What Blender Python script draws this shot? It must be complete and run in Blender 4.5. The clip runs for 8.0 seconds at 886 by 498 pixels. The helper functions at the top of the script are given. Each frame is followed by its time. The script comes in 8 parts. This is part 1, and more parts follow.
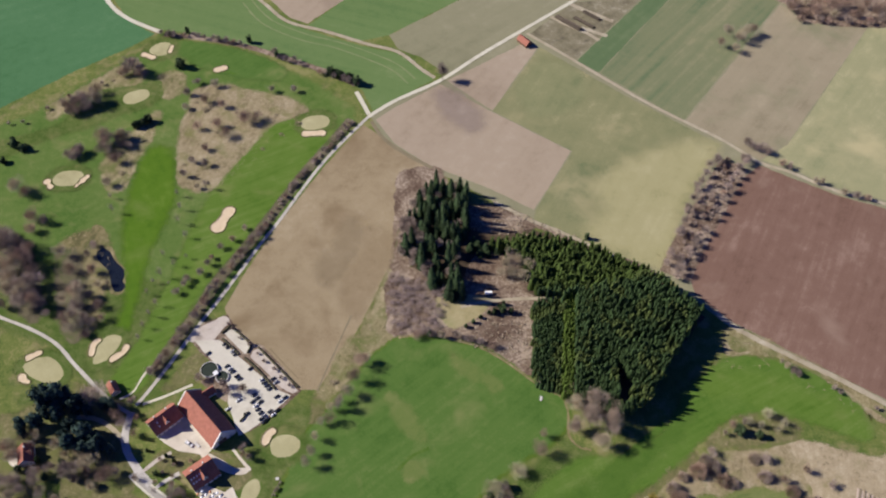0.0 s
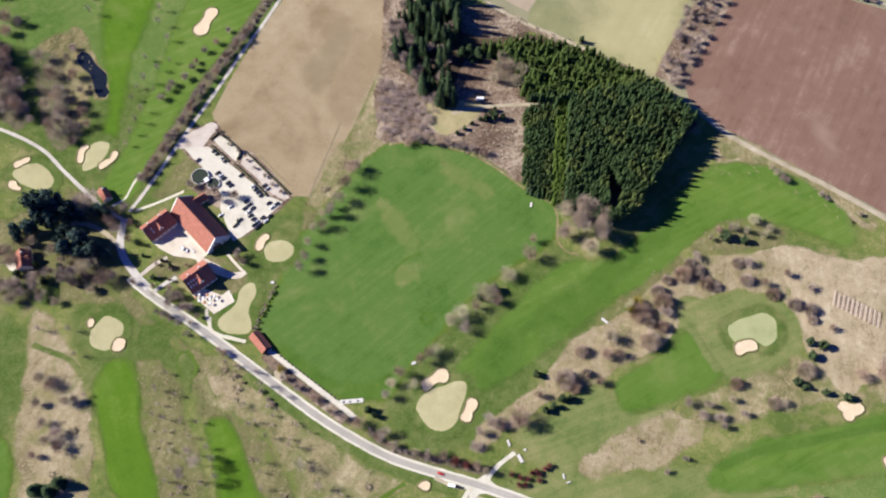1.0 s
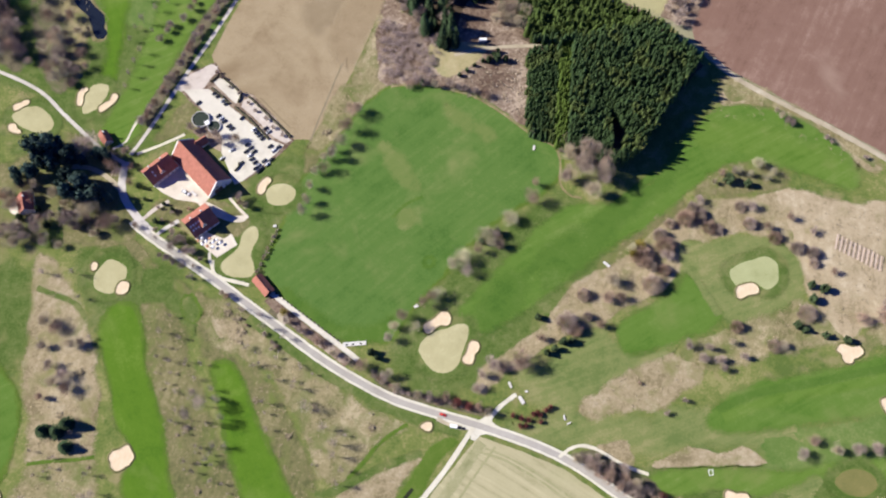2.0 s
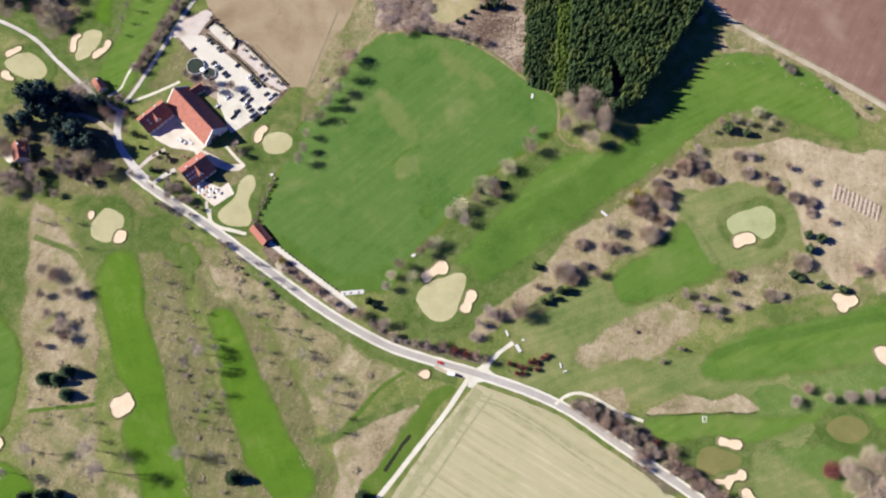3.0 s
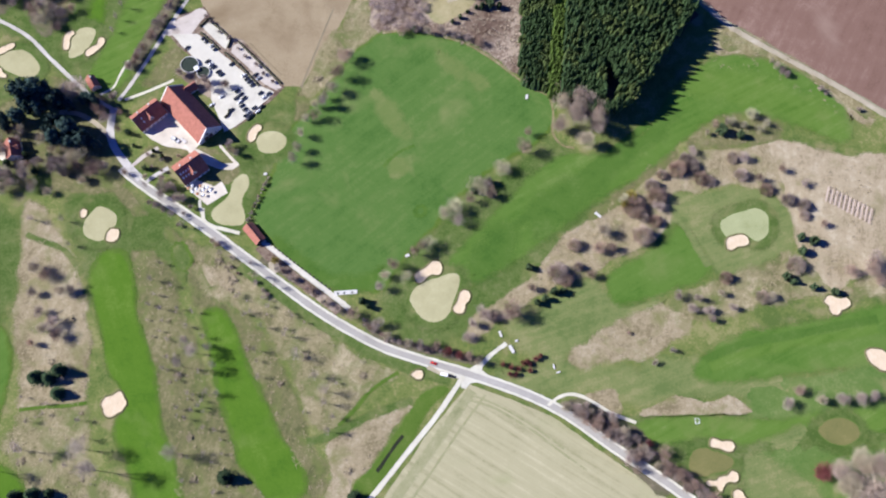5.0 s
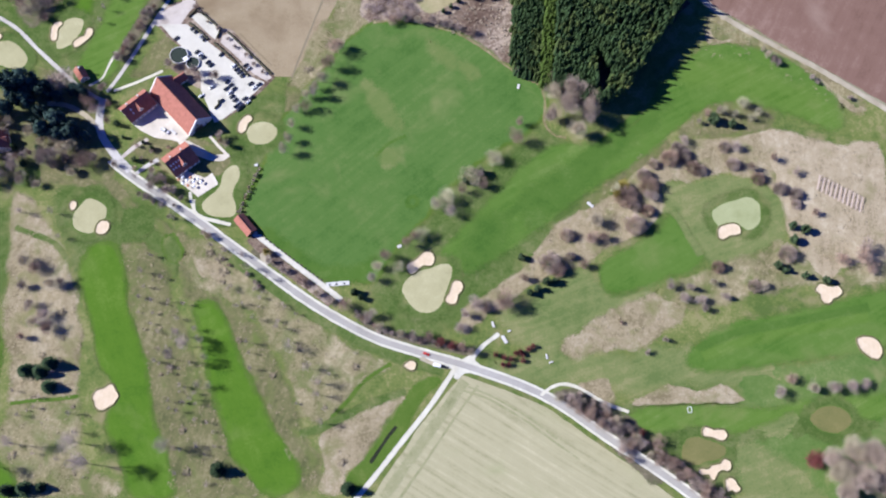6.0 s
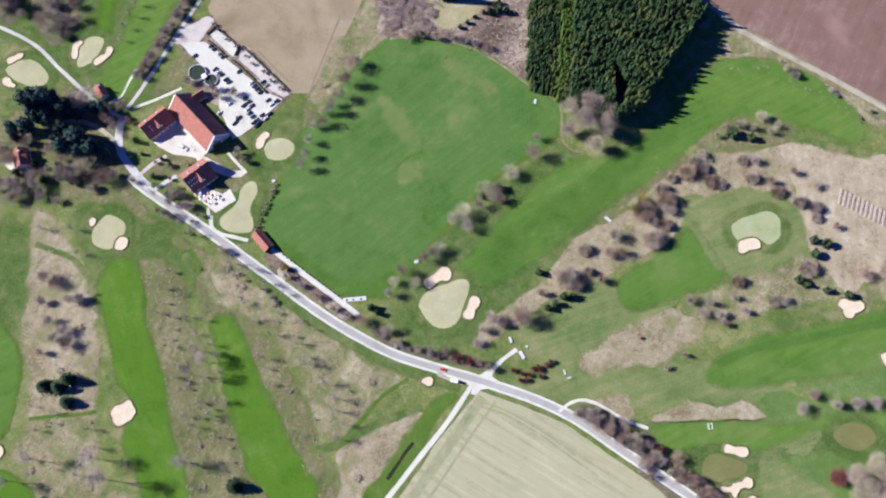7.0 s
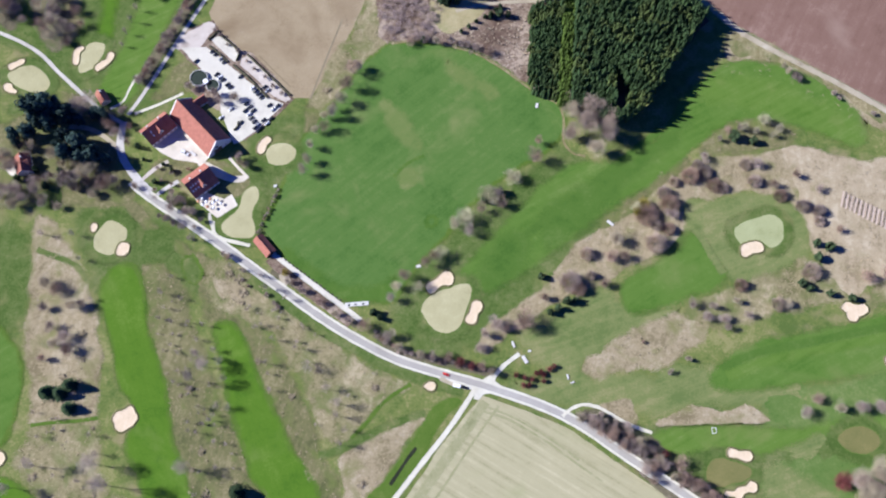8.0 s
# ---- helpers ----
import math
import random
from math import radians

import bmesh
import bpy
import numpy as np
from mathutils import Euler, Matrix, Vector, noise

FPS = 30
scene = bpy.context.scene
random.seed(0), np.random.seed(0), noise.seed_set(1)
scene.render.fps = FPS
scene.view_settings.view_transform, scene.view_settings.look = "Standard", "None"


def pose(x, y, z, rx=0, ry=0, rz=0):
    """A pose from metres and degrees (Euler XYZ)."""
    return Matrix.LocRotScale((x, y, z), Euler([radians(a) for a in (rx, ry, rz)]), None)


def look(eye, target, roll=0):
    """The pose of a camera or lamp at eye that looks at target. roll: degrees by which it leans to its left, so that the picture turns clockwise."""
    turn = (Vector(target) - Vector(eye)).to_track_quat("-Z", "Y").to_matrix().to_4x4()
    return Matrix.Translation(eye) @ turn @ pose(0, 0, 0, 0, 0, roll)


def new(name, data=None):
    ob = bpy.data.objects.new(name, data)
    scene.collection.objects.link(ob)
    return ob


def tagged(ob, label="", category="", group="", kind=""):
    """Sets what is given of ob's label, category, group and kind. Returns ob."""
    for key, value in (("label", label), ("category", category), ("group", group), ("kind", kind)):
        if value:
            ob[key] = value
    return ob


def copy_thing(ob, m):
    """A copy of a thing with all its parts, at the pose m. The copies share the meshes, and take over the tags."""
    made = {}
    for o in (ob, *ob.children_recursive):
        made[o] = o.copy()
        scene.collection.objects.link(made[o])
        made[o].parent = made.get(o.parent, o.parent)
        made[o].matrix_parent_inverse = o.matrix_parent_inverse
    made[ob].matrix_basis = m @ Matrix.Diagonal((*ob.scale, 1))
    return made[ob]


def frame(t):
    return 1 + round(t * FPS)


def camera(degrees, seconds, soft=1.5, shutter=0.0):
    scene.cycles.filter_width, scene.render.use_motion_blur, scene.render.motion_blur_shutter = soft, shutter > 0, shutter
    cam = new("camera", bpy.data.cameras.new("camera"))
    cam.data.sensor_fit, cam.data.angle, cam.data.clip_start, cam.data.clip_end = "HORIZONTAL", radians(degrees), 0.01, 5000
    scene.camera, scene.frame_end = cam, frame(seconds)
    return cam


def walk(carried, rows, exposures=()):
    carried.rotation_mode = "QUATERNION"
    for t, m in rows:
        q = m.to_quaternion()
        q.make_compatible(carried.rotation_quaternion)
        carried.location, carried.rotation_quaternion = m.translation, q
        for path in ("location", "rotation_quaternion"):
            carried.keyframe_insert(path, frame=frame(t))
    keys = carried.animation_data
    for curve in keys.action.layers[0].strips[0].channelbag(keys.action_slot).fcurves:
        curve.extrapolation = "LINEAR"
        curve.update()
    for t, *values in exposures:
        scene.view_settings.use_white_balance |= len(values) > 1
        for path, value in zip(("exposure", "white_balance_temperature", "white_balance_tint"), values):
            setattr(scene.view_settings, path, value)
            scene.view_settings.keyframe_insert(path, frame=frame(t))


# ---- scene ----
# ---- camera ----
cam = camera(52.09, 8.0, soft=2.1)
# seconds, x, y, z, pitch, roll, yaw
ROWS = [
    (0.0, 1.47, -3.55, 627.14, -53.682, -0.419, 0.812),
    (0.1, 1.09, -3.27, 626.99, -55.688, 0.062, 0.348),
    (0.2, 0.70, -2.99, 626.81, -58.407, 0.798, -0.400),
    (0.3, 0.37, -2.31, 626.53, -59.917, 1.029, -0.684),
    (0.4, 0.15, -2.03, 626.50, -61.029, 1.197, -0.945),
    (0.5, -0.06, -1.60, 626.21, -62.715, 1.369, -1.087),
    (0.6, -0.01, -1.37, 626.00, -63.615, 1.383, -1.142),
    (0.7, 0.09, -1.23, 625.84, -64.626, 1.352, -1.067),
    (1.0, 0.51, -0.88, 625.64, -65.971, 0.775, -0.545),
    (1.2, 0.82, -0.93, 625.31, -66.137, 0.010, 0.080),
    (1.5, 1.18, -1.35, 625.29, -66.928, -0.784, 0.892),
    (1.8, 1.17, -0.93, 625.06, -68.775, -0.337, 0.567),
    (2.0, 1.23, -0.69, 625.15, -69.537, 0.373, -0.107),
    (2.2, 1.06, -0.73, 625.34, -70.218, 1.133, -0.883),
    (3.3, 0.14, 1.04, 625.75, -73.193, 1.291, -0.993),
    (3.5, 0.20, 1.18, 625.64, -73.192, 0.980, -0.672),
    (3.8, 0.47, 0.97, 625.53, -72.701, 0.717, -0.319),
    (4.0, 0.42, 0.87, 625.57, -72.730, 1.442, -0.903),
    (4.2, 0.12, 0.78, 625.73, -72.886, 2.155, -1.616),
    (5.3, -0.52, 1.15, 624.79, -72.831, 3.439, -2.933),
    (5.5, -0.64, 1.35, 624.47, -73.188, 3.931, -3.520),
    (5.8, -1.02, 1.25, 623.92, -73.439, 4.611, -4.331),
    (6.0, -1.22, 1.33, 623.69, -73.396, 4.759, -4.621),
    (6.2, -0.81, 1.17, 623.19, -73.181, 3.959, -3.873),
    (6.5, -0.04, 0.61, 622.63, -72.773, 2.260, -2.154),
    (6.8, 0.32, 0.13, 621.77, -72.294, 1.124, -0.925),
    (7.0, 0.45, 0.05, 621.44, -72.326, 0.506, -0.327),
    (7.5, -0.22, -0.58, 620.12, -71.934, 0.450, -0.350),
    (7.8, -0.16, -0.28, 620.11, -71.836, 0.471, -0.458),
    (8.0, 0.00, -0.00, 620.00, -72.000, -0.000, 0.000),
]
walk(cam, [(t, pose(x, y, z, 90 + p, 0, w) @ pose(0, 0, 0, 0, 0, r)) for t, x, y, z, p, r, w in ROWS],
     exposures=[(0.0, 0.39, 6150, 18), (0.5, 0.68, 6150, 17), (1.0, 0.86, 6050, 17), (4.2, 0.87, 5980, 17), (5.4, 0.87, 5380, 19.0), (8.0, 0.87, 5380, 19.0)])

# ---- sky and sun ----
SUN_UP = 35.0
SUN_FROM = Vector((-0.988, 0.155, 0.0))
world = bpy.data.worlds.new("sky")
scene.world = world
world.use_nodes = True
wn = world.node_tree
sky = wn.nodes.new("ShaderNodeTexSky")
sky.sky_type, sky.sun_disc = "NISHITA", False
sky.sun_elevation = radians(SUN_UP)
sky.altitude, sky.dust_density, sky.ozone_density = 600, 0.0, 9.0
sky.sun_rotation = math.atan2(SUN_FROM.x, SUN_FROM.y)
wn.nodes["Background"].inputs["Strength"].default_value = 0.052
deep = wn.nodes.new("ShaderNodeMix")
deep.data_type, deep.blend_type = "RGBA", "MULTIPLY"
deep.inputs[0].default_value, deep.inputs[7].default_value = 1.0, (0.30, 0.50, 1.12, 1)
wn.links.new(sky.outputs["Color"], deep.inputs[6])
wn.links.new(deep.outputs[2], wn.nodes["Background"].inputs["Color"])
sun = new("sun", bpy.data.lights.new("sun", "SUN"))
sun.data.energy, sun.data.angle, sun.data.color = 5.0, radians(0.6), (1.0, 0.945, 0.79)
toward = SUN_FROM * math.cos(radians(SUN_UP)) + Vector((0, 0, math.sin(radians(SUN_UP))))
sun.matrix_basis = look(toward * 900, (0, 0, 0))


# ---- materials ----
def nodes_of(name):
    m = bpy.data.materials.new(name)
    m.use_nodes = True
    t = m.node_tree
    b = t.nodes["Principled BSDF"]
    b.inputs["Specular IOR Level"].default_value = 0.2
    return m, t, b


def noise_node(t, vec, scale, detail=4.0, rough=0.55, distort=0.0):
    n = t.nodes.new("ShaderNodeTexNoise")
    n.inputs["Scale"].default_value = scale
    n.inputs["Detail"].default_value = detail
    n.inputs["Roughness"].default_value = rough
    n.inputs["Distortion"].default_value = distort
    t.links.new(vec, n.inputs["Vector"])
    return n.outputs["Fac"]


def calc(t, op, a, b, clamp=False):
    n = t.nodes.new("ShaderNodeMath")
    n.operation, n.use_clamp = op, clamp
    for i, v in enumerate((a, b)):
        if isinstance(v, (int, float)):
            n.inputs[i].default_value = v
        else:
            t.links.new(v, n.inputs[i])
    return n.outputs[0]


def blend(t, fac, a, b):
    n = t.nodes.new("ShaderNodeMix")
    n.data_type = "RGBA"
    for i, v in ((0, fac), (6, a), (7, b)):
        if isinstance(v, tuple):
            n.inputs[i].default_value = (*v, 1)
        elif isinstance(v, (int, float)):
            n.inputs[i].default_value = v
        else:
            t.links.new(v, n.inputs[i])
    return n.outputs[2]


def span(t, v, lo, hi):
    n = t.nodes.new("ShaderNodeMapRange")
    n.interpolation_type = "SMOOTHSTEP"
    n.inputs[1].default_value, n.inputs[2].default_value = lo, hi
    t.links.new(v, n.inputs[0])
    return n.outputs[0]


def cover(name, dark, mid, light, big=45.0, fine=1.6, streak=None, spots=None, furrow=0.35, soft=True, bump=0.25, mid_size=9.0, crisp=0.0):
    """Ground cover: three tones over two or three sizes of noise, streaks along an angle, spots of another tone, faded
    edge.
    """
    m, t, b = nodes_of(name)
    co = t.nodes.new("ShaderNodeTexCoord").outputs["Object"]
    n1 = noise_node(t, co, 1 / big, 3, 0.5, 0.6)
    n2 = noise_node(t, co, 1 / mid_size, 5, 0.6, 0.3)
    n3 = noise_node(t, co, 1 / fine, 3, 0.6)
    v = calc(t, "ADD", calc(t, "MULTIPLY", n1, 0.40), calc(t, "ADD", calc(t, "MULTIPLY", n2, 0.32), calc(t, "MULTIPLY", n3, 0.28)))
    if streak:
        angle, length, width = streak
        mp = t.nodes.new("ShaderNodeMapping")
        mp.vector_type = "TEXTURE"
        mp.inputs["Rotation"].default_value = (0, 0, radians(angle))
        mp.inputs["Scale"].default_value = (length, width, width)
        t.links.new(co, mp.inputs["Vector"])
        n4 = noise_node(t, mp.outputs["Vector"], 1.0, 3, 0.6)
        v = calc(t, "ADD", calc(t, "MULTIPLY", v, 1 - furrow), calc(t, "MULTIPLY", n4, furrow))
    low = span(t, v, 0.36 + crisp, 0.5)
    high = span(t, v, 0.5, 0.65 - crisp)
    col = blend(t, high, blend(t, low, dark, mid), light)
    if spots:
        tone, size, amount = spots
        n5 = noise_node(t, co, 1 / size, 4, 0.55, 0.4)
        col = blend(t, span(t, n5, 0.56 - amount, 0.84 - amount), col, tone)
    t.links.new(col, b.inputs["Base Color"])
    b.inputs["Roughness"].default_value = 0.95
    b.inputs["Specular IOR Level"].default_value = 0.05
    bp = t.nodes.new("ShaderNodeBump")
    bp.inputs["Strength"].default_value, bp.inputs["Distance"].default_value = bump, 0.4
    t.links.new(n3, bp.inputs["Height"])
    t.links.new(bp.outputs["Normal"], b.inputs["Normal"])
    if soft:
        at = t.nodes.new("ShaderNodeAttribute")
        at.attribute_name = "cover"
        a = calc(t, "ADD", calc(t, "MULTIPLY", at.outputs["Fac"], 1.5), -0.25)
        a = calc(t, "ADD", a, calc(t, "MULTIPLY", calc(t, "SUBTRACT", n2, 0.5), 0.7))
        a = calc(t, "GREATER_THAN", a, span(t, noise_node(t, co, 1.6, 2, 0.6), 0.28, 0.72))
        tr = t.nodes.new("ShaderNodeBsdfTransparent")
        mx = t.nodes.new("ShaderNodeMixShader")
        t.links.new(a, mx.inputs[0])
        t.links.new(tr.outputs[0], mx.inputs[1])
        t.links.new(b.outputs[0], mx.inputs[2])
        t.links.new(mx.outputs[0], t.nodes["Material Output"].inputs["Surface"])
    return m


def coat(name, tone, vary=0.25, size=1.2, rough=0.8, island=0.0, each=0.0, metal=0.0, gloss=0.2, streak=None):
    """Solid things: one tone with grain at two sizes, and a drift from piece to piece."""
    m, t, b = nodes_of(name)
    co = t.nodes.new("ShaderNodeTexCoord").outputs["Object"]
    if streak:
        mp = t.nodes.new("ShaderNodeMapping")
        mp.inputs["Scale"].default_value = streak
        t.links.new(co, mp.inputs["Vector"])
        co = mp.outputs["Vector"]
    v = calc(t, "ADD", calc(t, "MULTIPLY", noise_node(t, co, 1 / size), 0.6), calc(t, "MULTIPLY", noise_node(t, co, 6 / size), 0.4))
    v = calc(t, "MULTIPLY", calc(t, "SUBTRACT", v, 0.5), 4 * vary)
    if island:
        g = t.nodes.new("ShaderNodeNewGeometry").outputs["Random Per Island"]
        v = calc(t, "ADD", v, calc(t, "MULTIPLY", calc(t, "SUBTRACT", g, 0.5), 2 * island))
    if each:
        o = t.nodes.new("ShaderNodeObjectInfo").outputs["Random"]
        v = calc(t, "ADD", v, calc(t, "MULTIPLY", calc(t, "SUBTRACT", o, 0.5), 2 * each))
    v = calc(t, "ADD", v, 1.0)
    sc = t.nodes.new("ShaderNodeVectorMath")
    sc.operation = "SCALE"
    sc.inputs[0].default_value = tone
    t.links.new(v, sc.inputs["Scale"])
    t.links.new(sc.outputs["Vector"], b.inputs["Base Color"])
    b.inputs["Roughness"].default_value, b.inputs["Metallic"].default_value = rough, metal
    b.inputs["Specular IOR Level"].default_value = gloss
    return m


G_ROUGH = cover("rough_grass", (0.082, 0.122, 0.028), (0.134, 0.162, 0.043), (0.220, 0.214, 0.082), 60, 1.8, spots=((0.240, 0.205, 0.10), 20, 0.06), soft=False, mid_size=7, crisp=0.05)
G_FAIR = cover("fairway_grass", (0.056, 0.124, 0.010), (0.080, 0.156, 0.013), (0.118, 0.192, 0.026), 36, 1.4, streak=(-68, 70, 6), spots=((0.130, 0.185, 0.038), 40, 0.04), furrow=0.15, bump=0.1)
G_RANGE = cover("range_grass", (0.055, 0.118, 0.021), (0.082, 0.150, 0.031), (0.128, 0.180, 0.050), 42, 1.6, streak=(40, 90, 5), spots=((0.180, 0.205, 0.070), 38, 0.03), furrow=0.25, bump=0.12)
G_GREEN = cover("green_turf", (0.300, 0.282, 0.142), (0.378, 0.350, 0.188), (0.455, 0.420, 0.240), 22, 0.9, bump=0.05)
G_COOL = cover("cool_green_turf", (0.270, 0.290, 0.130), (0.328, 0.345, 0.168), (0.385, 0.398, 0.208), 22, 0.9, bump=0.05)
G_WORN = cover("worn_green_turf", (0.118, 0.128, 0.040), (0.158, 0.152, 0.052), (0.200, 0.180, 0.068), 22, 0.9, bump=0.05)
G_DRY = cover("dry_grass", (0.112, 0.104, 0.045), (0.215, 0.182, 0.088), (0.335, 0.285, 0.160), 38, 1.3, streak=(75, 26, 7), spots=((0.118, 0.138, 0.045), 22, 0.10), furrow=0.25, mid_size=3.5, crisp=0.05)
G_LITTER = cover("leaf_litter", (0.074, 0.068, 0.042), (0.128, 0.112, 0.068), (0.210, 0.178, 0.115), 25, 1.2, spots=((0.085, 0.110, 0.035), 14, 0.08), mid_size=4)
G_STRAW = cover("straw_meadow", (0.235, 0.210, 0.095), (0.330, 0.285, 0.150), (0.430, 0.370, 0.220), 30, 1.5, spots=((0.20, 0.21, 0.08), 22, 0.06))
G_BRUSH = cover("brush_floor", (0.105, 0.070, 0.050), (0.190, 0.140, 0.100), (0.360, 0.290, 0.215), 25, 1.2, mid_size=3, crisp=0.06)
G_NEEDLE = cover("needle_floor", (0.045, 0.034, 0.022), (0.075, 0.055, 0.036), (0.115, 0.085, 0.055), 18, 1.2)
F_TAN = cover("tan_tilth", (0.230, 0.175, 0.100), (0.305, 0.242, 0.145), (0.370, 0.305, 0.195), 80, 1.3, streak=(58, 160, 14), spots=((0.205, 0.150, 0.084), 60, 0.08), furrow=0.15)
F_PINK = cover("pale_tilth", (0.285, 0.225, 0.155), (0.345, 0.278, 0.198), (0.400, 0.333, 0.245), 120, 1.3, streak=(60, 200, 12), spots=((0.215, 0.163, 0.113), 80, 0.0), furrow=0.2)
F_OLIVE = cover("thin_winter_crop", (0.140, 0.165, 0.078), (0.215, 0.215, 0.106), (0.330, 0.305, 0.165), 70, 1.5, streak=(62, 220, 16), spots=((0.345, 0.305, 0.165), 60, 0.10), furrow=0.22, mid_size=16)
F_PLOUGH = cover("ploughed_soil", (0.140, 0.082, 0.058), (0.188, 0.114, 0.083), (0.275, 0.185, 0.140), 80, 1.2, streak=(63, 60, 6), spots=((0.270, 0.188, 0.140), 55, 0.03), furrow=0.25, mid_size=12)
F_STRIPE = cover("striped_crop", (0.116, 0.156, 0.078), (0.176, 0.192, 0.100), (0.262, 0.244, 0.138), 110, 1.5, streak=(50, 300, 14), furrow=0.5)
F_FAWN = cover("fawn_stubble", (0.230, 0.198, 0.125), (0.294, 0.251, 0.164), (0.369, 0.316, 0.212), 70, 1.5, streak=(52, 200, 12), spots=((0.214, 0.209, 0.122), 60, 0.08), furrow=0.25, mid_size=16)
F_LIME = cover("pale_green_crop", (0.209, 0.226, 0.116), (0.292, 0.286, 0.152), (0.424, 0.385, 0.220), 80, 1.5, streak=(52, 200, 14), spots=((0.429, 0.380, 0.209), 60, 0.08), furrow=0.25, mid_size=14)
F_GREY = cover("grey_olive_crop", (0.190, 0.185, 0.108), (0.240, 0.228, 0.138), (0.300, 0.280, 0.180), 120, 1.5, streak=(40, 220, 12), furrow=0.2, mid_size=15)
F_DEEP = cover("dense_green_crop", (0.055, 0.142, 0.055), (0.072, 0.168, 0.070), (0.094, 0.194, 0.086), 120, 1.8, streak=(30, 260, 9), furrow=0.2, bump=0.1)
F_MID = cover("green_cereal", (0.098, 0.165, 0.055), (0.126, 0.192, 0.066), (0.165, 0.222, 0.088), 100, 1.8, streak=(-20, 220, 9), furrow=0.3, bump=0.1)
F_PALE = cover("pale_stubble_field", (0.270, 0.255, 0.135), (0.365, 0.335, 0.195), (0.450, 0.405, 0.250), 60, 1.5, streak=(-31, 90, 3.5), spots=((0.300, 0.305, 0.150), 45, 0.06), furrow=0.5)
G_FAWN = cover("fawn_dry_grass", (0.178, 0.148, 0.078), (0.290, 0.238, 0.140), (0.385, 0.326, 0.212), 30, 1.4, streak=(75, 26, 7), spots=((0.185, 0.178, 0.072), 14, 0.09), furrow=0.22, mid_size=4, crisp=0.05)
G_OLIVE = cover("olive_rough_grass", (0.088, 0.096, 0.036), (0.148, 0.140, 0.060), (0.235, 0.205, 0.105), 30, 1.3, streak=(75, 26, 7), spots=((0.122, 0.149, 0.039), 18, 0.10), furrow=0.25, mid_size=3.5, crisp=0.05)
G_LIGHT = cover("light_turf", (0.108, 0.148, 0.042), (0.155, 0.182, 0.060), (0.218, 0.216, 0.088), 40, 1.5, streak=(20, 40, 5), furrow=0.25, crisp=0.05)
G_MIXED = cover("mottled_dry_grass", (0.130, 0.124, 0.052), (0.245, 0.210, 0.110), (0.370, 0.315, 0.190), 34, 1.4, streak=(75, 26, 7), spots=((0.135, 0.152, 0.050), 15, 0.13), furrow=0.2, mid_size=4, crisp=0.05)
G_FAIRLIGHT = cover("light_fairway_grass", (0.068, 0.136, 0.016), (0.100, 0.170, 0.027), (0.150, 0.206, 0.052), 36, 1.4, streak=(28, 70, 4), spots=((0.150, 0.190, 0.050), 30, 0.05), furrow=0.35, bump=0.1)
G_RIM = cover("semi_rough_rim", (0.057, 0.110, 0.013), (0.083, 0.137, 0.020), (0.121, 0.162, 0.035), 20, 1.3, bump=0.15)
G_TURF = cover("green_course_turf", (0.062, 0.104, 0.020), (0.092, 0.130, 0.032), (0.145, 0.164, 0.058), 40, 1.6, spots=((0.200, 0.195, 0.075), 22, 0.04), mid_size=6, crisp=0.05)
G_SANDY = cover("sandy_dry_ground", (0.250, 0.202, 0.120), (0.355, 0.290, 0.182), (0.440, 0.372, 0.252), 30, 1.4, streak=(75, 26, 7), spots=((0.235, 0.205, 0.105), 16, 0.05), furrow=0.22, mid_size=4, crisp=0.05)
G_BOG = cover("wet_ditch_soil", (0.018, 0.022, 0.013), (0.028, 0.032, 0.018), (0.048, 0.050, 0.028), 8, 0.9)
G_FAIRMID = cover("broad_fairway_grass", (0.060, 0.128, 0.016), (0.090, 0.160, 0.026), (0.138, 0.198, 0.048), 44, 1.4, streak=(28, 60, 5), spots=((0.142, 0.186, 0.050), 45, 0.06), furrow=0.3, bump=0.1)
G_WEAR = cover("worn_range_turf", (0.090, 0.150, 0.034), (0.126, 0.170, 0.046), (0.178, 0.200, 0.070), 26, 1.6, furrow=0.2, streak=(40, 40, 5))
G_LUSH = cover("lush_range_turf", (0.052, 0.112, 0.016), (0.072, 0.136, 0.021), (0.100, 0.160, 0.034), 26, 1.6)
G_APRON = cover("apron_turf", (0.070, 0.120, 0.020), (0.098, 0.150, 0.028), (0.140, 0.178, 0.048), 20, 1.4)
G_FRESH = cover("fresh_course_turf", (0.066, 0.128, 0.024), (0.100, 0.158, 0.036), (0.155, 0.196, 0.062), 40, 1.6, spots=((0.180, 0.198, 0.070), 22, 0.04), mid_size=6)
G_WASTE = cover("waste_ground", (0.125, 0.112, 0.066), (0.205, 0.182, 0.115), (0.360, 0.325, 0.230), 22, 1.4, spots=((0.120, 0.105, 0.070), 12, 0.06), mid_size=6)
G_HEAD = cover("headland_stubble", (0.205, 0.210, 0.098), (0.280, 0.272, 0.142), (0.365, 0.338, 0.198), 12, 1.2, mid_size=4)
F_STRIP = cover("dull_green_crop", (0.082, 0.130, 0.058), (0.105, 0.155, 0.070), (0.140, 0.182, 0.088), 60, 1.6, streak=(50, 200, 9), furrow=0.3)
F_PALECROP = cover("yellowed_winter_crop", (0.255, 0.245, 0.115), (0.335, 0.310, 0.158), (0.400, 0.365, 0.205), 60, 1.5, streak=(62, 200, 14), furrow=0.25, mid_size=14)
F_DARKTILTH = cover("damp_tilth", (0.195, 0.148, 0.086), (0.240, 0.188, 0.112), (0.285, 0.228, 0.142), 40, 1.3, streak=(58, 100, 14), furrow=0.2)
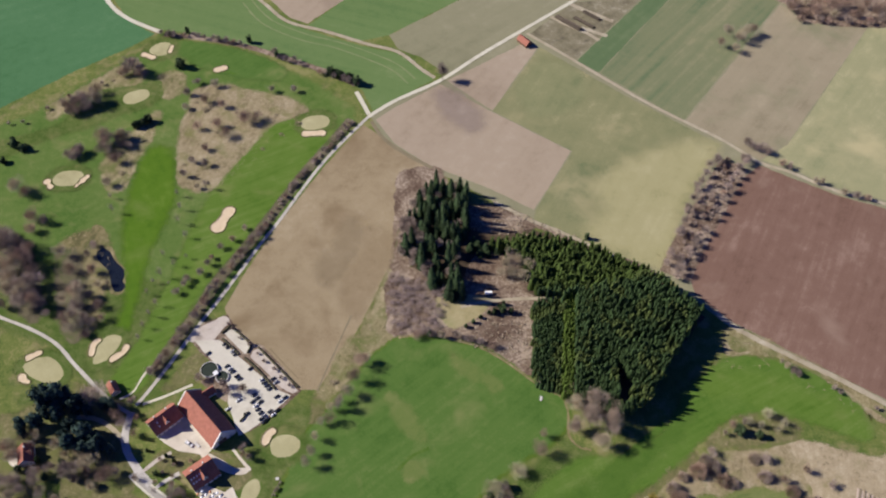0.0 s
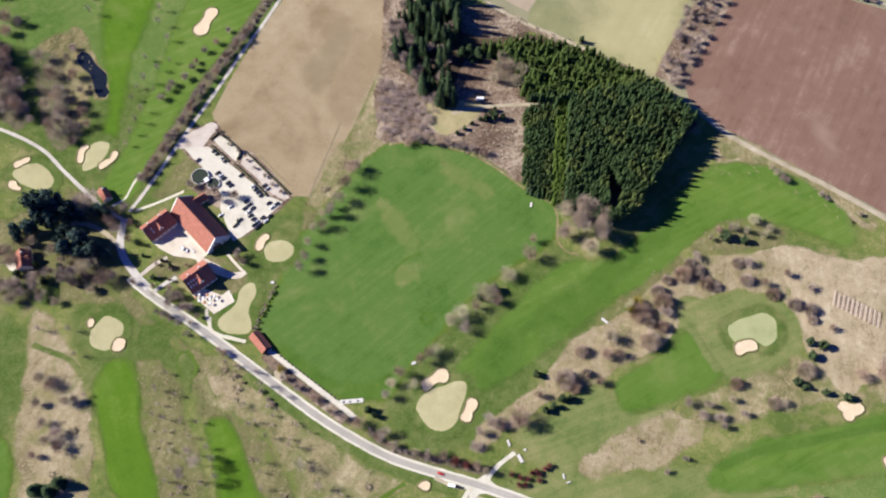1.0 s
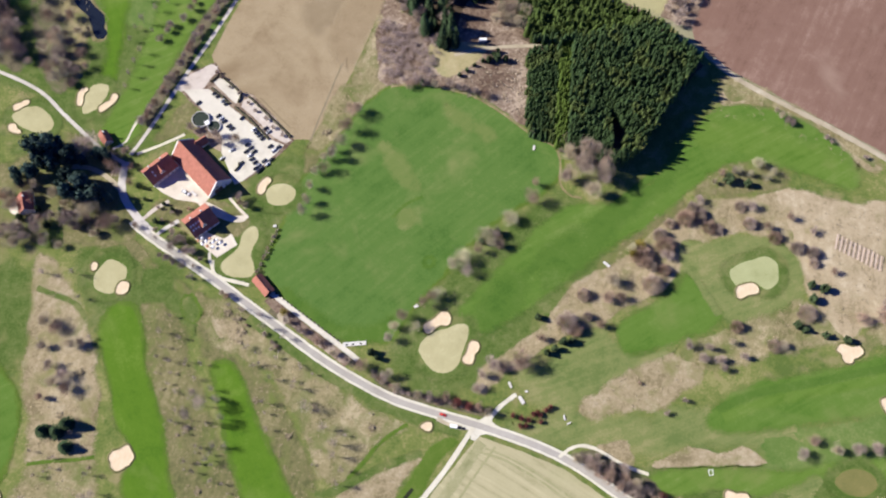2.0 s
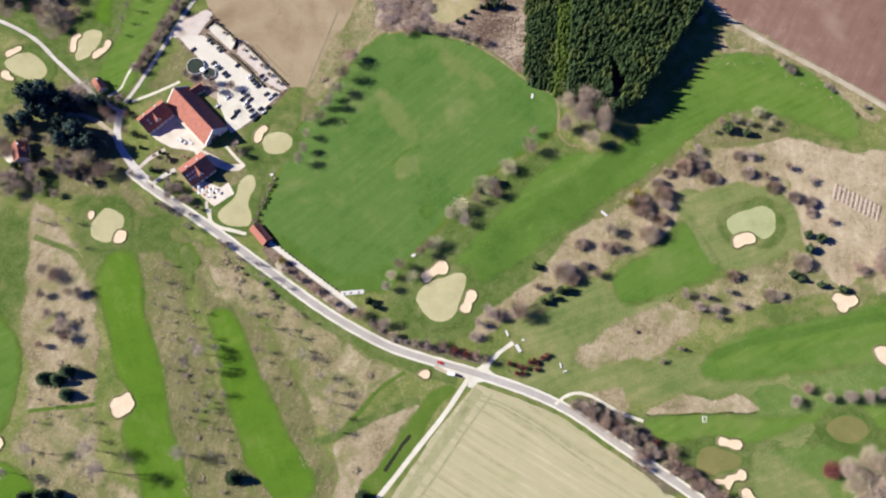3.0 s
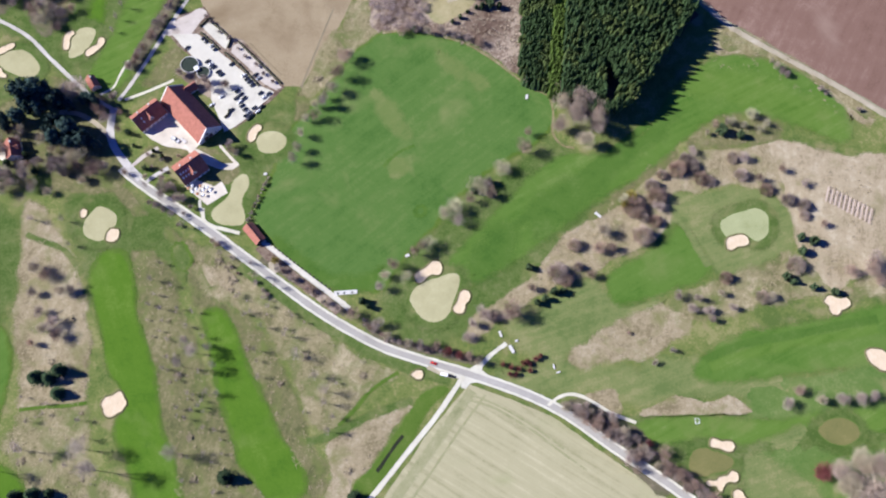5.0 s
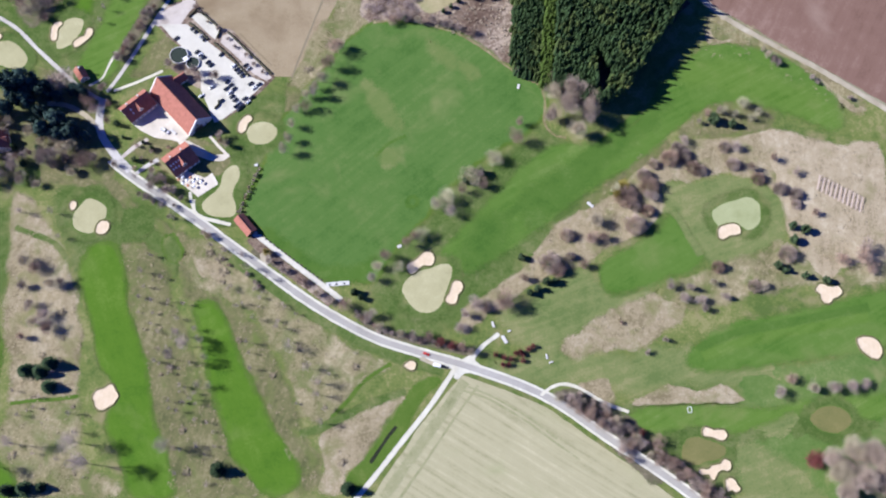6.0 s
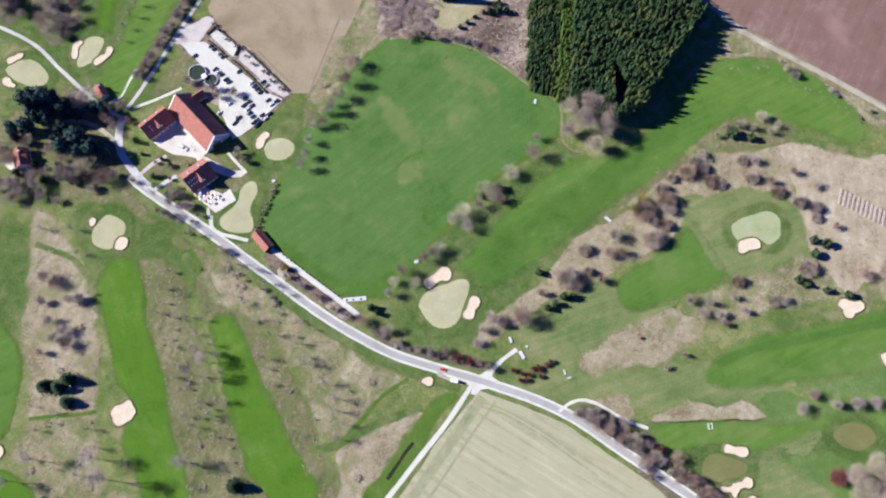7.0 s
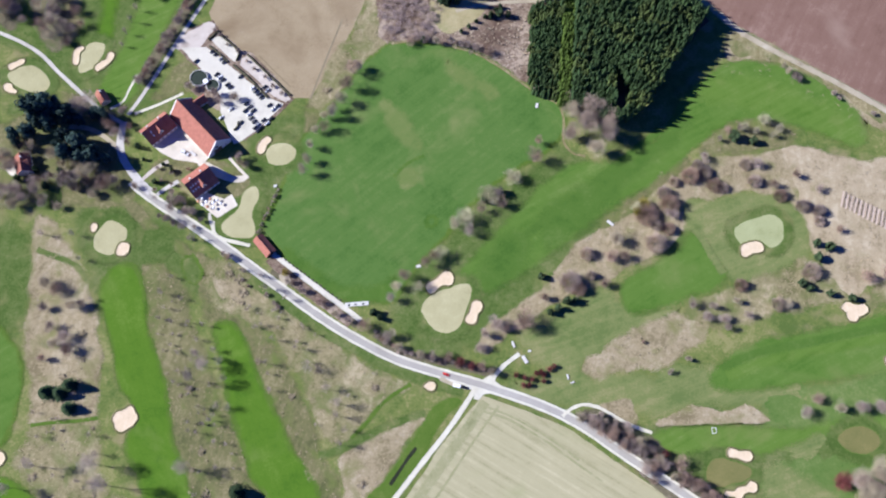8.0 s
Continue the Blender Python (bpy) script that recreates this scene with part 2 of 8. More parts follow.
F_MAUVE = cover("mauve_damp_tilth", (0.205, 0.160, 0.122), (0.255, 0.203, 0.158), (0.305, 0.248, 0.196), 40, 1.3, streak=(60, 100, 14), furrow=0.2)
F_GREENISH = cover("greener_winter_crop", (0.150, 0.174, 0.082), (0.215, 0.220, 0.108), (0.300, 0.286, 0.150), 50, 1.5, streak=(62, 160, 14), furrow=0.2, mid_size=14)
F_DULLTAN = cover("stained_tan_tilth", (0.215, 0.160, 0.090), (0.262, 0.203, 0.120), (0.315, 0.252, 0.155), 40, 1.3)
G_TRAM = cover("thin_cereal_tramline", (0.150, 0.200, 0.080), (0.185, 0.225, 0.098), (0.225, 0.250, 0.120), 20, 1.2)
S_SAND = cover("bunker_sand", (0.555, 0.440, 0.285), (0.625, 0.500, 0.332), (0.690, 0.565, 0.400), 6, 0.6, soft=False, bump=0.1, mid_size=2.5)
S_ASPHALT = cover("grey_asphalt", (0.285, 0.264, 0.226), (0.345, 0.322, 0.278), (0.410, 0.385, 0.335), 30, 1.0, bump=0.05)
S_VILLAGE = cover("worn_village_asphalt", (0.350, 0.325, 0.290), (0.480, 0.452, 0.405), (0.590, 0.560, 0.505), 9, 0.8, bump=0.05, mid_size=3)
S_LANE = cover("worn_lane_gravel", (0.360, 0.330, 0.280), (0.470, 0.438, 0.375), (0.570, 0.538, 0.465), 12, 0.8, bump=0.05, mid_size=5)
S_VERGE = cover("gravel_verge", (0.465, 0.438, 0.345), (0.572, 0.545, 0.438), (0.655, 0.630, 0.518), 14, 0.7, bump=0.1)
S_GRAVEL = cover("white_gravel", (0.475, 0.442, 0.338), (0.565, 0.532, 0.412), (0.635, 0.604, 0.480), 16, 0.7, bump=0.1)
S_DIRT = cover("dirt_track", (0.290, 0.245, 0.165), (0.380, 0.330, 0.230), (0.470, 0.420, 0.310), 16, 0.9, bump=0.1)
S_EARTH = cover("trodden_earth", (0.180, 0.150, 0.090), (0.220, 0.185, 0.115), (0.270, 0.230, 0.150), 16, 0.9, bump=0.1)
# the brownish spots put mottled tree shade into the gravel's colour
S_LOT = cover("pale_parking_gravel", (0.450, 0.418, 0.335), (0.555, 0.522, 0.425), (0.635, 0.602, 0.498), 12, 0.8, spots=((0.430, 0.380, 0.335), 9, -0.02), bump=0.1)
S_GRIT = cover("beige_gravel", (0.400, 0.345, 0.285), (0.490, 0.432, 0.365), (0.570, 0.515, 0.445), 10, 0.8, spots=((0.33, 0.28, 0.23), 7, 0.03), bump=0.1)
S_PAVING = cover("courtyard_paving", (0.480, 0.425, 0.335), (0.575, 0.516, 0.415), (0.645, 0.590, 0.485), 9, 0.6, bump=0.1)

M_TILE = coat("orange_roof_tiles", (0.320, 0.128, 0.088), 0.35, 2.0, 0.85, streak=(1, 0.25, 1))
M_WALL = coat("white_render", (0.720, 0.690, 0.640), 0.08, 2.0, 0.9)
M_STONE = coat("grey_stone_wall", (0.36, 0.33, 0.30), 0.2, 1.0, 0.9)
M_TIMBER = coat("brown_timber", (0.145, 0.092, 0.058), 0.3, 0.8, 0.85)
M_BARK = coat("grey_bark", (0.190, 0.155, 0.130), 0.25, 0.8, 0.95, each=0.2)
M_TWIG = coat("bare_twigs", (0.335, 0.265, 0.218), 0.15, 3.0, 0.95, island=0.35, each=0.3, gloss=0.05)
M_TWIG_PALE = coat("pale_catkin_twigs", (0.410, 0.345, 0.235), 0.15, 3.0, 0.95, island=0.3, each=0.2, gloss=0.05)
M_TWIG_BROWN = coat("brown_twigs", (0.320, 0.225, 0.165), 0.15, 3.0, 0.95, island=0.35, each=0.3, gloss=0.05)
M_TWIG_PURPLE = coat("purple_brush", (0.285, 0.222, 0.198), 0.2, 6.0, 0.95, island=0.4, gloss=0.05)
M_TUSSOCK = coat("dead_tussock_grass", (0.350, 0.288, 0.170), 0.25, 2.0, 0.95, island=0.35, gloss=0.05)
M_SCRUB = coat("low_scrub_twigs", (0.250, 0.205, 0.130), 0.25, 2.0, 0.95, island=0.35, gloss=0.05)
M_STALK = coat("dead_stalks", (0.400, 0.330, 0.230), 0.3, 2.0, 0.95, island=0.5, gloss=0.05)
M_LOG = coat("dark_weathered_logs", (0.105, 0.085, 0.062), 0.35, 1.2, 0.9, each=0.35)
M_CLOTH = coat("orange_parasol_cloth", (0.450, 0.240, 0.140), 0.1, 1.0, 0.9)
M_TWIG_THIN = coat("thin_pinkish_twigs", (0.390, 0.315, 0.255), 0.15, 3.0, 0.95, island=0.3, each=0.2, gloss=0.05)
M_TWIG_GROVE = coat("pinkish_grove_twigs", (0.400, 0.315, 0.240), 0.15, 3.0, 0.95, island=0.3, each=0.2, gloss=0.05)
M_TWIG_GREY = coat("pale_grey_twigs", (0.430, 0.392, 0.245), 0.15, 3.0, 0.95, island=0.3, each=0.2, gloss=0.05)
M_TWIG_RED = coat("red_twigs", (0.200, 0.070, 0.060), 0.15, 3.0, 0.95, island=0.3, each=0.2, gloss=0.05)
M_TWIG_YELLOW = coat("yellow_twigs", (0.290, 0.235, 0.050), 0.15, 3.0, 0.95, island=0.3, each=0.2, gloss=0.05)
M_NEEDLE = coat("spruce_needles", (0.040, 0.064, 0.028), 0.25, 2.0, 0.9, island=0.4, each=0.35, gloss=0.1)
M_PLANT = coat("plantation_needles", (0.046, 0.077, 0.028), 0.40, 30.0, 0.9, island=0.35, gloss=0.1)
M_LIGHT = coat("olive_conifer_needles", (0.078, 0.105, 0.032), 0.34, 20.0, 0.9, island=0.35, gloss=0.1)
M_HEDGE = coat("hedge_foliage", (0.085, 0.080, 0.048), 0.35, 0.8, 0.95, gloss=0.05)
M_BROAD = coat("broad_conifer_needles", (0.066, 0.098, 0.024), 0.36, 12.0, 0.9, island=0.35, gloss=0.1)
M_YOUNG = coat("young_conifer_needles", (0.078, 0.118, 0.022), 0.25, 6.0, 0.9, island=0.3, gloss=0.1)
M_CEDAR = coat("cedar_needles", (0.046, 0.074, 0.060), 0.25, 2.0, 0.9, island=0.4, each=0.3, gloss=0.1)
M_LEAF = coat("evergreen_leaves", (0.054, 0.081, 0.034), 0.25, 2.0, 0.9, island=0.4, each=0.3, gloss=0.15)
M_MULCH = coat("straw_mulch", (0.490, 0.392, 0.310), 0.2, 1.0, 0.95)
M_WATER = coat("dark_pond_water", (0.012, 0.016, 0.022), 0.2, 8.0, 0.08, gloss=0.5)
M_GLASS = coat("window_glass", (0.030, 0.038, 0.050), 0.2, 1.0, 0.1, gloss=0.5)
M_CONCRETE = coat("pale_concrete", (0.560, 0.540, 0.500), 0.12, 1.5, 0.9)
M_SLUDGE = coat("dark_tank_cover", (0.026, 0.036, 0.026), 0.25, 2.0, 0.8)
M_TIN = coat("white_metal", (0.780, 0.775, 0.760), 0.05, 2.0, 0.5)
M_TYRE = coat("black_rubber", (0.018, 0.018, 0.018), 0.1, 0.3, 0.9)
M_PAINT = {"dark": coat("dark_car_paint", (0.020, 0.022, 0.027), 0.05, 2.0, 0.3, each=0.4, gloss=0.5),
           "white": coat("white_car_paint", (0.720, 0.720, 0.720), 0.03, 2.0, 0.3, gloss=0.5),
           "silver": coat("silver_car_paint", (0.300, 0.310, 0.330), 0.03, 2.0, 0.3, gloss=0.5),
           "red": coat("red_car_paint", (0.560, 0.030, 0.020), 0.03, 2.0, 0.3, gloss=0.5)}


# ---- mesh helpers ----
from mathutils import geometry


def mesh_of(name, verts, faces, material, smooth=False):
    me = bpy.data.meshes.new(name)
    me.from_pydata([tuple(map(float, v)) for v in verts], [], faces)
    me.materials.append(material)
    if smooth:
        me.polygons.foreach_set("use_smooth", [True] * len(me.polygons))
    me.update()
    return me


def part(name, bm, material, parent=None, label=""):
    me = bpy.data.meshes.new(name)
    bm.to_mesh(me)
    bm.free()
    me.materials.append(material)
    ob = new(name, me)
    ob.parent = parent
    return tagged(ob, label)


def base(name, m, label, category, group=""):
    ob = new(name)
    ob.matrix_basis = m
    return tagged(ob, label, category, group)


def box(bm, x0, x1, y0, y1, z0, z1, bevel=0.0):
    r = bmesh.ops.create_cube(bm, size=1.0, matrix=Matrix.Translation(((x0 + x1) / 2, (y0 + y1) / 2, (z0 + z1) / 2)) @ Matrix.Diagonal((x1 - x0, y1 - y0, z1 - z0, 1)))
    if bevel:
        es = {e for v in r["verts"] for e in v.link_edges}
        bmesh.ops.bevel(bm, geom=list(es), offset=bevel, segments=1, affect="EDGES")
    return bm


def prism(bm, ring, z0, z1):
    lo = [bm.verts.new((x, y, z0)) for x, y in ring]
    hi = [bm.verts.new((x, y, z1)) for x, y in ring]
    n = len(ring)
    for i in range(n):
        bm.faces.new((lo[i], lo[(i + 1) % n], hi[(i + 1) % n], hi[i]))
    bm.faces.new(hi)
    bm.faces.new(lo[::-1])
    return bm


def slab(bm, corners, thick):
    """A plate with four or more top corners, its thickness straight down."""
    top = [bm.verts.new(c) for c in corners]
    low = [bm.verts.new((c[0], c[1], c[2] - thick)) for c in corners]
    n = len(top)
    bm.faces.new(top)
    bm.faces.new(low[::-1])
    for i in range(n):
        bm.faces.new((top[i], low[i], low[(i + 1) % n], top[(i + 1) % n]))
    bmesh.ops.recalc_face_normals(bm, faces=bm.faces)
    return bm


def rounded(points, step, closed=True, smooth=True):
    """Points along a line or outline at even steps; a smooth curve through the given ones, or straight between them."""
    p = [Vector(q).to_2d() for q in points]
    n = len(p)
    out = []
    for i in range(n if closed else n - 1):
        if closed:
            a, b, c, d = p[i - 1], p[i], p[(i + 1) % n], p[(i + 2) % n]
        else:
            a, b, c, d = p[max(i - 1, 0)], p[i], p[i + 1], p[min(i + 2, n - 1)]
        k = max(1, round((c - b).length / step))
        for j in range(k):
            u = j / k
            if smooth:
                q = 0.5 * (2 * b + (c - a) * u + (2 * a - 5 * b + 4 * c - d) * u * u + (3 * b - a - 3 * c + d) * u ** 3)
            else:
                q = b + (c - b) * u
            out.append(q)
    if not closed:
        out.append(p[-1])
    return out


def normals(line, closed=True):
    n = len(line)
    res = []
    for i in range(n):
        a = line[i - 1] if closed or i else line[0]
        b = line[(i + 1) % n] if closed or i < n - 1 else line[-1]
        t = (b - a).normalized()
        res.append(Vector((t.y, -t.x)))
    return res


ROUGHS = []


def patch(name, outline, material, z, soft=2.5, wobble=0.8, smooth=True, step=4.0, label="", category="", grow=0.0):
    """A piece of ground cover with a fading rim, laid just over what lies beneath it."""
    ring = rounded(outline, step, True, smooth)
    area = sum(a.x * b.y - b.x * a.y for a, b in zip(ring, ring[1:] + ring[:1]))
    if area < 0:
        ring.reverse()
    nm = normals(ring)
    if grow:
        ring = [q + v * grow for q, v in zip(ring, nm)]
    if wobble:
        ring = [q + v * wobble * 2 * noise.noise((q.x / 9, q.y / 9, z * 50)) for q, v in zip(ring, nm)]
    if name == "rough":
        ROUGHS.append([(q.x, q.y) for q in ring[::3]])
    k = len(ring)
    bm = bmesh.new()
    lay = bm.verts.layers.float.new("cover")
    core = [q - v * soft * 0.42 for q, v in zip(ring, nm)]
    flat, _, tris, *_ = geometry.delaunay_2d_cdt(core, [], [list(range(k))], 1, 1e-4)
    mid = [bm.verts.new((q.x, q.y, z)) for q in flat]
    for f in tris:
        bm.faces.new([mid[i] for i in f])
    for v in mid:
        v[lay] = 1.0
    inner = [bm.verts.new((q.x, q.y, z - 0.003)) for q in core]
    outer = [bm.verts.new((q.x + v.x * soft * 0.58, q.y + v.y * soft * 0.58, z - 0.012 - 0.004 * (i % 3))) for i, (q, v) in enumerate(zip(ring, nm))]
    for i in range(k):
        bm.faces.new((inner[i], outer[i], outer[(i + 1) % k], inner[(i + 1) % k]))
    for v in inner:
        v[lay] = 1.0
    ob = part(name, bm, material)
    return tagged(ob, label, category, kind="structure")


def ribbon(name, line, width, material, z, soft=0.5, label="", category="road", wobble=0.15):
    """A road or path along a line, with a fading edge."""
    ln = rounded(line, 4.0, False)
    nm = normals(ln, False)
    bm = bmesh.new()
    lay = bm.verts.layers.float.new("cover")
    rows = []
    for q, v in zip(ln, nm):
        w = width / 2 + wobble * noise.noise((q.x / 7, q.y / 7, z * 30)) * 2
        row = []
        for off, c in ((-w - soft, 0), (-w, 1), (w, 1), (w + soft, 0)):
            x = bm.verts.new((q.x + v.x * off, q.y + v.y * off, z))
            x[lay] = c
            row.append(x)
        rows.append(row)
    for a, b in zip(rows, rows[1:]):
        for i in range(3):
            bm.faces.new((a[i], a[i + 1], b[i + 1], b[i]))
    bmesh.ops.recalc_face_normals(bm, faces=bm.faces)
    ob = part(name, bm, material)
    return tagged(ob, label, category, kind="structure")


def lobes(circles, n=40):
    """The outline round some merged round hollows."""
    c = sum((Vector((x, y)) * r for x, y, r in circles), Vector((0, 0))) / sum(r for _, _, r in circles)
    out = []
    for i in range(n):
        d = Vector((math.cos(i * math.tau / n), math.sin(i * math.tau / n)))
        s = 0.0
        last = 0.5
        while s < 40:
            s += 0.15
            q = c + d * s
            f = sum(math.exp(-((q.x - x) ** 2 + (q.y - y) ** 2) / (r * r)) for x, y, r in circles)
            if f > 0.368:
                last = s
        out.append(c + d * last)
    return out

# ---- ground ----
bm = bmesh.new()
bmesh.ops.create_grid(bm, x_segments=40, y_segments=40, size=4500, matrix=Matrix.Translation((0, 400, 0)))
tagged(part("ground", bm, G_ROUGH), "olive-green rough grassland reaching the horizon", "ground", kind="structure")

# ---- fields ----
patch("farmland", [(-77, 616), (-9, 668), (131, 805), (553, 811), (380, 283), (333, 312), (226, 381), (183, 430), (74, 486), (33, 515), (-16, 548), (-56, 577)], F_GREY, 0.015, 2, 0.6, False, label="dull olive field margins between the crops", category="ground")
patch("field", [(-82, 604), (-51, 577), (-17, 549), (-31, 521), (-45, 489), (-48, 458), (-52, 434), (-70, 384), (-90, 340), (-101, 322), (-116, 322), (-137, 342), (-159, 362), (-178, 382), (-184, 397), (-170, 436), (-145, 493), (-113, 555)], F_TAN, 0.030, 1.2, 0.4, False, label="bare tan tilled field beside the lane", category="field")
patch("field", [(-71, 611), (-53, 628), (-9, 660), (41, 622), (113, 571), (75, 501), (38, 525), (2, 543), (-16, 551), (-51, 580)], F_PINK, 0.030, 1.2, 0.4, False, label="pale pinkish tilled field below the gravel road", category="field")
patch("field", [(-3, 665), (78, 722), (90, 715), (41, 624)], F_PINK, 0.030, 2, 0.4, False, label="narrow pale tilled field beside the red shed", category="field")
patch("field", [(92, 715), (169, 647), (254, 580), (229, 539), (200, 484), (184, 436), (124, 459), (75, 490), (77, 501), (115, 571), (42, 623)], F_OLIVE, 0.030, 1, 0.4, False, label="thin yellow-green winter crop behind the spruces", category="field")
patch("field", [(285, 554), (347, 519), (387, 503), (434, 478), (374, 290), (334, 317), (271, 358), (227, 387), (204, 413), (201, 441), (232, 489), (264, 536)], F_PLOUGH, 0.030, 2, 0.4, False, label="freshly ploughed reddish brown field beside the plantation", category="field")
patch("field", [(128, 694), (212, 798), (240, 798), (149, 678)], F_STRIP, 0.030, 1.2, 0.4, False, label="dark green crop strip beside the waste plot", category="field")
patch("field", [(150, 677), (240, 798), (361, 799), (224, 611)], F_STRIPE, 0.030, 1.2, 0.4, False, label="green and straw striped crop field", category="field")
patch("field", [(226, 611), (353, 784), (375, 754), (435, 746), (316, 581), (287, 561), (258, 587)], F_FAWN, 0.030, 1.2, 0.4, False, label="fawn stubble field beyond the hedge", category="field")
patch("field", [(317, 580), (436, 746), (519, 741), (437, 488), (389, 513), (349, 528), (313, 550), (289, 561)], F_LIME, 0.030, 1.2, 0.4, False, label="pale green crop field beyond the ploughed soil", category="field")
patch("field", [(-63, 733), (20, 798), (129, 794), (79, 746), (-3, 673), (-28, 699), (-53, 711)], F_GREY, 0.030, 1.2, 0.4, False, label="olive crop field above the gravel road", category="field")
patch("field", [(-149, 748), (-108, 797), (19, 798), (-64, 733), (-91, 724)], F_MID, 0.030, 1.2, 0.4, False, label="muted green field beside the dirt track", category="field")
patch("field", [(-194, 790), (-188, 799), (-108, 797), (-150, 751), (-170, 760)], F_PINK, 0.030, 1.2, 0.4, False, label="mauve tilled field at the dirt track", category="field")
patch("field", [(-585, 808), (-376, 801), (-356, 769), (-331, 748), (-307, 734), (-334, 710), (-383, 673), (-437, 625), (-501, 573)], F_DEEP, 0.030, 2, 0.4, False, label="dense blue-green crop field behind the golf course", category="field")
patch("field", [(-369, 801), (-219, 801), (-172, 751), (-91, 716), (-53, 705), (-29, 679), (-15, 668), (-74, 623), (-86, 651), (-111, 674), (-171, 702), (-232, 726), (-302, 741), (-344, 761)], F_MID, 0.030, 2, 0.4, False, label="green cereal field with faint tramlines", category="field")
patch("field", [(27, 96), (48, 89), (83, 75), (109, 57), (142, 34), (167, 15), (206, -14), (120, -28), (46, -28), (-65, -20), (-32, 17), (-2, 62)], F_PALE, 0.030, 1, 0.4, False, label="pale straw-green stubble field beside the road", category="field")
patch("waste_plot", [(83, 736), (133, 786), (209, 798), (128, 696)], G_WASTE, 0.030, 1.5, 0.5, False, label="rough dry plot with heaps of logs", category="ground")
# ---- rough, forest floor, turf ----
patch("rough", [(-49, 435), (-43, 389), (-51, 368), (-72, 337), (-94, 315), (-101, 318), (-86, 345), (-68, 384)], G_MIXED, 0.066, 9, 1.8, True, label="patch of dry tan winter grass", category="grass")
patch("rough", [(-335, 462), (-309, 478), (-292, 457), (-286, 410), (-288, 372), (-302, 372), (-319, 421)], G_DRY, 0.068, 9, 1.8, True, label="patch of dry tan winter grass", category="grass")
patch("rough", [(226, 380), (263, 362), (308, 330), (332, 310), (329, 296), (299, 325), (260, 349), (222, 357)], G_DRY, 0.070, 9, 1.8, True, label="patch of dry tan winter grass", category="grass")
patch("meadow", [(-79, 369), (-40, 372), (-61, 349), (-74, 331), (-95, 325)], G_MIXED, 0.075, 4, 1.2, True, label="pale dry meadow strip beside the range", category="grass")
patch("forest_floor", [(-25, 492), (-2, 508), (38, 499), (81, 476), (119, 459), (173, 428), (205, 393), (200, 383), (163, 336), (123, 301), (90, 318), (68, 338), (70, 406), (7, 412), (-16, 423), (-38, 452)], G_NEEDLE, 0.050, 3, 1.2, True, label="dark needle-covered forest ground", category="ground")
patch("brush_ground", [(-52, 423), (-36, 440), (3, 417), (71, 409), (68, 338), (39, 352), (3, 365), (-42, 367), (-51, 389)], G_BRUSH, 0.078, 3, 1.2, True, label="brown brushy clearing with dead stalks", category="ground")
patch("brush_ground", [(356, 803), (364, 777), (377, 754), (438, 747), (487, 753), (506, 815)], G_BRUSH, 0.046, 3, 1.2, True, label="brown brushy thicket floor", category="ground")
patch("woodland_floor", [(-293, 326), (-267, 319), (-246, 306), (-240, 277), (-225, 250), (-238, 235), (-299, 239), (-342, 250), (-348, 288), (-309, 284), (-286, 300)], G_OLIVE, 0.084, 5, 1.5, True, label="brown leaf litter under village trees", category="ground")
patch("woodland_floor", [(-344, 295), (-324, 302), (-309, 319), (-288, 324), (-270, 317), (-253, 303), (-244, 289), (-245, 275), (-252, 259), (-261, 245), (-281, 238), (-301, 236), (-322, 234), (-339, 240)], G_OLIVE, 0.0875, 7, 2, True, label="brown leaf litter and dead stalks under village trees", category="ground")
patch("terrace", [(-324.0, 264.5), (-319.8, 270.0), (-314.2, 266.4), (-308.4, 261.0), (-312.9, 257.3), (-319.9, 259.1)], S_PAVING, 0.1516, 0.6, 0.2, True, label="pale paved terrace of the villa", category="terrace")
patch("lawn", [(-326, 318), (-310, 323), (-304, 316), (-312, 311), (-327, 309)], G_TURF, 0.09, 6, 1, True, label="patch of lawn among the village trees", category="grass")
patch("lawn", [(-299, 245), (-283, 250), (-277, 241), (-285, 234), (-297, 234)], G_TURF, 0.0902, 6, 1, True, label="patch of lawn among the village trees", category="grass")
patch("sandy_clearing", [(-8, 408), (10, 410), (35, 407), (30, 396), (17, 384), (4, 378), (-5, 384), (-9, 397)], G_STRAW, 0.0900, 3, 1, True, label="pale straw clearing before the spruces", category="ground")
patch("brown_clearing", [(13, 500), (43, 507), (77, 486), (52, 474), (17, 480)], G_BRUSH, 0.082, 2.5, 1, True, label="brown clearing behind the spruces", category="ground")
patch("turf", [(94, 280), (83, 275), (51, 254), (17, 230), (-3, 203), (-24, 182), (-35, 161), (-23, 132), (5, 122), (37, 141), (61, 162), (90, 178), (107, 195), (118, 253)], G_TURF, 0.030, 14, 2, True, label="green turf between the fairways", category="grass")
patch("turf", [(-144, 290), (-120, 306), (-101, 309), (-89, 297), (-105, 274), (-116, 247), (-125, 222), (-133, 213), (-142, 251)], G_TURF, 0.031, 14, 2, True, label="green turf between the fairways", category="grass")
patch("turf", [(-390, 392), (-315, 358), (-271, 319), (-246, 308), (-228, 339), (-199, 383), (-238, 424), (-308, 444), (-398, 443)], G_TURF, 0.031, 14, 2, True, label="green turf between the fairways", category="grass")
patch("turf", [(48, 103), (72, 109), (92, 116), (111, 104), (139, 107), (178, 104), (205, 103), (244, 103), (251, 90), (184, 90), (149, 84), (118, 90), (79, 89), (60, 93)], G_LIGHT, 0.033, 16, 2, True, label="light yellow-green turf of the course", category="grass")
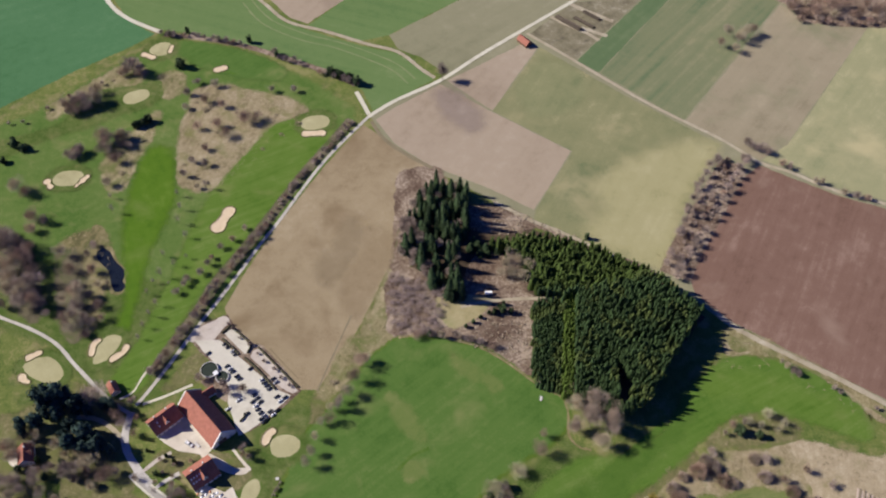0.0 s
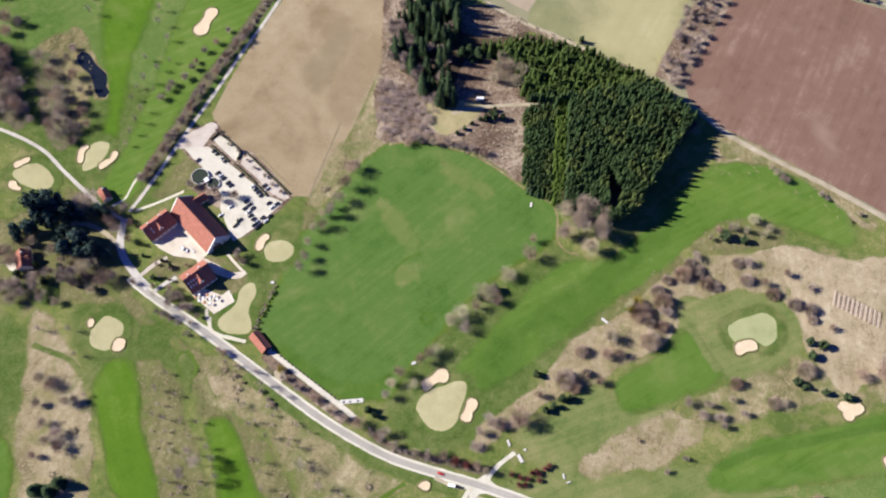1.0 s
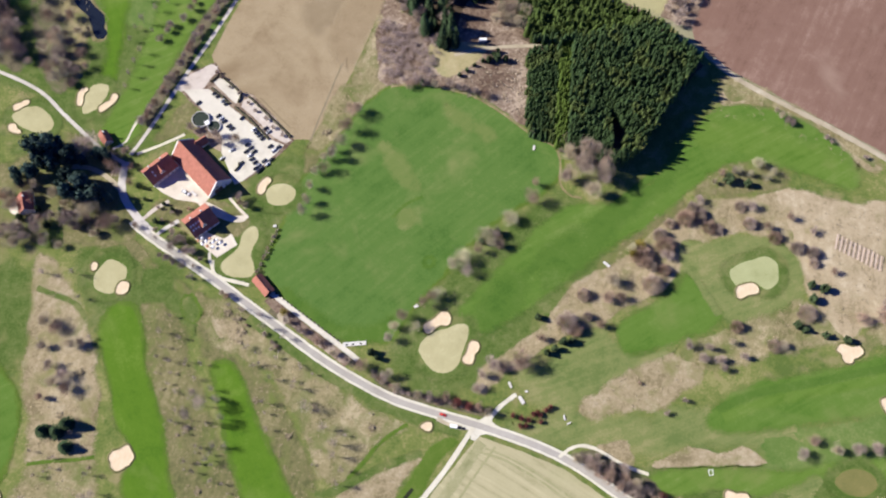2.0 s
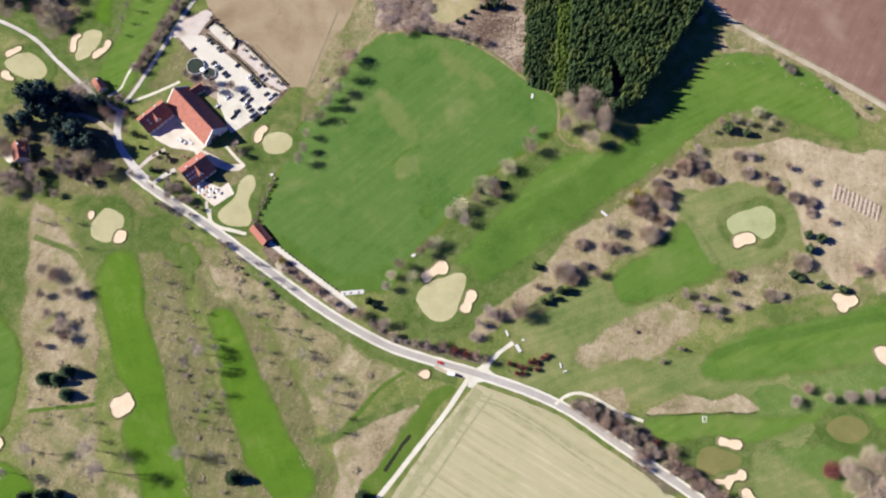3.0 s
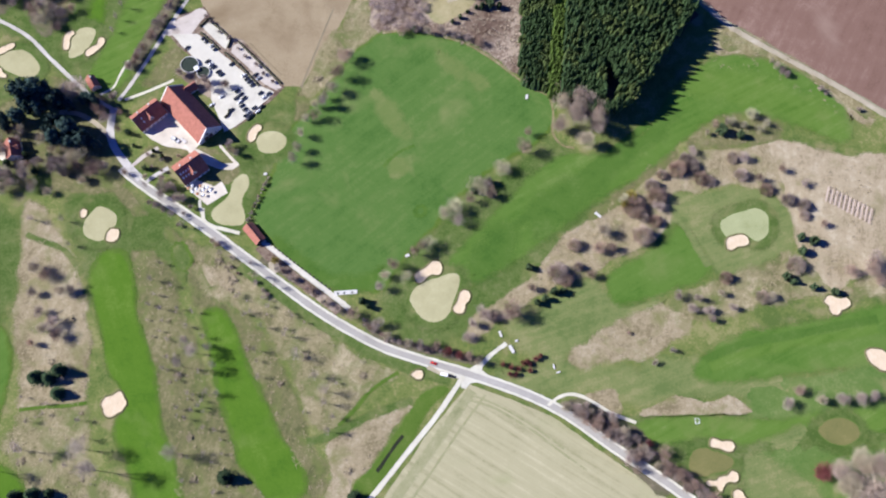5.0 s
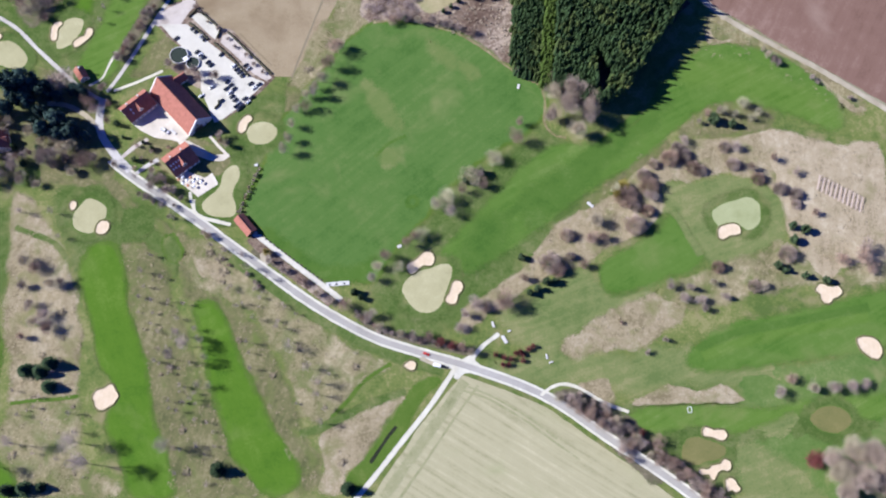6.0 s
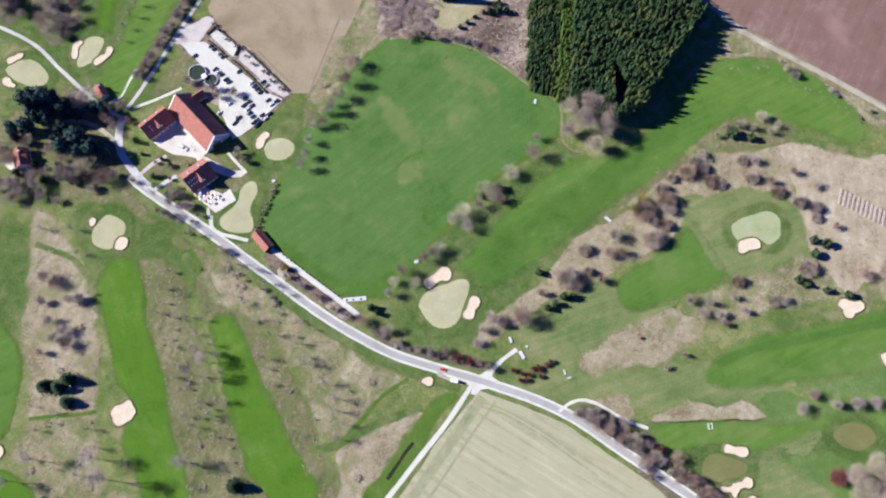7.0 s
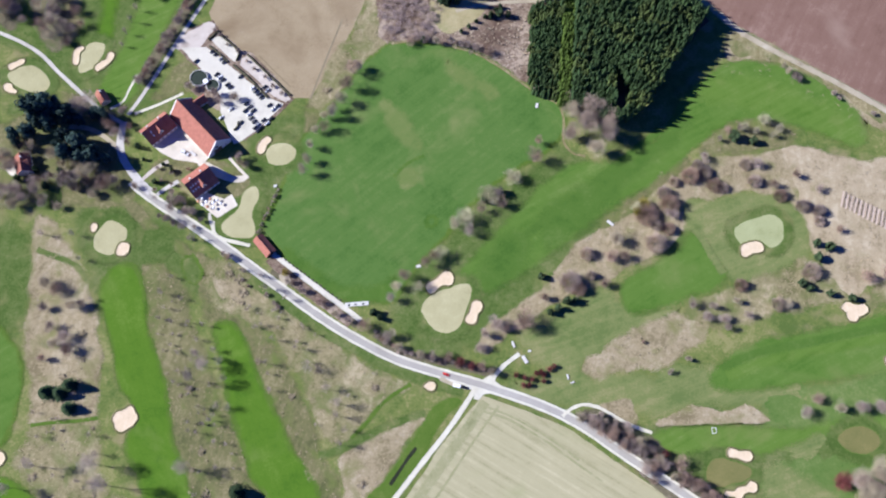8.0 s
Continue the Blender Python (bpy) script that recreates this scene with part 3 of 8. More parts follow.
patch("semi_rough", [(-40, 367), (-18, 369), (-0, 366), (22, 361), (44, 348), (71, 324), (88, 317), (91, 298), (77, 280), (42, 257), (17, 234), (1, 212), (-20, 190), (-35, 165), (-51, 164), (-72, 168), (-97, 186), (-118, 202), (-129, 216), (-118, 247), (-110, 278), (-90, 306), (-73, 330), (-61, 350)], G_RIM, 0.096, 5.0, 0.9, True, grow=2.2, label="darker band of longer grass round a fairway", category="grass")
patch("driving_range", [(-40, 367), (-18, 369), (-0, 366), (22, 361), (44, 348), (71, 324), (88, 317), (91, 298), (77, 280), (42, 257), (17, 234), (1, 212), (-20, 190), (-35, 165), (-51, 164), (-72, 168), (-97, 186), (-118, 202), (-129, 216), (-118, 247), (-110, 278), (-90, 306), (-73, 330), (-61, 350)], G_RANGE, 0.104, 3.2, 0.9, True, label="broad mown driving range turf", category="grass")
patch("fairway", [(207, 344), (227, 353), (270, 346), (306, 319), (318, 295), (310, 281), (282, 293), (249, 304), (219, 303), (191, 284), (160, 257), (125, 235), (91, 208), (62, 187), (29, 169), (11, 178), (23, 197), (50, 225), (76, 252), (97, 267), (127, 270), (158, 287), (181, 318)], G_FAIRMID, 0.105, 8.0, 0.9, True, label="bright green mown fairway", category="grass")
patch("fairway", [(-160, 609), (-111, 599), (-123, 555), (-158, 500), (-180, 457), (-201, 422), (-217, 383), (-226, 356), (-239, 321), (-263, 321), (-248, 367), (-234, 422), (-227, 466), (-215, 514), (-192, 561)], G_FAIRLIGHT, 0.116, 8.0, 0.9, True, label="bright green mown fairway", category="grass")
patch("fairway", [(-290, 724), (-218, 710), (-169, 685), (-172, 665), (-224, 673), (-261, 690)], G_RANGE, 0.117, 8.0, 0.9, True, label="mown dull green fairway strip", category="grass")
patch("fairway", [(144, 71), (183, 75), (233, 73), (273, 79), (308, 82), (336, 83), (334, 70), (306, 67), (260, 72), (220, 59), (186, 61), (151, 58)], G_FAIRLIGHT, 0.120, 8.0, 0.9, True, label="bright green mown fairway", category="grass")
patch("turf", [(-264, 231), (-233, 235), (-213, 228), (-196, 217), (-187, 202), (-172, 190), (-170, 169), (-179, 169), (-193, 185), (-212, 190), (-216, 160), (-229, 143), (-239, 160), (-249, 180), (-259, 197), (-265, 217)], G_TURF, 0.0346, 14, 2, True, label="green turf round a hole", category="grass")
patch("turf", [(-321, 227), (-307, 218), (-298, 210), (-294, 188), (-292, 159), (-296, 143), (-308, 142), (-324, 142), (-336, 218)], G_TURF, 0.0352, 12, 2, True, label="green turf between the holes", category="grass")
patch("turf", [(-174, 181), (-150, 152), (-133, 144), (-120, 128), (-103, 104), (-90, 81), (-81, 55), (-69, 36), (-76, 21), (-87, 21), (-96, 51), (-113, 81), (-131, 112), (-149, 144), (-166, 152)], G_OLIVE, 0.0358, 10, 2, True, label="mossy olive grass beside a fairway", category="grass")
patch("rough", [(-295, 222), (-288, 225), (-275, 211), (-267, 197), (-260, 188), (-250, 166), (-242, 143), (-237, 127), (-236, 109), (-236, 93), (-236, 81), (-252, 78), (-278, 76), (-280, 87), (-283, 103), (-287, 119), (-292, 143), (-293, 167), (-293, 193)], G_FAWN, 0.0606, 7, 2, True, label="patch of bleached winter grass under bare trees", category="grass")
patch("rough", [(-278, 75), (-256, 77), (-236, 79), (-232, 65), (-229, 50), (-223, 35), (-209, 27), (-202, 17), (-259, 16), (-267, 27), (-275, 40), (-287, 51), (-281, 66)], G_MIXED, 0.0612, 8, 2, True, label="patch of bleached mossy winter grass", category="grass")
patch("rough", [(-214, 190), (-197, 185), (-183, 173), (-177, 152), (-169, 132), (-160, 112), (-151, 92), (-142, 73), (-132, 54), (-126, 40), (-114, 29), (-105, 18), (-163, 17), (-169, 39), (-178, 54), (-183, 73), (-188, 92), (-194, 111), (-202, 135), (-208, 160), (-214, 177)], G_OLIVE, 0.0618, 7, 2, True, label="dry tan winter grass with moss between thin trees", category="grass")
patch("rough", [(-131, 144), (-120, 132), (-107, 114), (-99, 97), (-90, 77), (-83, 59), (-75, 40), (-68, 25), (-79, 22), (-86, 36), (-96, 51), (-105, 70), (-114, 89), (-124, 108), (-132, 124), (-137, 140)], G_OLIVE, 0.0624, 8, 2, True, label="dry tan winter grass with moss between thin trees", category="grass")
patch("rough", [(-169, 185), (-164, 191), (-155, 193), (-132, 178), (-119, 164), (-102, 152), (-81, 136), (-68, 127), (-52, 114), (-37, 108), (-24, 101), (-32, 97), (-45, 89), (-57, 75), (-65, 66), (-72, 64), (-82, 74), (-91, 93), (-97, 108), (-106, 120), (-113, 132), (-125, 144), (-142, 152), (-156, 159), (-165, 167)], G_MIXED, 0.0630, 7, 2, True, label="dry tan winter grass with moss between thin trees", category="grass")
patch("rough", [(-168, 185), (-163, 190), (-154, 191), (-144, 181), (-135, 171), (-130, 161), (-138, 156), (-150, 160), (-160, 165), (-165, 172)], G_FAWN, 0.0636, 9, 2, True, label="bleached bare grass above the road cutting", category="grass")
patch("rough", [(-69, 54), (-58, 64), (-43, 72), (-28, 76), (-15, 84), (-13, 80), (-25, 67), (-34, 51), (-44, 37), (-51, 28), (-53, 18), (-69, 18), (-65, 33), (-67, 44)], G_FAWN, 0.0642, 4, 1.2, True, label="bleached triangle of mown hay", category="grass")
patch("rough", [(25, 130), (31, 146), (42, 152), (52, 158), (65, 169), (75, 175), (81, 184), (88, 195), (96, 205), (109, 212), (121, 220), (138, 229), (146, 223), (171, 215), (162, 202), (145, 195), (128, 186), (115, 175), (99, 171), (75, 159), (58, 146), (42, 137), (31, 125)], G_FAWN, 0.0648, 4, 1.2, True, label="tongue of bleached grass between two fairways", category="grass")
patch("rough", [(139, 229), (147, 237), (156, 248), (170, 259), (179, 264), (186, 270), (200, 272), (217, 274), (234, 276), (253, 280), (262, 260), (269, 240), (261, 228), (256, 238), (244, 244), (227, 246), (210, 244), (193, 240), (179, 241), (174, 228), (171, 214), (146, 222)], G_FAWN, 0.0654, 5, 1.5, True, label="bleached grass under a copse", category="grass")
patch("rough", [(252, 280), (273, 281), (294, 274), (314, 270), (343, 267), (336, 182), (313, 178), (302, 173), (293, 165), (286, 168), (278, 177), (271, 189), (265, 199), (266, 214), (261, 228), (260, 240), (256, 260)], G_SANDY, 0.0660, 5, 1.5, True, label="pale sandy dry ground", category="grass")
patch("rough", [(166, 146), (175, 161), (196, 166), (212, 172), (229, 180), (246, 186), (256, 192), (271, 189), (282, 173), (287, 167), (268, 161), (251, 156), (231, 154), (218, 148), (202, 145), (186, 143), (174, 141)], G_MIXED, 0.0666, 8, 2, True, label="bleached mossy grass under low shrubs", category="grass")
patch("rough", [(293, 164), (306, 173), (336, 181), (333, 165), (308, 161), (300, 157)], G_MIXED, 0.0672, 8, 2, True, label="bleached mossy grass under low shrubs", category="grass")
patch("rough", [(97, 114), (101, 122), (114, 130), (130, 139), (146, 147), (163, 153), (177, 151), (186, 143), (181, 135), (169, 127), (152, 117), (136, 113), (117, 111), (105, 108)], G_FAWN, 0.0678, 6, 2, True, label="bleached patch of rough grass", category="grass")
patch("rough", [(145, 77), (156, 84), (170, 89), (182, 88), (189, 85), (205, 89), (213, 86), (222, 80), (216, 78), (185, 77), (165, 76)], G_FAWN, 0.0684, 2.5, 1, True, label="bleached bank above a fairway", category="grass")
patch("rough", [(106, 90), (118, 93), (128, 93), (130, 87), (133, 80), (127, 73), (115, 80)], G_FAWN, 0.0690, 3, 1, True, label="bleached corner beside the gravel path", category="grass")
patch("rough", [(206, 294), (224, 304), (246, 306), (262, 295), (258, 283), (234, 277), (209, 277), (194, 271), (190, 280)], G_OLIVE, 0.0696, 8, 2, True, label="mossy olive grass under shrubs", category="grass")
patch("rough", [(185, 266), (156, 246), (130, 224), (117, 219), (128, 232), (152, 252), (179, 273)], G_OLIVE, 0.0702, 7, 2, True, label="pale rough seam beside the fairway", category="grass")
patch("turf", [(175, 240), (193, 238), (219, 243), (240, 243), (256, 234), (264, 219), (264, 203), (255, 193), (234, 183), (213, 176), (198, 185), (190, 202), (181, 215), (173, 217)], G_LIGHT, 0.0364, 8, 2, True, label="yellow-green turf round a putting green", category="grass")
patch("turf", [(74, 146), (99, 167), (115, 172), (127, 163), (143, 153), (163, 155), (146, 147), (122, 135), (101, 122), (89, 110), (73, 114), (58, 126), (54, 138)], G_LIGHT, 0.0370, 14, 2, True, label="yellow-green turf of the course", category="grass")
patch("turf", [(138, 74), (189, 75), (227, 76), (274, 76), (311, 79), (308, 54), (271, 54), (241, 54), (213, 42), (211, 20), (177, 20), (159, 42), (145, 61)], G_TURF, 0.0376, 12, 2, True, label="green turf of the course", category="grass")
patch("turf", [(146, 73), (185, 75), (243, 75), (311, 75), (309, 64), (273, 69), (242, 65), (203, 63), (165, 64)], G_FAIRMID, 0.0382, 6, 1.5, True, label="mown green strip of a fairway", category="grass")
patch("meadow", [(219, 49), (232, 46), (250, 35), (263, 21), (229, 21), (220, 35)], G_LIGHT, 0.0388, 9, 1.5, True, label="pale yellow-green mown wedge", category="grass")
patch("meadow", [(227, 73), (258, 74), (256, 58), (233, 54), (222, 59)], G_LIGHT, 0.0394, 9, 2, True, label="pale worn turf", category="grass")
patch("turf", [(218, 98), (254, 104), (286, 108), (322, 114), (309, 19), (244, 19), (214, 19), (180, 18), (163, 38), (145, 62), (142, 74), (189, 75), (216, 78)], G_FRESH, 0.03, 12, 2, True, label="fresh green turf of the course", category="grass")
patch("turf", [(113, 110), (140, 109), (168, 115), (192, 113), (202, 96), (182, 92), (151, 91), (132, 95), (96, 95), (89, 102)], G_LIGHT, 0.0304, 12, 2, True, label="yellow-green turf of the course", category="grass")
patch("woodland_floor", [(89, 81), (100, 86), (112, 85), (127, 76), (140, 68), (149, 57), (156, 42), (164, 27), (154, 24), (136, 40), (118, 57), (103, 70)], G_LITTER, 0.1494, 3, 1, True, label="brown leaf-littered bank under shrubs", category="bank")
patch("grass_ditch", [(4, 95), (-10, 84), (-22, 64), (-33, 48), (-42, 37), (-49, 30), (-50, 20), (-40, 20), (-30, 33), (-19, 45), (-9, 63), (2, 82), (13, 92)], G_RIM, 0.0400, 3, 0.6, True, label="lush green ditch bank beside the track", category="grass")
patch("semi_rough", [(-241, 168), (-239, 181), (-232, 188), (-220, 186), (-213, 168), (-209, 144), (-203, 131), (-195, 111), (-189, 92), (-186, 77), (-182, 61), (-175, 50), (-171, 35), (-166, 17), (-190, 17), (-197, 32), (-203, 46), (-210, 57), (-212, 67), (-208, 74), (-206, 83), (-211, 92), (-219, 101), (-223, 111), (-227, 127), (-233, 143)], G_RIM, 0.0976, 5.0, 0.9, True, grow=2.4, label="darker band of longer grass round a fairway", category="grass")
patch("fairway", [(-241, 168), (-239, 181), (-232, 188), (-220, 186), (-213, 168), (-209, 144), (-203, 131), (-195, 111), (-189, 92), (-186, 77), (-182, 61), (-175, 50), (-171, 35), (-166, 17), (-190, 17), (-197, 32), (-203, 46), (-210, 57), (-212, 67), (-208, 74), (-206, 83), (-211, 92), (-219, 101), (-223, 111), (-227, 127), (-233, 143)], G_FAIR, 0.1066, 5.0, 0.9, True, label="bright green mown fairway", category="grass")
patch("semi_rough", [(-159, 142), (-154, 146), (-148, 146), (-141, 136), (-133, 120), (-124, 100), (-113, 81), (-104, 62), (-94, 47), (-84, 34), (-84, 25), (-93, 18), (-103, 18), (-114, 29), (-126, 43), (-131, 58), (-138, 73), (-143, 88), (-148, 104), (-153, 124)], G_RIM, 0.0982, 5.0, 0.9, True, grow=2.4, label="darker band of longer grass round a fairway", category="grass")
patch("fairway", [(-159, 142), (-154, 146), (-148, 146), (-141, 136), (-133, 120), (-124, 100), (-113, 81), (-104, 62), (-94, 47), (-84, 34), (-84, 25), (-93, 18), (-103, 18), (-114, 29), (-126, 43), (-131, 58), (-138, 73), (-143, 88), (-148, 104), (-153, 124)], G_FAIR, 0.1072, 5.5, 0.9, True, label="bright green mown fairway", category="grass")
patch("semi_rough", [(-333, 150), (-312, 142), (-303, 134), (-294, 122), (-291, 107), (-292, 87), (-295, 70), (-301, 62), (-318, 60)], G_RIM, 0.0988, 5.0, 0.9, True, grow=2.4, label="darker band of longer grass round a fairway", category="grass")
patch("fairway", [(-333, 150), (-312, 142), (-303, 134), (-294, 122), (-291, 107), (-292, 87), (-295, 70), (-301, 62), (-318, 60)], G_FAIRMID, 0.1078, 5, 0.9, True, label="bright green mown fairway", category="grass")
patch("semi_rough", [(-315, 43), (-296, 41), (-282, 35), (-272, 26), (-273, 16), (-311, 16)], G_RIM, 0.0994, 5.0, 0.9, True, grow=2.4, label="darker band of longer grass round a fairway", category="grass")
patch("fairway", [(-315, 43), (-296, 41), (-282, 35), (-272, 26), (-273, 16), (-311, 16)], G_FAIR, 0.1084, 3.2, 0.9, True, label="bright green mown fairway", category="grass")
patch("tee_box", [(-217, 212), (-212, 216), (-202, 216), (-195, 210), (-194, 200), (-201, 194), (-210, 197), (-215, 204)], G_TURF, 0.1090, 6, 0.9, True, label="small mown tee box", category="grass")
patch("semi_rough", [(-185, 191), (-180, 195), (-175, 189), (-174, 181), (-177, 176), (-182, 181)], G_RIM, 0.1000, 5.0, 0.9, True, grow=2.4, label="darker band of longer grass round a fairway", category="grass")
patch("tee_box", [(-185, 191), (-180, 195), (-175, 189), (-174, 181), (-177, 176), (-182, 181)], G_TURF, 0.1096, 4, 0.9, True, label="small mown tee box", category="grass")
patch("fairway", [(126, 171), (136, 182), (153, 191), (170, 202), (181, 213), (189, 205), (198, 189), (201, 181), (192, 172), (176, 166), (155, 159), (139, 155), (129, 159)], G_FAIRMID, 0.1102, 10, 0.9, True, label="bright green mown fairway", category="grass")
patch("fairway", [(188, 114), (205, 127), (225, 135), (258, 140), (291, 148), (328, 157), (339, 149), (335, 121), (313, 116), (286, 110), (254, 106), (222, 102), (198, 99), (185, 104)], G_FAIRMID, 0.1108, 9, 0.9, True, label="bright green mown fairway", category="grass")
patch("turf_wear", [(-31, 262), (-23, 263), (-16, 257), (-18, 251), (-26, 250), (-31, 255)], G_WEAR, 0.1314, 6, 2.5, True, label="yellowed worn turf on the range", category="grass")
patch("turf_wear", [(76, 231), (119, 259), (163, 291), (181, 306), (185, 299), (149, 264), (109, 227), (76, 201)], G_LUSH, 0.1326, 16, 2, True, label="lusher green turf along the fairway", category="grass")
patch("turf_wear", [(30, 196), (51, 214), (63, 205), (51, 179), (30, 171)], G_LUSH, 0.1330, 16, 2, True, label="lusher green turf along the fairway", category="grass")
patch("turf_wear", [(205, 339), (240, 340), (278, 323), (306, 307), (315, 291), (299, 286), (267, 302), (225, 316), (199, 320)], G_FAIRLIGHT, 0.1334, 16, 2, True, label="lighter mown turf at the tee end", category="grass")
patch("turf_wear", [(-46, 316), (-36, 315), (-27, 305), (-22, 291), (-13, 283), (-17, 278), (-29, 283), (-37, 295), (-44, 305)], G_WEAR, 0.1302, 9, 2.5, True, label="yellowed worn turf on the range", category="grass")
patch("turf_wear", [(1, 354), (13, 349), (27, 338), (40, 326), (36, 322), (21, 331), (6, 341)], G_WEAR, 0.1306, 9, 2.5, True, label="yellowed worn turf on the range", category="grass")
patch("turf_wear", [(-113, 201), (-94, 188), (-71, 174), (-46, 174), (-35, 180), (-38, 166), (-62, 161), (-87, 172), (-108, 186)], G_LUSH, 0.1318, 9, 1, True, label="lusher green turf at the range edge", category="grass")
ribbon("grass_walk", [(-279, 76), (-263, 78), (-248, 79), (-234, 81)], 1.5, G_RIM, 0.079, 1.2, label="darker mown walk through dry grass", category="grass")
ribbon("grass_walk", [(-22, 104), (-32, 98), (-42, 90), (-49, 81), (-56, 73), (-62, 67)], 0.8, G_RIM, 0.079, 1.8, label="darker mown walk through dry grass", category="grass")
ribbon("grass_walk", [(-12, 85), (-28, 79), (-43, 73), (-58, 65), (-71, 59), (-83, 56)], 1.6, G_TURF, 0.0792, 4.0, label="green mown walk beside the hay triangle", category="grass")
ribbon("grass_walk", [(-292, 201), (-279, 196), (-264, 190), (-253, 178)], 1.0, G_TURF, 0.0794, 3.0, label="green walk through dry grass", category="grass")
ribbon("ditch", [(-18, 61), (-23, 55), (-27, 49), (-31, 43), (-35, 37)], 1.6, G_BOG, 0.15, 0.7, label="dark wet ditch in green grass", category="ditch")
ribbon("collar_walk", [(181, 218), (188, 207), (193, 196), (200, 183)], 2.2, G_LIGHT, 0.135, 3.0, label="pale trodden seam between two mown areas", category="grass")
ribbon("wheel_mark", [(28, 85), (42, 81), (57, 73), (73, 63), (89, 51), (106, 39)], 0.5, G_HEAD, 0.0365, 1.0, label="dark broken wheel mark in the stubble", category="field")
ribbon("wheel_mark", [(31, 88), (44, 83), (59, 75), (75, 65), (91, 53)], 0.4, G_HEAD, 0.0368, 0.9, label="dark broken wheel mark in the stubble", category="field")
patch("rough", [(208, 348), (242, 355), (268, 351), (292, 335), (311, 313), (318, 300), (306, 307), (290, 319), (270, 329), (245, 344), (218, 340)], G_OLIVE, 0.069, 6, 1.5, True, label="mossy olive grass beside the field track", category="grass")
patch("rough", [(218, 362), (230, 377), (243, 374), (272, 356), (297, 337), (316, 317), (335, 300), (326, 297), (311, 312), (292, 332), (268, 351), (242, 355), (220, 353)], G_FAWN, 0.0694, 4, 1, True, label="bleached verge of the field track", category="grass")
patch("brown_clearing", [(16, 412), (60, 412), (66, 424), (44, 452), (20, 448)], G_BRUSH, 0.0835, 2.5, 1, True, label="brown clearing among the trees", category="ground")
patch("brown_clearing", [(40, 506), (77, 488), (142, 450), (176, 426), (170, 436), (128, 458), (80, 480)], G_BRUSH, 0.0838, 2.5, 1, True, label="brown strip along the forest edge", category="ground")
ribbon("field_edge", [(-79.0, 390.3), (-83.7, 376.1), (-90.6, 354.2), (-96.6, 335.6), (-100.7, 321.2)], 0.6, S_EARTH, 0.072, 0.7, label="dark furrow at the field edge", category="field")
ribbon("wheel_mark", [(-142.0, 358.5), (-130.3, 345.9), (-116.3, 331.5)], 0.3, F_DARKTILTH, 0.038, 0.9, label="faint wheel mark in the tilth", category="field")
patch("target_green", [(-14.1, 222.4), (-11.7, 226.8), (-6.7, 227.8), (-3.4, 224.3), (-4.1, 219.0), (-8.2, 216.4), (-12.4, 218.1)], G_LUSH, 0.1338, 2.5, 0.2, True, label="round target patch on the range", category="grass")
patch("target_green", [(-11.6, 222.4), (-10.0, 225.1), (-7.1, 225.6), (-5.4, 222.9), (-6.6, 219.9), (-9.5, 219.0)], G_RANGE, 0.1346, 2.0, 0.2, True, label="round target patch on the range", category="grass")
ribbon("grass_walk", [(-36.5, 256.9), (-26.2, 268.3), (-13.7, 274.4)], 0.8, G_LUSH, 0.1352, 1.6, label="faint darker streak on the range", category="grass")
ribbon("grass_walk", [(51.0, 204.9), (76.1, 224.7), (97.4, 240.4), (119.0, 258.6), (141.0, 276.2), (163.3, 295.0)], 2.0, G_LUSH, 0.1354, 5.0, label="darker mown streak along the fairway", category="grass")
ribbon("grass_walk", [(195.2, 109.3), (223.7, 119.5), (256.2, 127.0), (288.7, 133.0), (316.2, 138.5)], 2.5, G_FAIRLIGHT, 0.1356, 5.0, label="lighter mown streak along the fairway", category="grass")
ribbon("grass_walk", [(191.7, 115.2), (220.4, 126.7), (256.9, 133.5), (289.6, 140.3), (317.2, 145.4)], 2.0, G_LUSH, 0.1358, 4.0, label="darker mown streak along the fairway", category="grass")
ribbon("tramline", [(-214.2, 789.6), (-189.0, 757.2), (-150.9, 734.9), (-114.6, 721.8), (-78.6, 704.7), (-52.0, 688.0), (-34.4, 667.5)], 0.7, G_TRAM, 0.042, 1.0, label="faint tramline through the cereal", category="field")
ribbon("tramline", [(-222.7, 784.8), (-197.1, 750.8), (-155.9, 726.0), (-119.8, 714.0), (-83.9, 696.2), (-57.4, 679.7), (-41.5, 661.0)], 0.7, G_TRAM, 0.042, 1.0, label="faint tramline through the cereal", category="field")
ribbon("heap_strip", [(106.5, 762.6), (123.4, 749.1), (143.0, 735.8), (153.7, 725.3)], 2.4, S_DIRT, 0.14, 2.0, label="pale churned strip beside the log piles", category="ground")
ribbon("heap_strip", [(128.9, 783.0), (151.7, 767.3), (171.4, 755.5)], 3.0, S_DIRT, 0.14, 2.0, label="pale churned strip beside the log piles", category="ground")
ribbon("heap_strip", [(137.8, 744.7), (151.9, 737.6), (163.1, 732.3)], 2.4, S_DIRT, 0.1404, 2.0, label="pale churned strip beside the log piles", category="ground")
patch("field_tint", [(69, 660), (94, 693), (122, 684), (136, 652), (111, 621), (78, 617)], F_GREENISH, 0.0552, 18, 2, True, label="greener band in the winter crop", category="field")
patch("field_tint", [(-91, 411), (-75, 458), (-72, 482), (-51, 470), (-50, 440), (-63, 411), (-75, 389)], F_DULLTAN, 0.056, 16, 2, True, label="darker stain in the tilth beside the trees", category="field")
patch("yard", [(-198, 353), (-188, 344), (-182, 335), (-187, 329), (-201, 326), (-217, 320), (-222, 321), (-212, 337), (-205, 349)], G_OLIVE, 0.092, 5, 1, True, label="mossy brown grass between the lane and the tanks", category="yard")
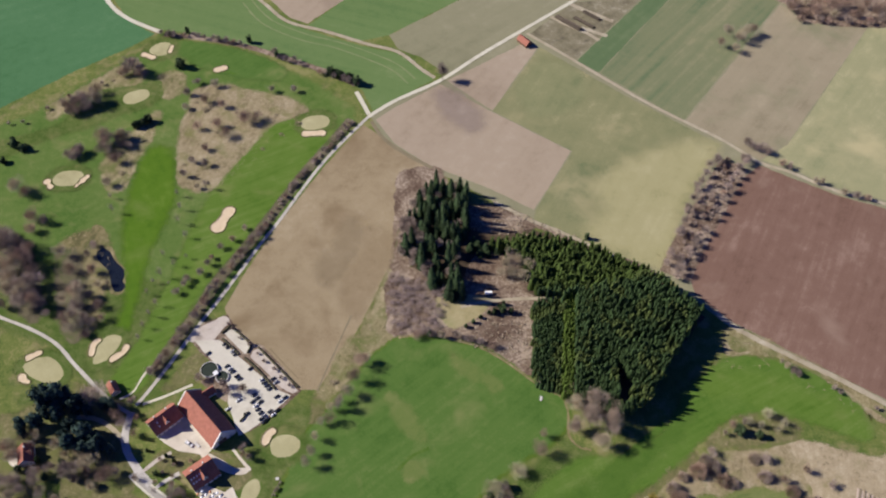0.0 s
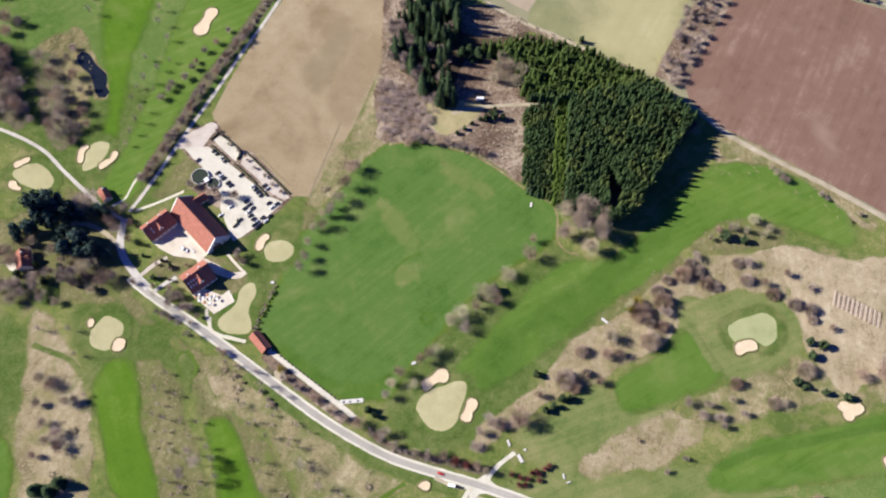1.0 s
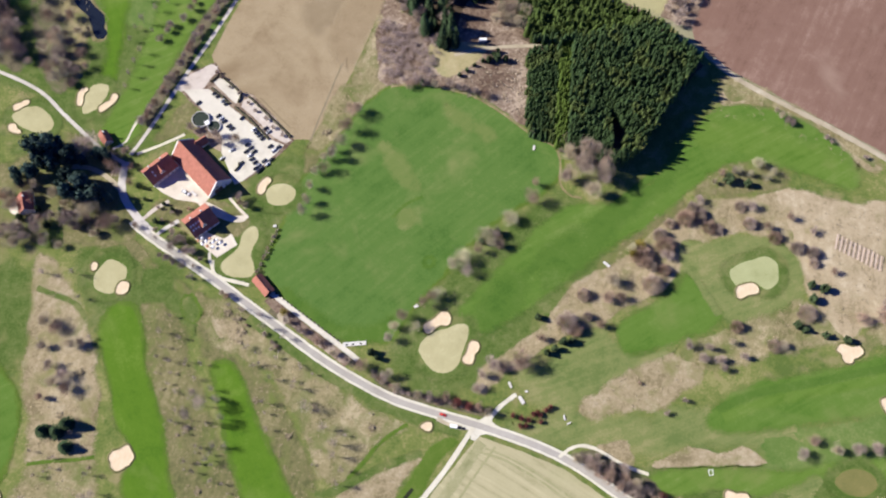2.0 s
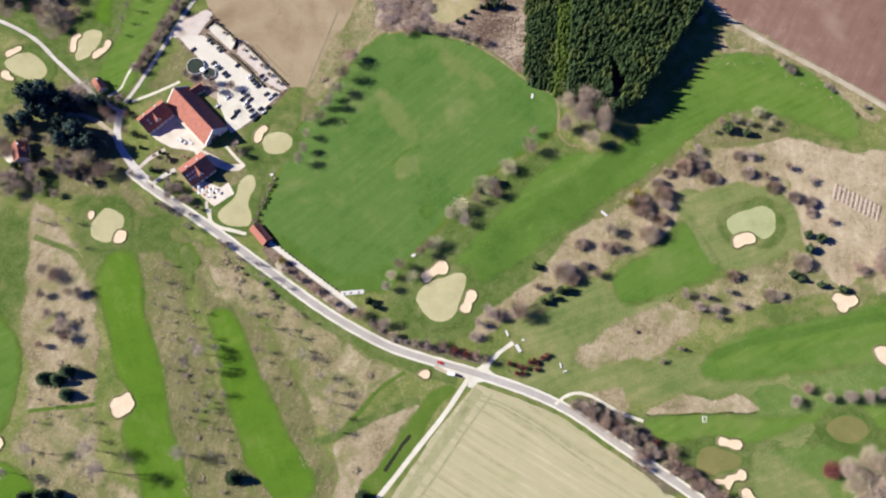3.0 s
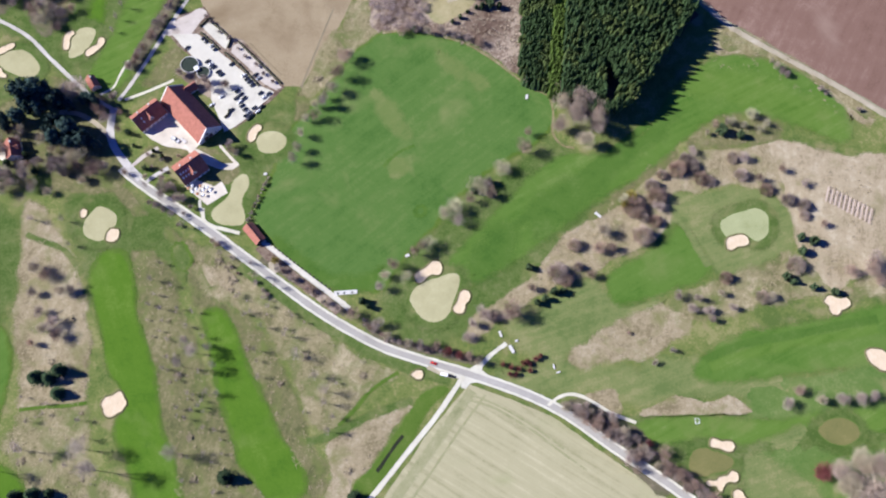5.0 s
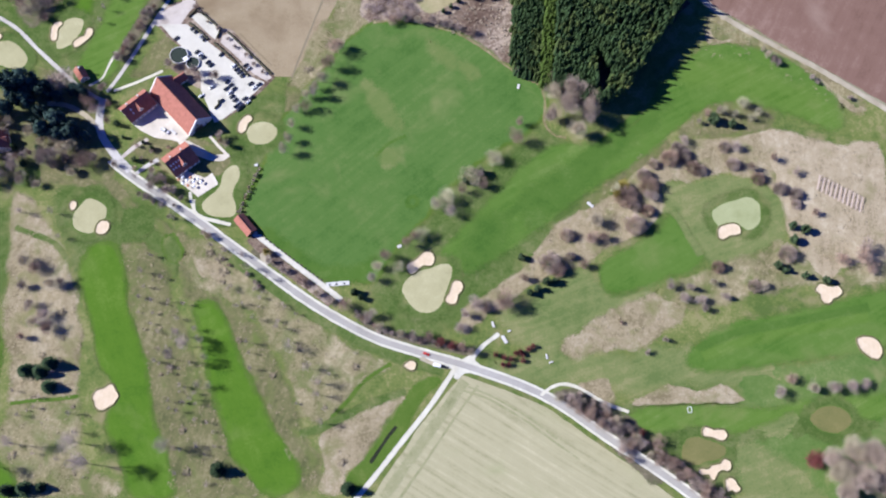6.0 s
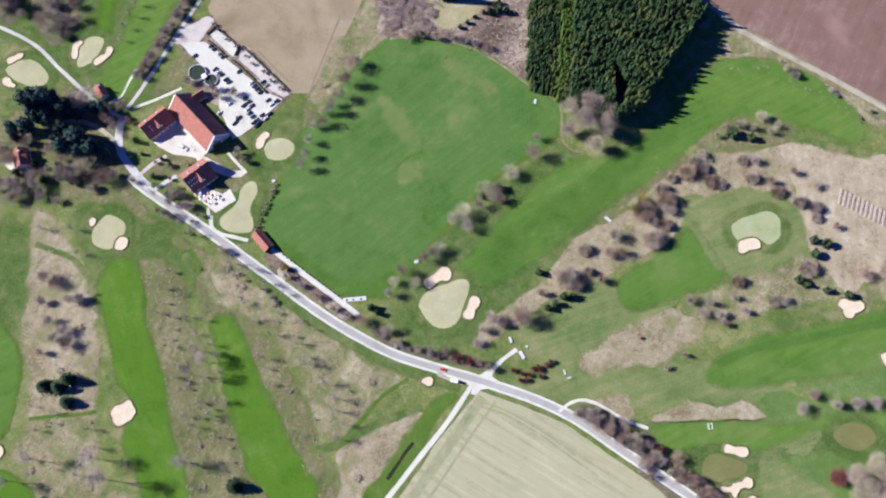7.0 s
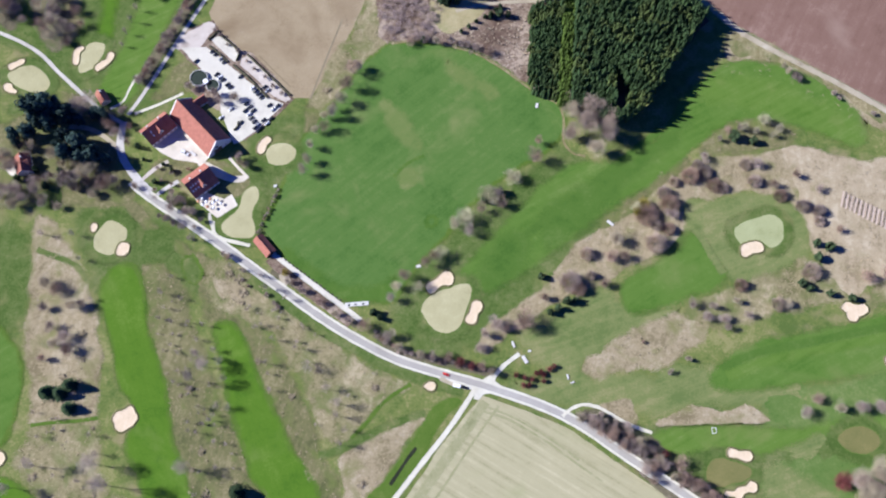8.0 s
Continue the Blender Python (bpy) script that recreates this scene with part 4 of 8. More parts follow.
patch("woodland_floor", [(-236, 241), (-223, 235), (-212, 223), (-200, 213), (-182, 202), (-165, 192), (-152, 181), (-160, 179), (-177, 190), (-195, 202), (-212, 213), (-223, 224)], G_OLIVE, 0.0924, 5, 1, True, label="brown bank under shrubs below the road", category="bank")
patch("turf", [(-103, 316), (-93, 307), (-92, 284), (-98, 265), (-108, 256), (-116, 256), (-105, 279), (-104, 302)], G_OLIVE, 0.0928, 6, 1, True, label="mossy grass under the row of bare trees", category="grass")
# ---- roads, paths, yards ----
patch("parking_bank", [(-208.2, 368.6), (-198.9, 381.7), (-180.1, 390.0), (-173.0, 379.0), (-155.0, 362.3), (-148.8, 361.4), (-132.8, 344.9), (-113.1, 321.0), (-124.4, 308.5), (-138.9, 294.3), (-148.5, 286.7), (-158.8, 298.7), (-161.5, 311.9), (-169.4, 324.2), (-180.1, 338.5), (-188.8, 348.1), (-197.3, 354.9)], G_BRUSH, 0.146, 1.5, 0.3, False, label="brown planted strips between the parking rows", category="ground")
patch("parking_lot", [(-180.4, 372.4), (-174.6, 377.0), (-165.2, 369.1), (-158.0, 361.3), (-157.6, 356.3), (-160.9, 353.3), (-166.9, 358.2), (-174.6, 366.0)], S_LOT, 0.15, 0.5, 0.3, False, label="pale gravel parking strip beside the field", category="car park")
patch("parking_lot", [(-155.4, 356.4), (-150.4, 358.9), (-134.5, 343.4), (-115.3, 321.0), (-119.4, 318.1), (-129.7, 323.7), (-142.8, 338.0), (-156.7, 350.5)], S_GRIT, 0.15, 0.6, 0.3, False, label="beige gravel parking strip beside the field", category="car park")
patch("parking_lot", [(-203.5, 365.6), (-190.8, 365.8), (-183.4, 365.9), (-175.8, 360.1), (-164.6, 350.4), (-151.5, 338.8), (-133.1, 323.2), (-120.7, 317.1), (-125.8, 310.4), (-139.0, 296.1), (-148.6, 287.6), (-155.9, 283.8), (-163.1, 299.1), (-168.2, 309.9), (-169.4, 324.2), (-179.3, 338.5), (-187.0, 348.1), (-195.6, 355.9)], S_LOT, 0.15, 0.6, 0.3, False, label="pale gravel car park behind the barn", category="car park")
patch("parking_lot", [(-198.7, 379.7), (-190.3, 384.8), (-180.9, 389.0), (-176.9, 383.0), (-181.6, 375.9), (-185.5, 369.8), (-190.2, 363.8), (-200.7, 363.7), (-207.9, 365.6), (-205.1, 372.6)], S_GRIT, 0.1492, 1.2, 0.5, True, label="pale gravel entry of the car park", category="car park")
patch("courtyard", [(-217, 283), (-210, 291), (-205, 305), (-200, 301), (-174, 273), (-178, 267), (-186, 269), (-199, 271), (-210, 277)], S_PAVING, 0.152, 0.4, 0.2, False, label="pale paved courtyard of the farmstead", category="courtyard")
patch("terrace", [(-182, 240), (-173, 245), (-160, 240), (-155, 244), (-150, 235), (-164, 225), (-170, 230)], S_PAVING, 0.152, 0.4, 0.1, False, label="pale paved terrace beside the clubhouse", category="terrace")
patch("yard", [(-183, 270), (-174, 269), (-161, 262), (-155, 258), (-146, 259), (-143, 257), (-147, 253), (-156, 253), (-167, 257), (-178, 263)], S_PAVING, 0.151, 0.5, 0.2, True, label="pale paved yard between the houses", category="yard")
patch("yard", [(-215, 265), (-202, 273), (-183, 271), (-160, 268), (-142, 255), (-149, 243), (-158, 241), (-165, 231), (-180, 239), (-196, 250), (-207, 255)], G_OLIVE, 0.149, 4, 0.8, True, label="brown leafy ground round the farmstead", category="yard")
patch("junction", [(15, 106), (27, 107), (34, 112), (36, 111), (36, 106), (42, 101), (35, 98), (28, 97), (24, 93), (21, 94), (22, 99), (15, 102)], S_VERGE, 0.161, 0.4, 0.1, True, label="pale gravel flare of the road junction", category="road")
patch("field", [(136, 535), (203, 576), (246, 576), (221, 529), (198, 484), (184, 441), (138, 459), (120, 471), (140, 502)], F_PALECROP, 0.054, 30, 3, True, label="yellowed corner of the winter crop", category="field")
patch("damp_soil", [(-112, 440), (-98, 458), (-91, 485), (-81, 487), (-76, 467), (-84, 440), (-101, 419)], F_DARKTILTH, 0.056, 18, 2, True, label="darker damp hollow in the tilled field", category="soil")
patch("brush_ground", [(-49, 541), (-18, 555), (-3, 548), (-18, 528), (-37, 495), (-46, 458), (-49, 411), (-51, 368), (-62, 347), (-57, 389), (-52, 440), (-52, 482)], G_BRUSH, 0.034, 8, 1.5, True, label="brown brushy field margin", category="ground")
patch("damp_soil", [(-12, 648), (2, 652), (16, 638), (31, 614), (24, 598), (6, 607), (-9, 626)], F_MAUVE, 0.056, 20, 2.5, True, label="darker mauve damp hollow in the pale tilth", category="soil")
ribbon("lane", [(-78, 615), (-104, 577), (-122, 546), (-139, 510), (-151, 484), (-165, 457), (-176, 433), (-187, 410), (-203, 378), (-219, 344), (-231, 320), (-238, 308)], 2.3, S_LANE, 0.160, 0.6, label="narrow pale farm lane along the hedge", category="road")
ribbon("road_verge", [(-229, 254), (-223, 248), (-205, 235), (-185, 222), (-163, 207), (-137, 188), (-112, 170), (-87, 152), (-63, 137), (-34, 122), (-7, 113), (21, 105), (40, 99), (68, 89), (94, 76), (124, 55), (154, 35), (179, 17), (210, -7)], 7.0, S_VERGE, 0.158, 0.5, label="pale gravel verge of the country road", category="verge")
ribbon("road", [(-229, 254), (-223, 248), (-205, 235), (-185, 222), (-163, 207), (-137, 188), (-112, 170), (-87, 152), (-63, 137), (-34, 122), (-7, 113), (21, 105), (40, 99), (68, 89), (94, 76), (124, 55), (154, 35), (179, 17), (210, -7)], 4.0, S_ASPHALT, 0.162, 0.3, label="grey asphalt country road with pale verges", category="road")
ribbon("road", [(-240.2, 302.4), (-241.1, 294.9), (-241.4, 286.5), (-240.5, 279.2), (-237.6, 271.8), (-233.5, 265.5), (-227.7, 258.3), (-222.0, 252.1), (-214.6, 245.0)], 4.6, S_VILLAGE, 0.1632, 0.9, label="grey village road with worn edges", category="road")
ribbon("track", [(23, 102), (5, 75), (-14, 51), (-32, 28), (-47, 10), (-65, -13)], 3.0, S_GRAVEL, 0.166, 0.5, label="white gravel field track", category="road")
ribbon("path", [(33, 106), (41, 116), (53, 125)], 2.4, S_VERGE, 0.165, 0.5, label="pale gravel path to the tee", category="road")
ribbon("path", [(81, 82), (87, 87), (95, 90), (103, 89), (110, 86), (125, 77), (141, 71)], 1.8, S_GRAVEL, 0.165, 0.5, label="pale gravel path off the road", category="road")
ribbon("lane", [(-401, 402), (-372, 389), (-344, 378), (-325, 369), (-310, 359), (-296, 345), (-283, 333), (-271, 322), (-255, 309), (-241, 301)], 2.4, S_LANE, 0.157, 0.5, label="pale lane curving into the hamlet", category="road")
ribbon("path", [(-281, 298), (-268, 297), (-255, 291), (-241, 279)], 3.2, S_DIRT, 0.155, 0.5, label="sandy drive between dark evergreens", category="road")
ribbon("path", [(-210, 243), (-204, 248), (-195, 254)], 2.6, S_VILLAGE, 0.156, 0.5, label="pale path to the clubhouse", category="road")
ribbon("path", [(-170, 229), (-169, 223), (-166, 216)], 1.6, S_GRAVEL, 0.156, 0.5, label="narrow pale path off the terrace", category="road")
ribbon("ramp", [(-159, 273), (-152, 265), (-144, 257)], 1.8, S_PAVING, 0.156, 0.3, label="white paved ramp beside the barn", category="road")
patch("brush_ground", [(-16, 549), (-29, 518), (-42, 485), (-46, 458), (-49, 427), (-35, 439), (-24, 458), (-16, 495), (-3, 535)], G_BRUSH, 0.059, 4, 1.2, True, label="brown brushy fringe of the spruce stand", category="ground")
ribbon("path", [(-224, 253), (-219, 258), (-213, 264), (-204, 270)], 2.4, S_GRIT, 0.155, 0.5, label="pale drive into the courtyard", category="road")
ribbon("path", [(-233, 309), (-219, 315), (-207, 321), (-198, 326)], 1.8, S_GRAVEL, 0.156, 0.5, label="pale footpath to the barn", category="road")
ribbon("path", [(-252, 313), (-243, 319), (-239, 330), (-234, 342)], 1.2, S_GRAVEL, 0.154, 0.5, label="narrow pale cart path", category="road")
ribbon("path", [(-167, 223), (-166, 214), (-159, 209), (-151, 207), (-139, 204)], 2.2, S_GRAVEL, 0.165, 0.5, label="pale footpath to the range hut", category="road")
ribbon("road", [(-78, 615), (-53, 637), (-9, 666), (31, 703), (79, 744), (129, 786), (189, 837)], 3.5, S_GRAVEL, 0.167, 0.5, label="white gravel road between the fields", category="road")
ribbon("path", [(-78, 618), (-85, 634), (-92, 649)], 3.6, S_GRAVEL, 0.167, 0.5, label="short white gravel spur", category="road")
ribbon("track", [(-378, 803), (-370, 789), (-357, 772), (-339, 757), (-318, 745), (-302, 737)], 4.2, S_GRAVEL, 0.164, 0.5, label="white gravel track along the green crop", category="road")
ribbon("track", [(80, 736), (117, 703), (159, 664), (199, 629), (255, 587), (286, 558), (312, 546), (348, 524), (388, 509), (428, 488)], 2.4, S_DIRT, 0.156, 0.9, label="pale grassy field path", category="road")
ribbon("track", [(10, 398), (26, 403), (49, 406), (70, 407), (96, 408)], 2.2, S_DIRT, 0.153, 0.8, label="pale sandy ride into the plantation", category="road")
ribbon("track", [(-219, 804), (-198, 782), (-171, 754), (-128, 738), (-85, 719), (-53, 707), (-29, 682), (-15, 669)], 2.4, S_DIRT, 0.158, 1.6, label="tan dirt track", category="road")
ribbon("track", [(40, 510), (55, 500), (72, 489), (101, 474), (142, 450)], 2.6, S_DIRT, 0.153, 0.8, label="pale dirt path at the forest edge", category="road")
ribbon("track", [(217, 396), (235, 377), (270, 354), (301, 335), (333, 313), (365, 290)], 3.2, S_DIRT, 0.153, 1, label="pale dirt track beside ploughed soil", category="road")
ribbon("track", [(-75, 609), (-66, 592), (-53, 577), (-34, 562), (-16, 550)], 2.6, S_EARTH, 0.152, 1, label="dark trodden boundary between two fields", category="road")
patch("yard", [(-192, 330), (-176, 332), (-164, 325), (-164, 311), (-172, 313), (-185, 322)], G_BRUSH, 0.1480, 0.8, 0.3, True, label="brown earthy yard with shrubs behind the barn", category="yard")
ribbon("bank", [(-94, 611), (-112, 579), (-130, 548), (-147, 514), (-161, 485), (-177, 454), (-194, 422), (-207, 388), (-222, 357), (-231, 334)], 7.0, G_LITTER, 0.148, 3.0, label="brown leaf-littered hedge bank beside the lane", category="bank")
ribbon("bank", [(-298, 733), (-256, 727), (-207, 714), (-158, 693), (-117, 674), (-93, 659)], 4.0, G_BRUSH, 0.149, 2.5, label="brown hedge bank at the course edge", category="bank")
ribbon("bank", [(263, 556), (240, 519), (219, 484), (201, 453), (190, 430)], 23.0, G_BRUSH, 0.058, 4.0, label="brown ground under the tree belt", category="bank")
ribbon("bank", [(-122, 186), (-96, 169), (-71, 152), (-60, 146)], 4.0, G_LITTER, 0.149, 2.0, label="brown leaf-littered bank under shrubs", category="bank")
ribbon("bank", [(-47, 140), (-31, 127), (-7, 121), (15, 116), (35, 111)], 4.0, G_LITTER, 0.149, 2.0, label="brown leaf-littered bank under shrubs", category="bank")
ribbon("bank", [(93, 82), (110, 70), (132, 57), (154, 43), (183, 21), (207, 2)], 11.0, G_LITTER, 0.149, 2.0, label="brown leaf-littered bank under shrubs", category="bank")
ribbon("headland", [(29, 92), (10, 65), (-10, 37), (-26, 14)], 3.5, G_HEAD, 0.035, 3.5, label="faint olive headland in the stubble", category="field")
ribbon("wheel_mark", [(38, 89), (19, 63), (-0, 35), (-15, 14), (-28, -8)], 0.4, G_HEAD, 0.036, 1.4, label="dark broken wheel mark in the stubble", category="field")
patch("meadow", [(214, 48), (238, 43), (266, 19), (271, 1), (226, 1), (215, 19)], G_LIGHT, 0.076, 12, 2, True, label="pale yellow-green meadow slope", category="grass")
ribbon("verge", [(-137, 180), (-112, 163), (-87, 145), (-62, 131), (-34, 116), (-11, 107), (14, 100)], 7.0, G_TURF, 0.078, 3.0, label="green grass verge below the road", category="grass")
ribbon("path", [(-40, 369), (-18, 372), (4, 367), (24, 361), (46, 347), (71, 326), (87, 317), (91, 303), (90, 287), (96, 277), (106, 274)], 0.3, G_DRY, 0.152, 1.4, label="pale worn strip round the range", category="road")
ribbon("tee_line", [(-121.9, 197.9), (-112.1, 190.3), (-99.3, 180.2), (-86.7, 170.7), (-70.1, 158.4), (-57.7, 148.7)], 3.4, S_LOT, 0.1592, 0.5, label="pale concrete line of range bays", category="paving")
ribbon("bank", [(-124.6, 194.4), (-111.6, 182.6), (-94.7, 169.4), (-78.0, 157.1), (-64.8, 146.5)], 5.5, G_BRUSH, 0.15, 1.5, label="bare brown bank between the bays and the road", category="bank")
patch("pad", [(-117.2, 181.7), (-114.2, 185.2), (-110.0, 181.8), (-108.0, 176.8), (-112.7, 173.4), (-115.3, 176.7)], S_DIRT, 0.156, 0.8, 0.2, True, label="small sandy pad beside the bays", category="paving")


# ---- greens and bunkers ----
def green(outline, worn=False, turf=None):
    ring = rounded(outline, 1.5)
    ob = patch("putting_green", ring, turf or (G_WORN if worn else G_GREEN), 0.185, 1.6 if worn else 1.0, 0.12, True, 1.5)
    del ob["kind"]
    patch("green_collar", ring, G_APRON, 0.140, 4.5, 0.3, True, 2.0, "mown collar of darker green turf round a green", "grass", grow=2.5)
    patch("green_apron", ring, G_TURF, 0.137, 7.0, 0.6, True, 2.0, "mown apron of bright turf round a green", "grass", grow=6.5)
    return tagged(ob, "worn brownish practice green" if worn else "smooth pale putting green on mown turf", "golf green", "golf greens")


green([(-252.0, 208.1), (-250.3, 213.7), (-246.8, 219.0), (-242.8, 223.0), (-237.7, 222.2), (-232.0, 219.2), (-228.7, 214.8), (-228.9, 209.6), (-231.7, 205.3), (-234.3, 199.7), (-238.9, 197.0), (-245.1, 198.3), (-250.4, 201.6)])
green([(-160.1, 220.8), (-155.6, 225.7), (-151.0, 230.1), (-148.0, 235.5), (-147.3, 242.2), (-143.9, 247.6), (-138.7, 249.9), (-135.5, 246.8), (-135.1, 240.1), (-137.9, 233.4), (-139.1, 226.7), (-137.0, 220.2), (-136.1, 213.7), (-138.7, 210.2), (-146.1, 209.7), (-154.4, 211.3), (-159.7, 215.6)])
green([(-131.1, 273.1), (-131.4, 278.6), (-127.1, 283.2), (-121.2, 284.7), (-114.8, 283.4), (-110.3, 279.8), (-109.6, 275.2), (-111.9, 270.6), (-116.8, 267.3), (-123.5, 266.8), (-128.6, 268.5)])
green([(-14.3, 159.8), (-11.7, 163.9), (-7.7, 167.4), (-1.3, 170.5), (4.7, 172.2), (10.1, 174.5), (14.8, 175.6), (18.6, 174.8), (20.2, 171.7), (19.6, 166.9), (18.2, 162.0), (16.1, 156.5), (14.4, 151.0), (12.8, 146.2), (8.1, 141.7), (2.2, 139.8), (-3.8, 141.1), (-9.4, 145.7), (-13.4, 151.6), (-15.1, 155.7)])
green([(-279.2, 344.1), (-280.4, 352.8), (-279.0, 362.7), (-274.5, 368.7), (-268.1, 370.3), (-262.5, 367.9), (-262.5, 360.4), (-265.2, 354.0), (-267.7, 349.1), (-273.7, 345.1)])
green([(-334.0, 341.4), (-330.3, 345.9), (-324.2, 348.9), (-317.0, 349.9), (-309.6, 346.6), (-303.5, 340.3), (-300.5, 334.1), (-302.7, 328.3), (-309.3, 326.3), (-319.2, 329.0), (-328.6, 334.2)])
for round_spots in (
    [(-353, 535, 9.5), (-342, 536, 9)],
    [(-312, 639, 9), (-303, 644, 8.5)],
    [(-299, 709, 9.5), (-293, 712, 8.5)],
    [(-134, 606, 9.5), (-123, 608, 9)],
):
    green(lobes([(x, y, r * 0.9) for x, y, r in round_spots], 24))
green([(211.0, 216.1), (214.6, 219.6), (221.1, 223.2), (229.6, 225.5), (236.1, 227.8), (242.2, 226.5), (246.3, 222.2), (246.5, 215.6), (245.4, 209.1), (240.8, 204.3), (235.7, 202.5), (231.8, 205.1), (225.9, 208.0), (219.7, 207.5), (215.4, 204.9), (211.7, 210.0)], turf=G_COOL)
for outline in (
    [(175.3, 42.9), (177.3, 49.6), (181.4, 53.4), (187.6, 54.2), (192.5, 52.3), (201.1, 49.8), (205.4, 46.9), (204.2, 42.4), (199.0, 39.4), (191.3, 37.8), (184.6, 35.6), (177.8, 36.2)],
    [(265.8, 66.2), (269.4, 71.2), (275.6, 74.3), (283.5, 75.1), (290.8, 72.1), (294.1, 67.6), (292.2, 61.9), (285.1, 57.7), (277.4, 57.6), (271.2, 59.8)],
):
    green(outline, True)


def bunker(outline):
    """A hollow of raked sand: a worn turf lip stands proud of its rim, the floor dips to the middle."""
    ring = rounded(outline, 0.9)
    if sum(a.x * b.y - b.x * a.y for a, b in zip(ring, ring[1:] + ring[:1])) < 0:
        ring.reverse()
    nm = normals(ring)
    ring = [q + v * 0.35 * noise.noise((q.x / 2.2, q.y / 2.2, 4)) for q, v in zip(ring, nm)]
    c = sum(ring, Vector((0, 0))) / len(ring)
    root = base("sand_bunker", Matrix.Translation((c.x, c.y, -0.1)), "pale pinkish sand bunker with a raised grass lip", "bunker", "golf bunkers")
    k = len(ring)
    bm = bmesh.new()
    rows = []
    for off, z in ((1.5, 0.14), (0.5, 0.62), (0.0, 0.58), (-0.15, 0.3)):
        rows.append([bm.verts.new((q.x - c.x + v.x * off, q.y - c.y + v.y * off, z)) for q, v in zip(ring, nm)])
    for a, b in zip(rows, rows[1:]):
        for i in range(k):
            bm.faces.new((a[i], a[(i + 1) % k], b[(i + 1) % k], b[i]))
    part("lip", bm, M_LIP, root, "worn brown-green turf lip")
    bm = bmesh.new()
    core = [q - c - v * 0.9 for q, v in zip(ring, nm)]
    flat, _, tris, *_ = geometry.delaunay_2d_cdt(core, [], [list(range(k))], 1, 1e-4)
    floor = [bm.verts.new((q.x, q.y, 0.36)) for q in flat]
    for f in tris:
        bm.faces.new([floor[i] for i in f])
    rows = [[bm.verts.new((q.x - c.x + v.x * off, q.y - c.y + v.y * off, z)) for q, v in zip(ring, nm)] for off, z in ((0.0, 0.46), (-0.9, 0.36))]
    for i in range(k):
        bm.faces.new((rows[0][i], rows[0][(i + 1) % k], rows[1][(i + 1) % k], rows[1][i]))
    bmesh.ops.recalc_face_normals(bm, faces=bm.faces)
    part("sand", bm, S_SAND, root, "raked pinkish white sand")


M_LIP = cover("bunker_lip_turf", (0.080, 0.092, 0.030), (0.125, 0.122, 0.050), (0.170, 0.150, 0.075), 10, 0.8, soft=False)
bunker([(-254.6, 215.4), (-255.4, 218.5), (-254.0, 220.7), (-251.5, 220.7), (-250.4, 218.1), (-251.3, 215.5), (-253.2, 214.1)])
bunker([(-234.6, 198.4), (-234.2, 202.7), (-232.1, 205.7), (-228.9, 206.2), (-225.9, 204.5), (-225.8, 200.2), (-227.9, 197.2), (-231.9, 196.3)])
bunker([(-224.0, 80.8), (-221.8, 84.7), (-216.6, 86.6), (-214.1, 88.6), (-211.4, 88.6), (-209.0, 84.8), (-207.1, 81.7), (-208.6, 77.5), (-212.1, 74.4), (-217.2, 71.7), (-221.2, 73.6), (-222.8, 77.4)])
bunker([(-138.6, 279.0), (-138.1, 283.1), (-135.8, 286.9), (-132.6, 289.7), (-129.6, 289.2), (-128.6, 286.5), (-131.3, 283.2), (-132.7, 278.6), (-135.0, 275.8), (-137.6, 276.2)])
bunker([(-12.1, 173.7), (-10.1, 176.0), (-6.0, 178.3), (-2.7, 181.4), (0.7, 184.2), (4.7, 184.3), (7.4, 180.8), (7.0, 176.6), (4.7, 174.2), (0.7, 174.7), (-2.6, 173.0), (-5.3, 169.9), (-8.2, 168.1), (-10.9, 169.5)])
bunker([(20.2, 161.3), (22.8, 163.0), (26.2, 162.3), (27.8, 159.3), (26.8, 155.9), (24.4, 153.1), (23.7, 149.7), (22.1, 146.7), (18.8, 146.3), (15.9, 148.0), (15.7, 151.0), (18.1, 154.0), (19.5, 157.9)])
bunker([(213.7, 199.7), (215.3, 204.0), (219.6, 206.2), (225.9, 207.2), (229.8, 205.0), (230.2, 200.7), (227.1, 198.6), (222.2, 198.1), (217.8, 195.5), (214.6, 196.3)])
bunker([(280.5, 157.8), (283.4, 161.6), (286.7, 162.0), (289.7, 160.4), (292.9, 160.0), (296.2, 160.9), (298.8, 158.8), (298.8, 155.5), (295.2, 152.6), (291.8, 151.3), (289.9, 148.5), (285.8, 148.4), (283.4, 151.3), (283.4, 154.6)])
bunker([(190.7, 58.3), (192.4, 60.6), (195.4, 60.3), (198.8, 58.8), (202.6, 59.2), (205.6, 58.5), (207.3, 55.5), (205.1, 52.5), (202.0, 52.1), (198.3, 53.9), (194.6, 54.6), (191.2, 55.3)])
bunker([(185.8, 31.2), (187.1, 33.0), (192.0, 32.7), (195.6, 35.3), (199.9, 36.1), (202.7, 38.3), (204.7, 39.4), (207.6, 37.6), (208.0, 33.9), (205.6, 32.1), (202.2, 32.4), (198.6, 30.5), (196.0, 26.1), (193.8, 26.8), (192.5, 29.4), (187.9, 29.4)])
bunker([(203.5, 25.0), (206.8, 27.2), (209.7, 25.8), (211.3, 22.8), (213.0, 19.9), (210.1, 18.1), (207.2, 19.2), (204.4, 18.4)])
bunker([(305.7, 121.2), (309.2, 123.6), (314.1, 123.6), (318.3, 122.4), (321.4, 118.4), (322.3, 113.6), (319.7, 108.8), (315.3, 108.7), (311.6, 111.1), (307.3, 115.1)])
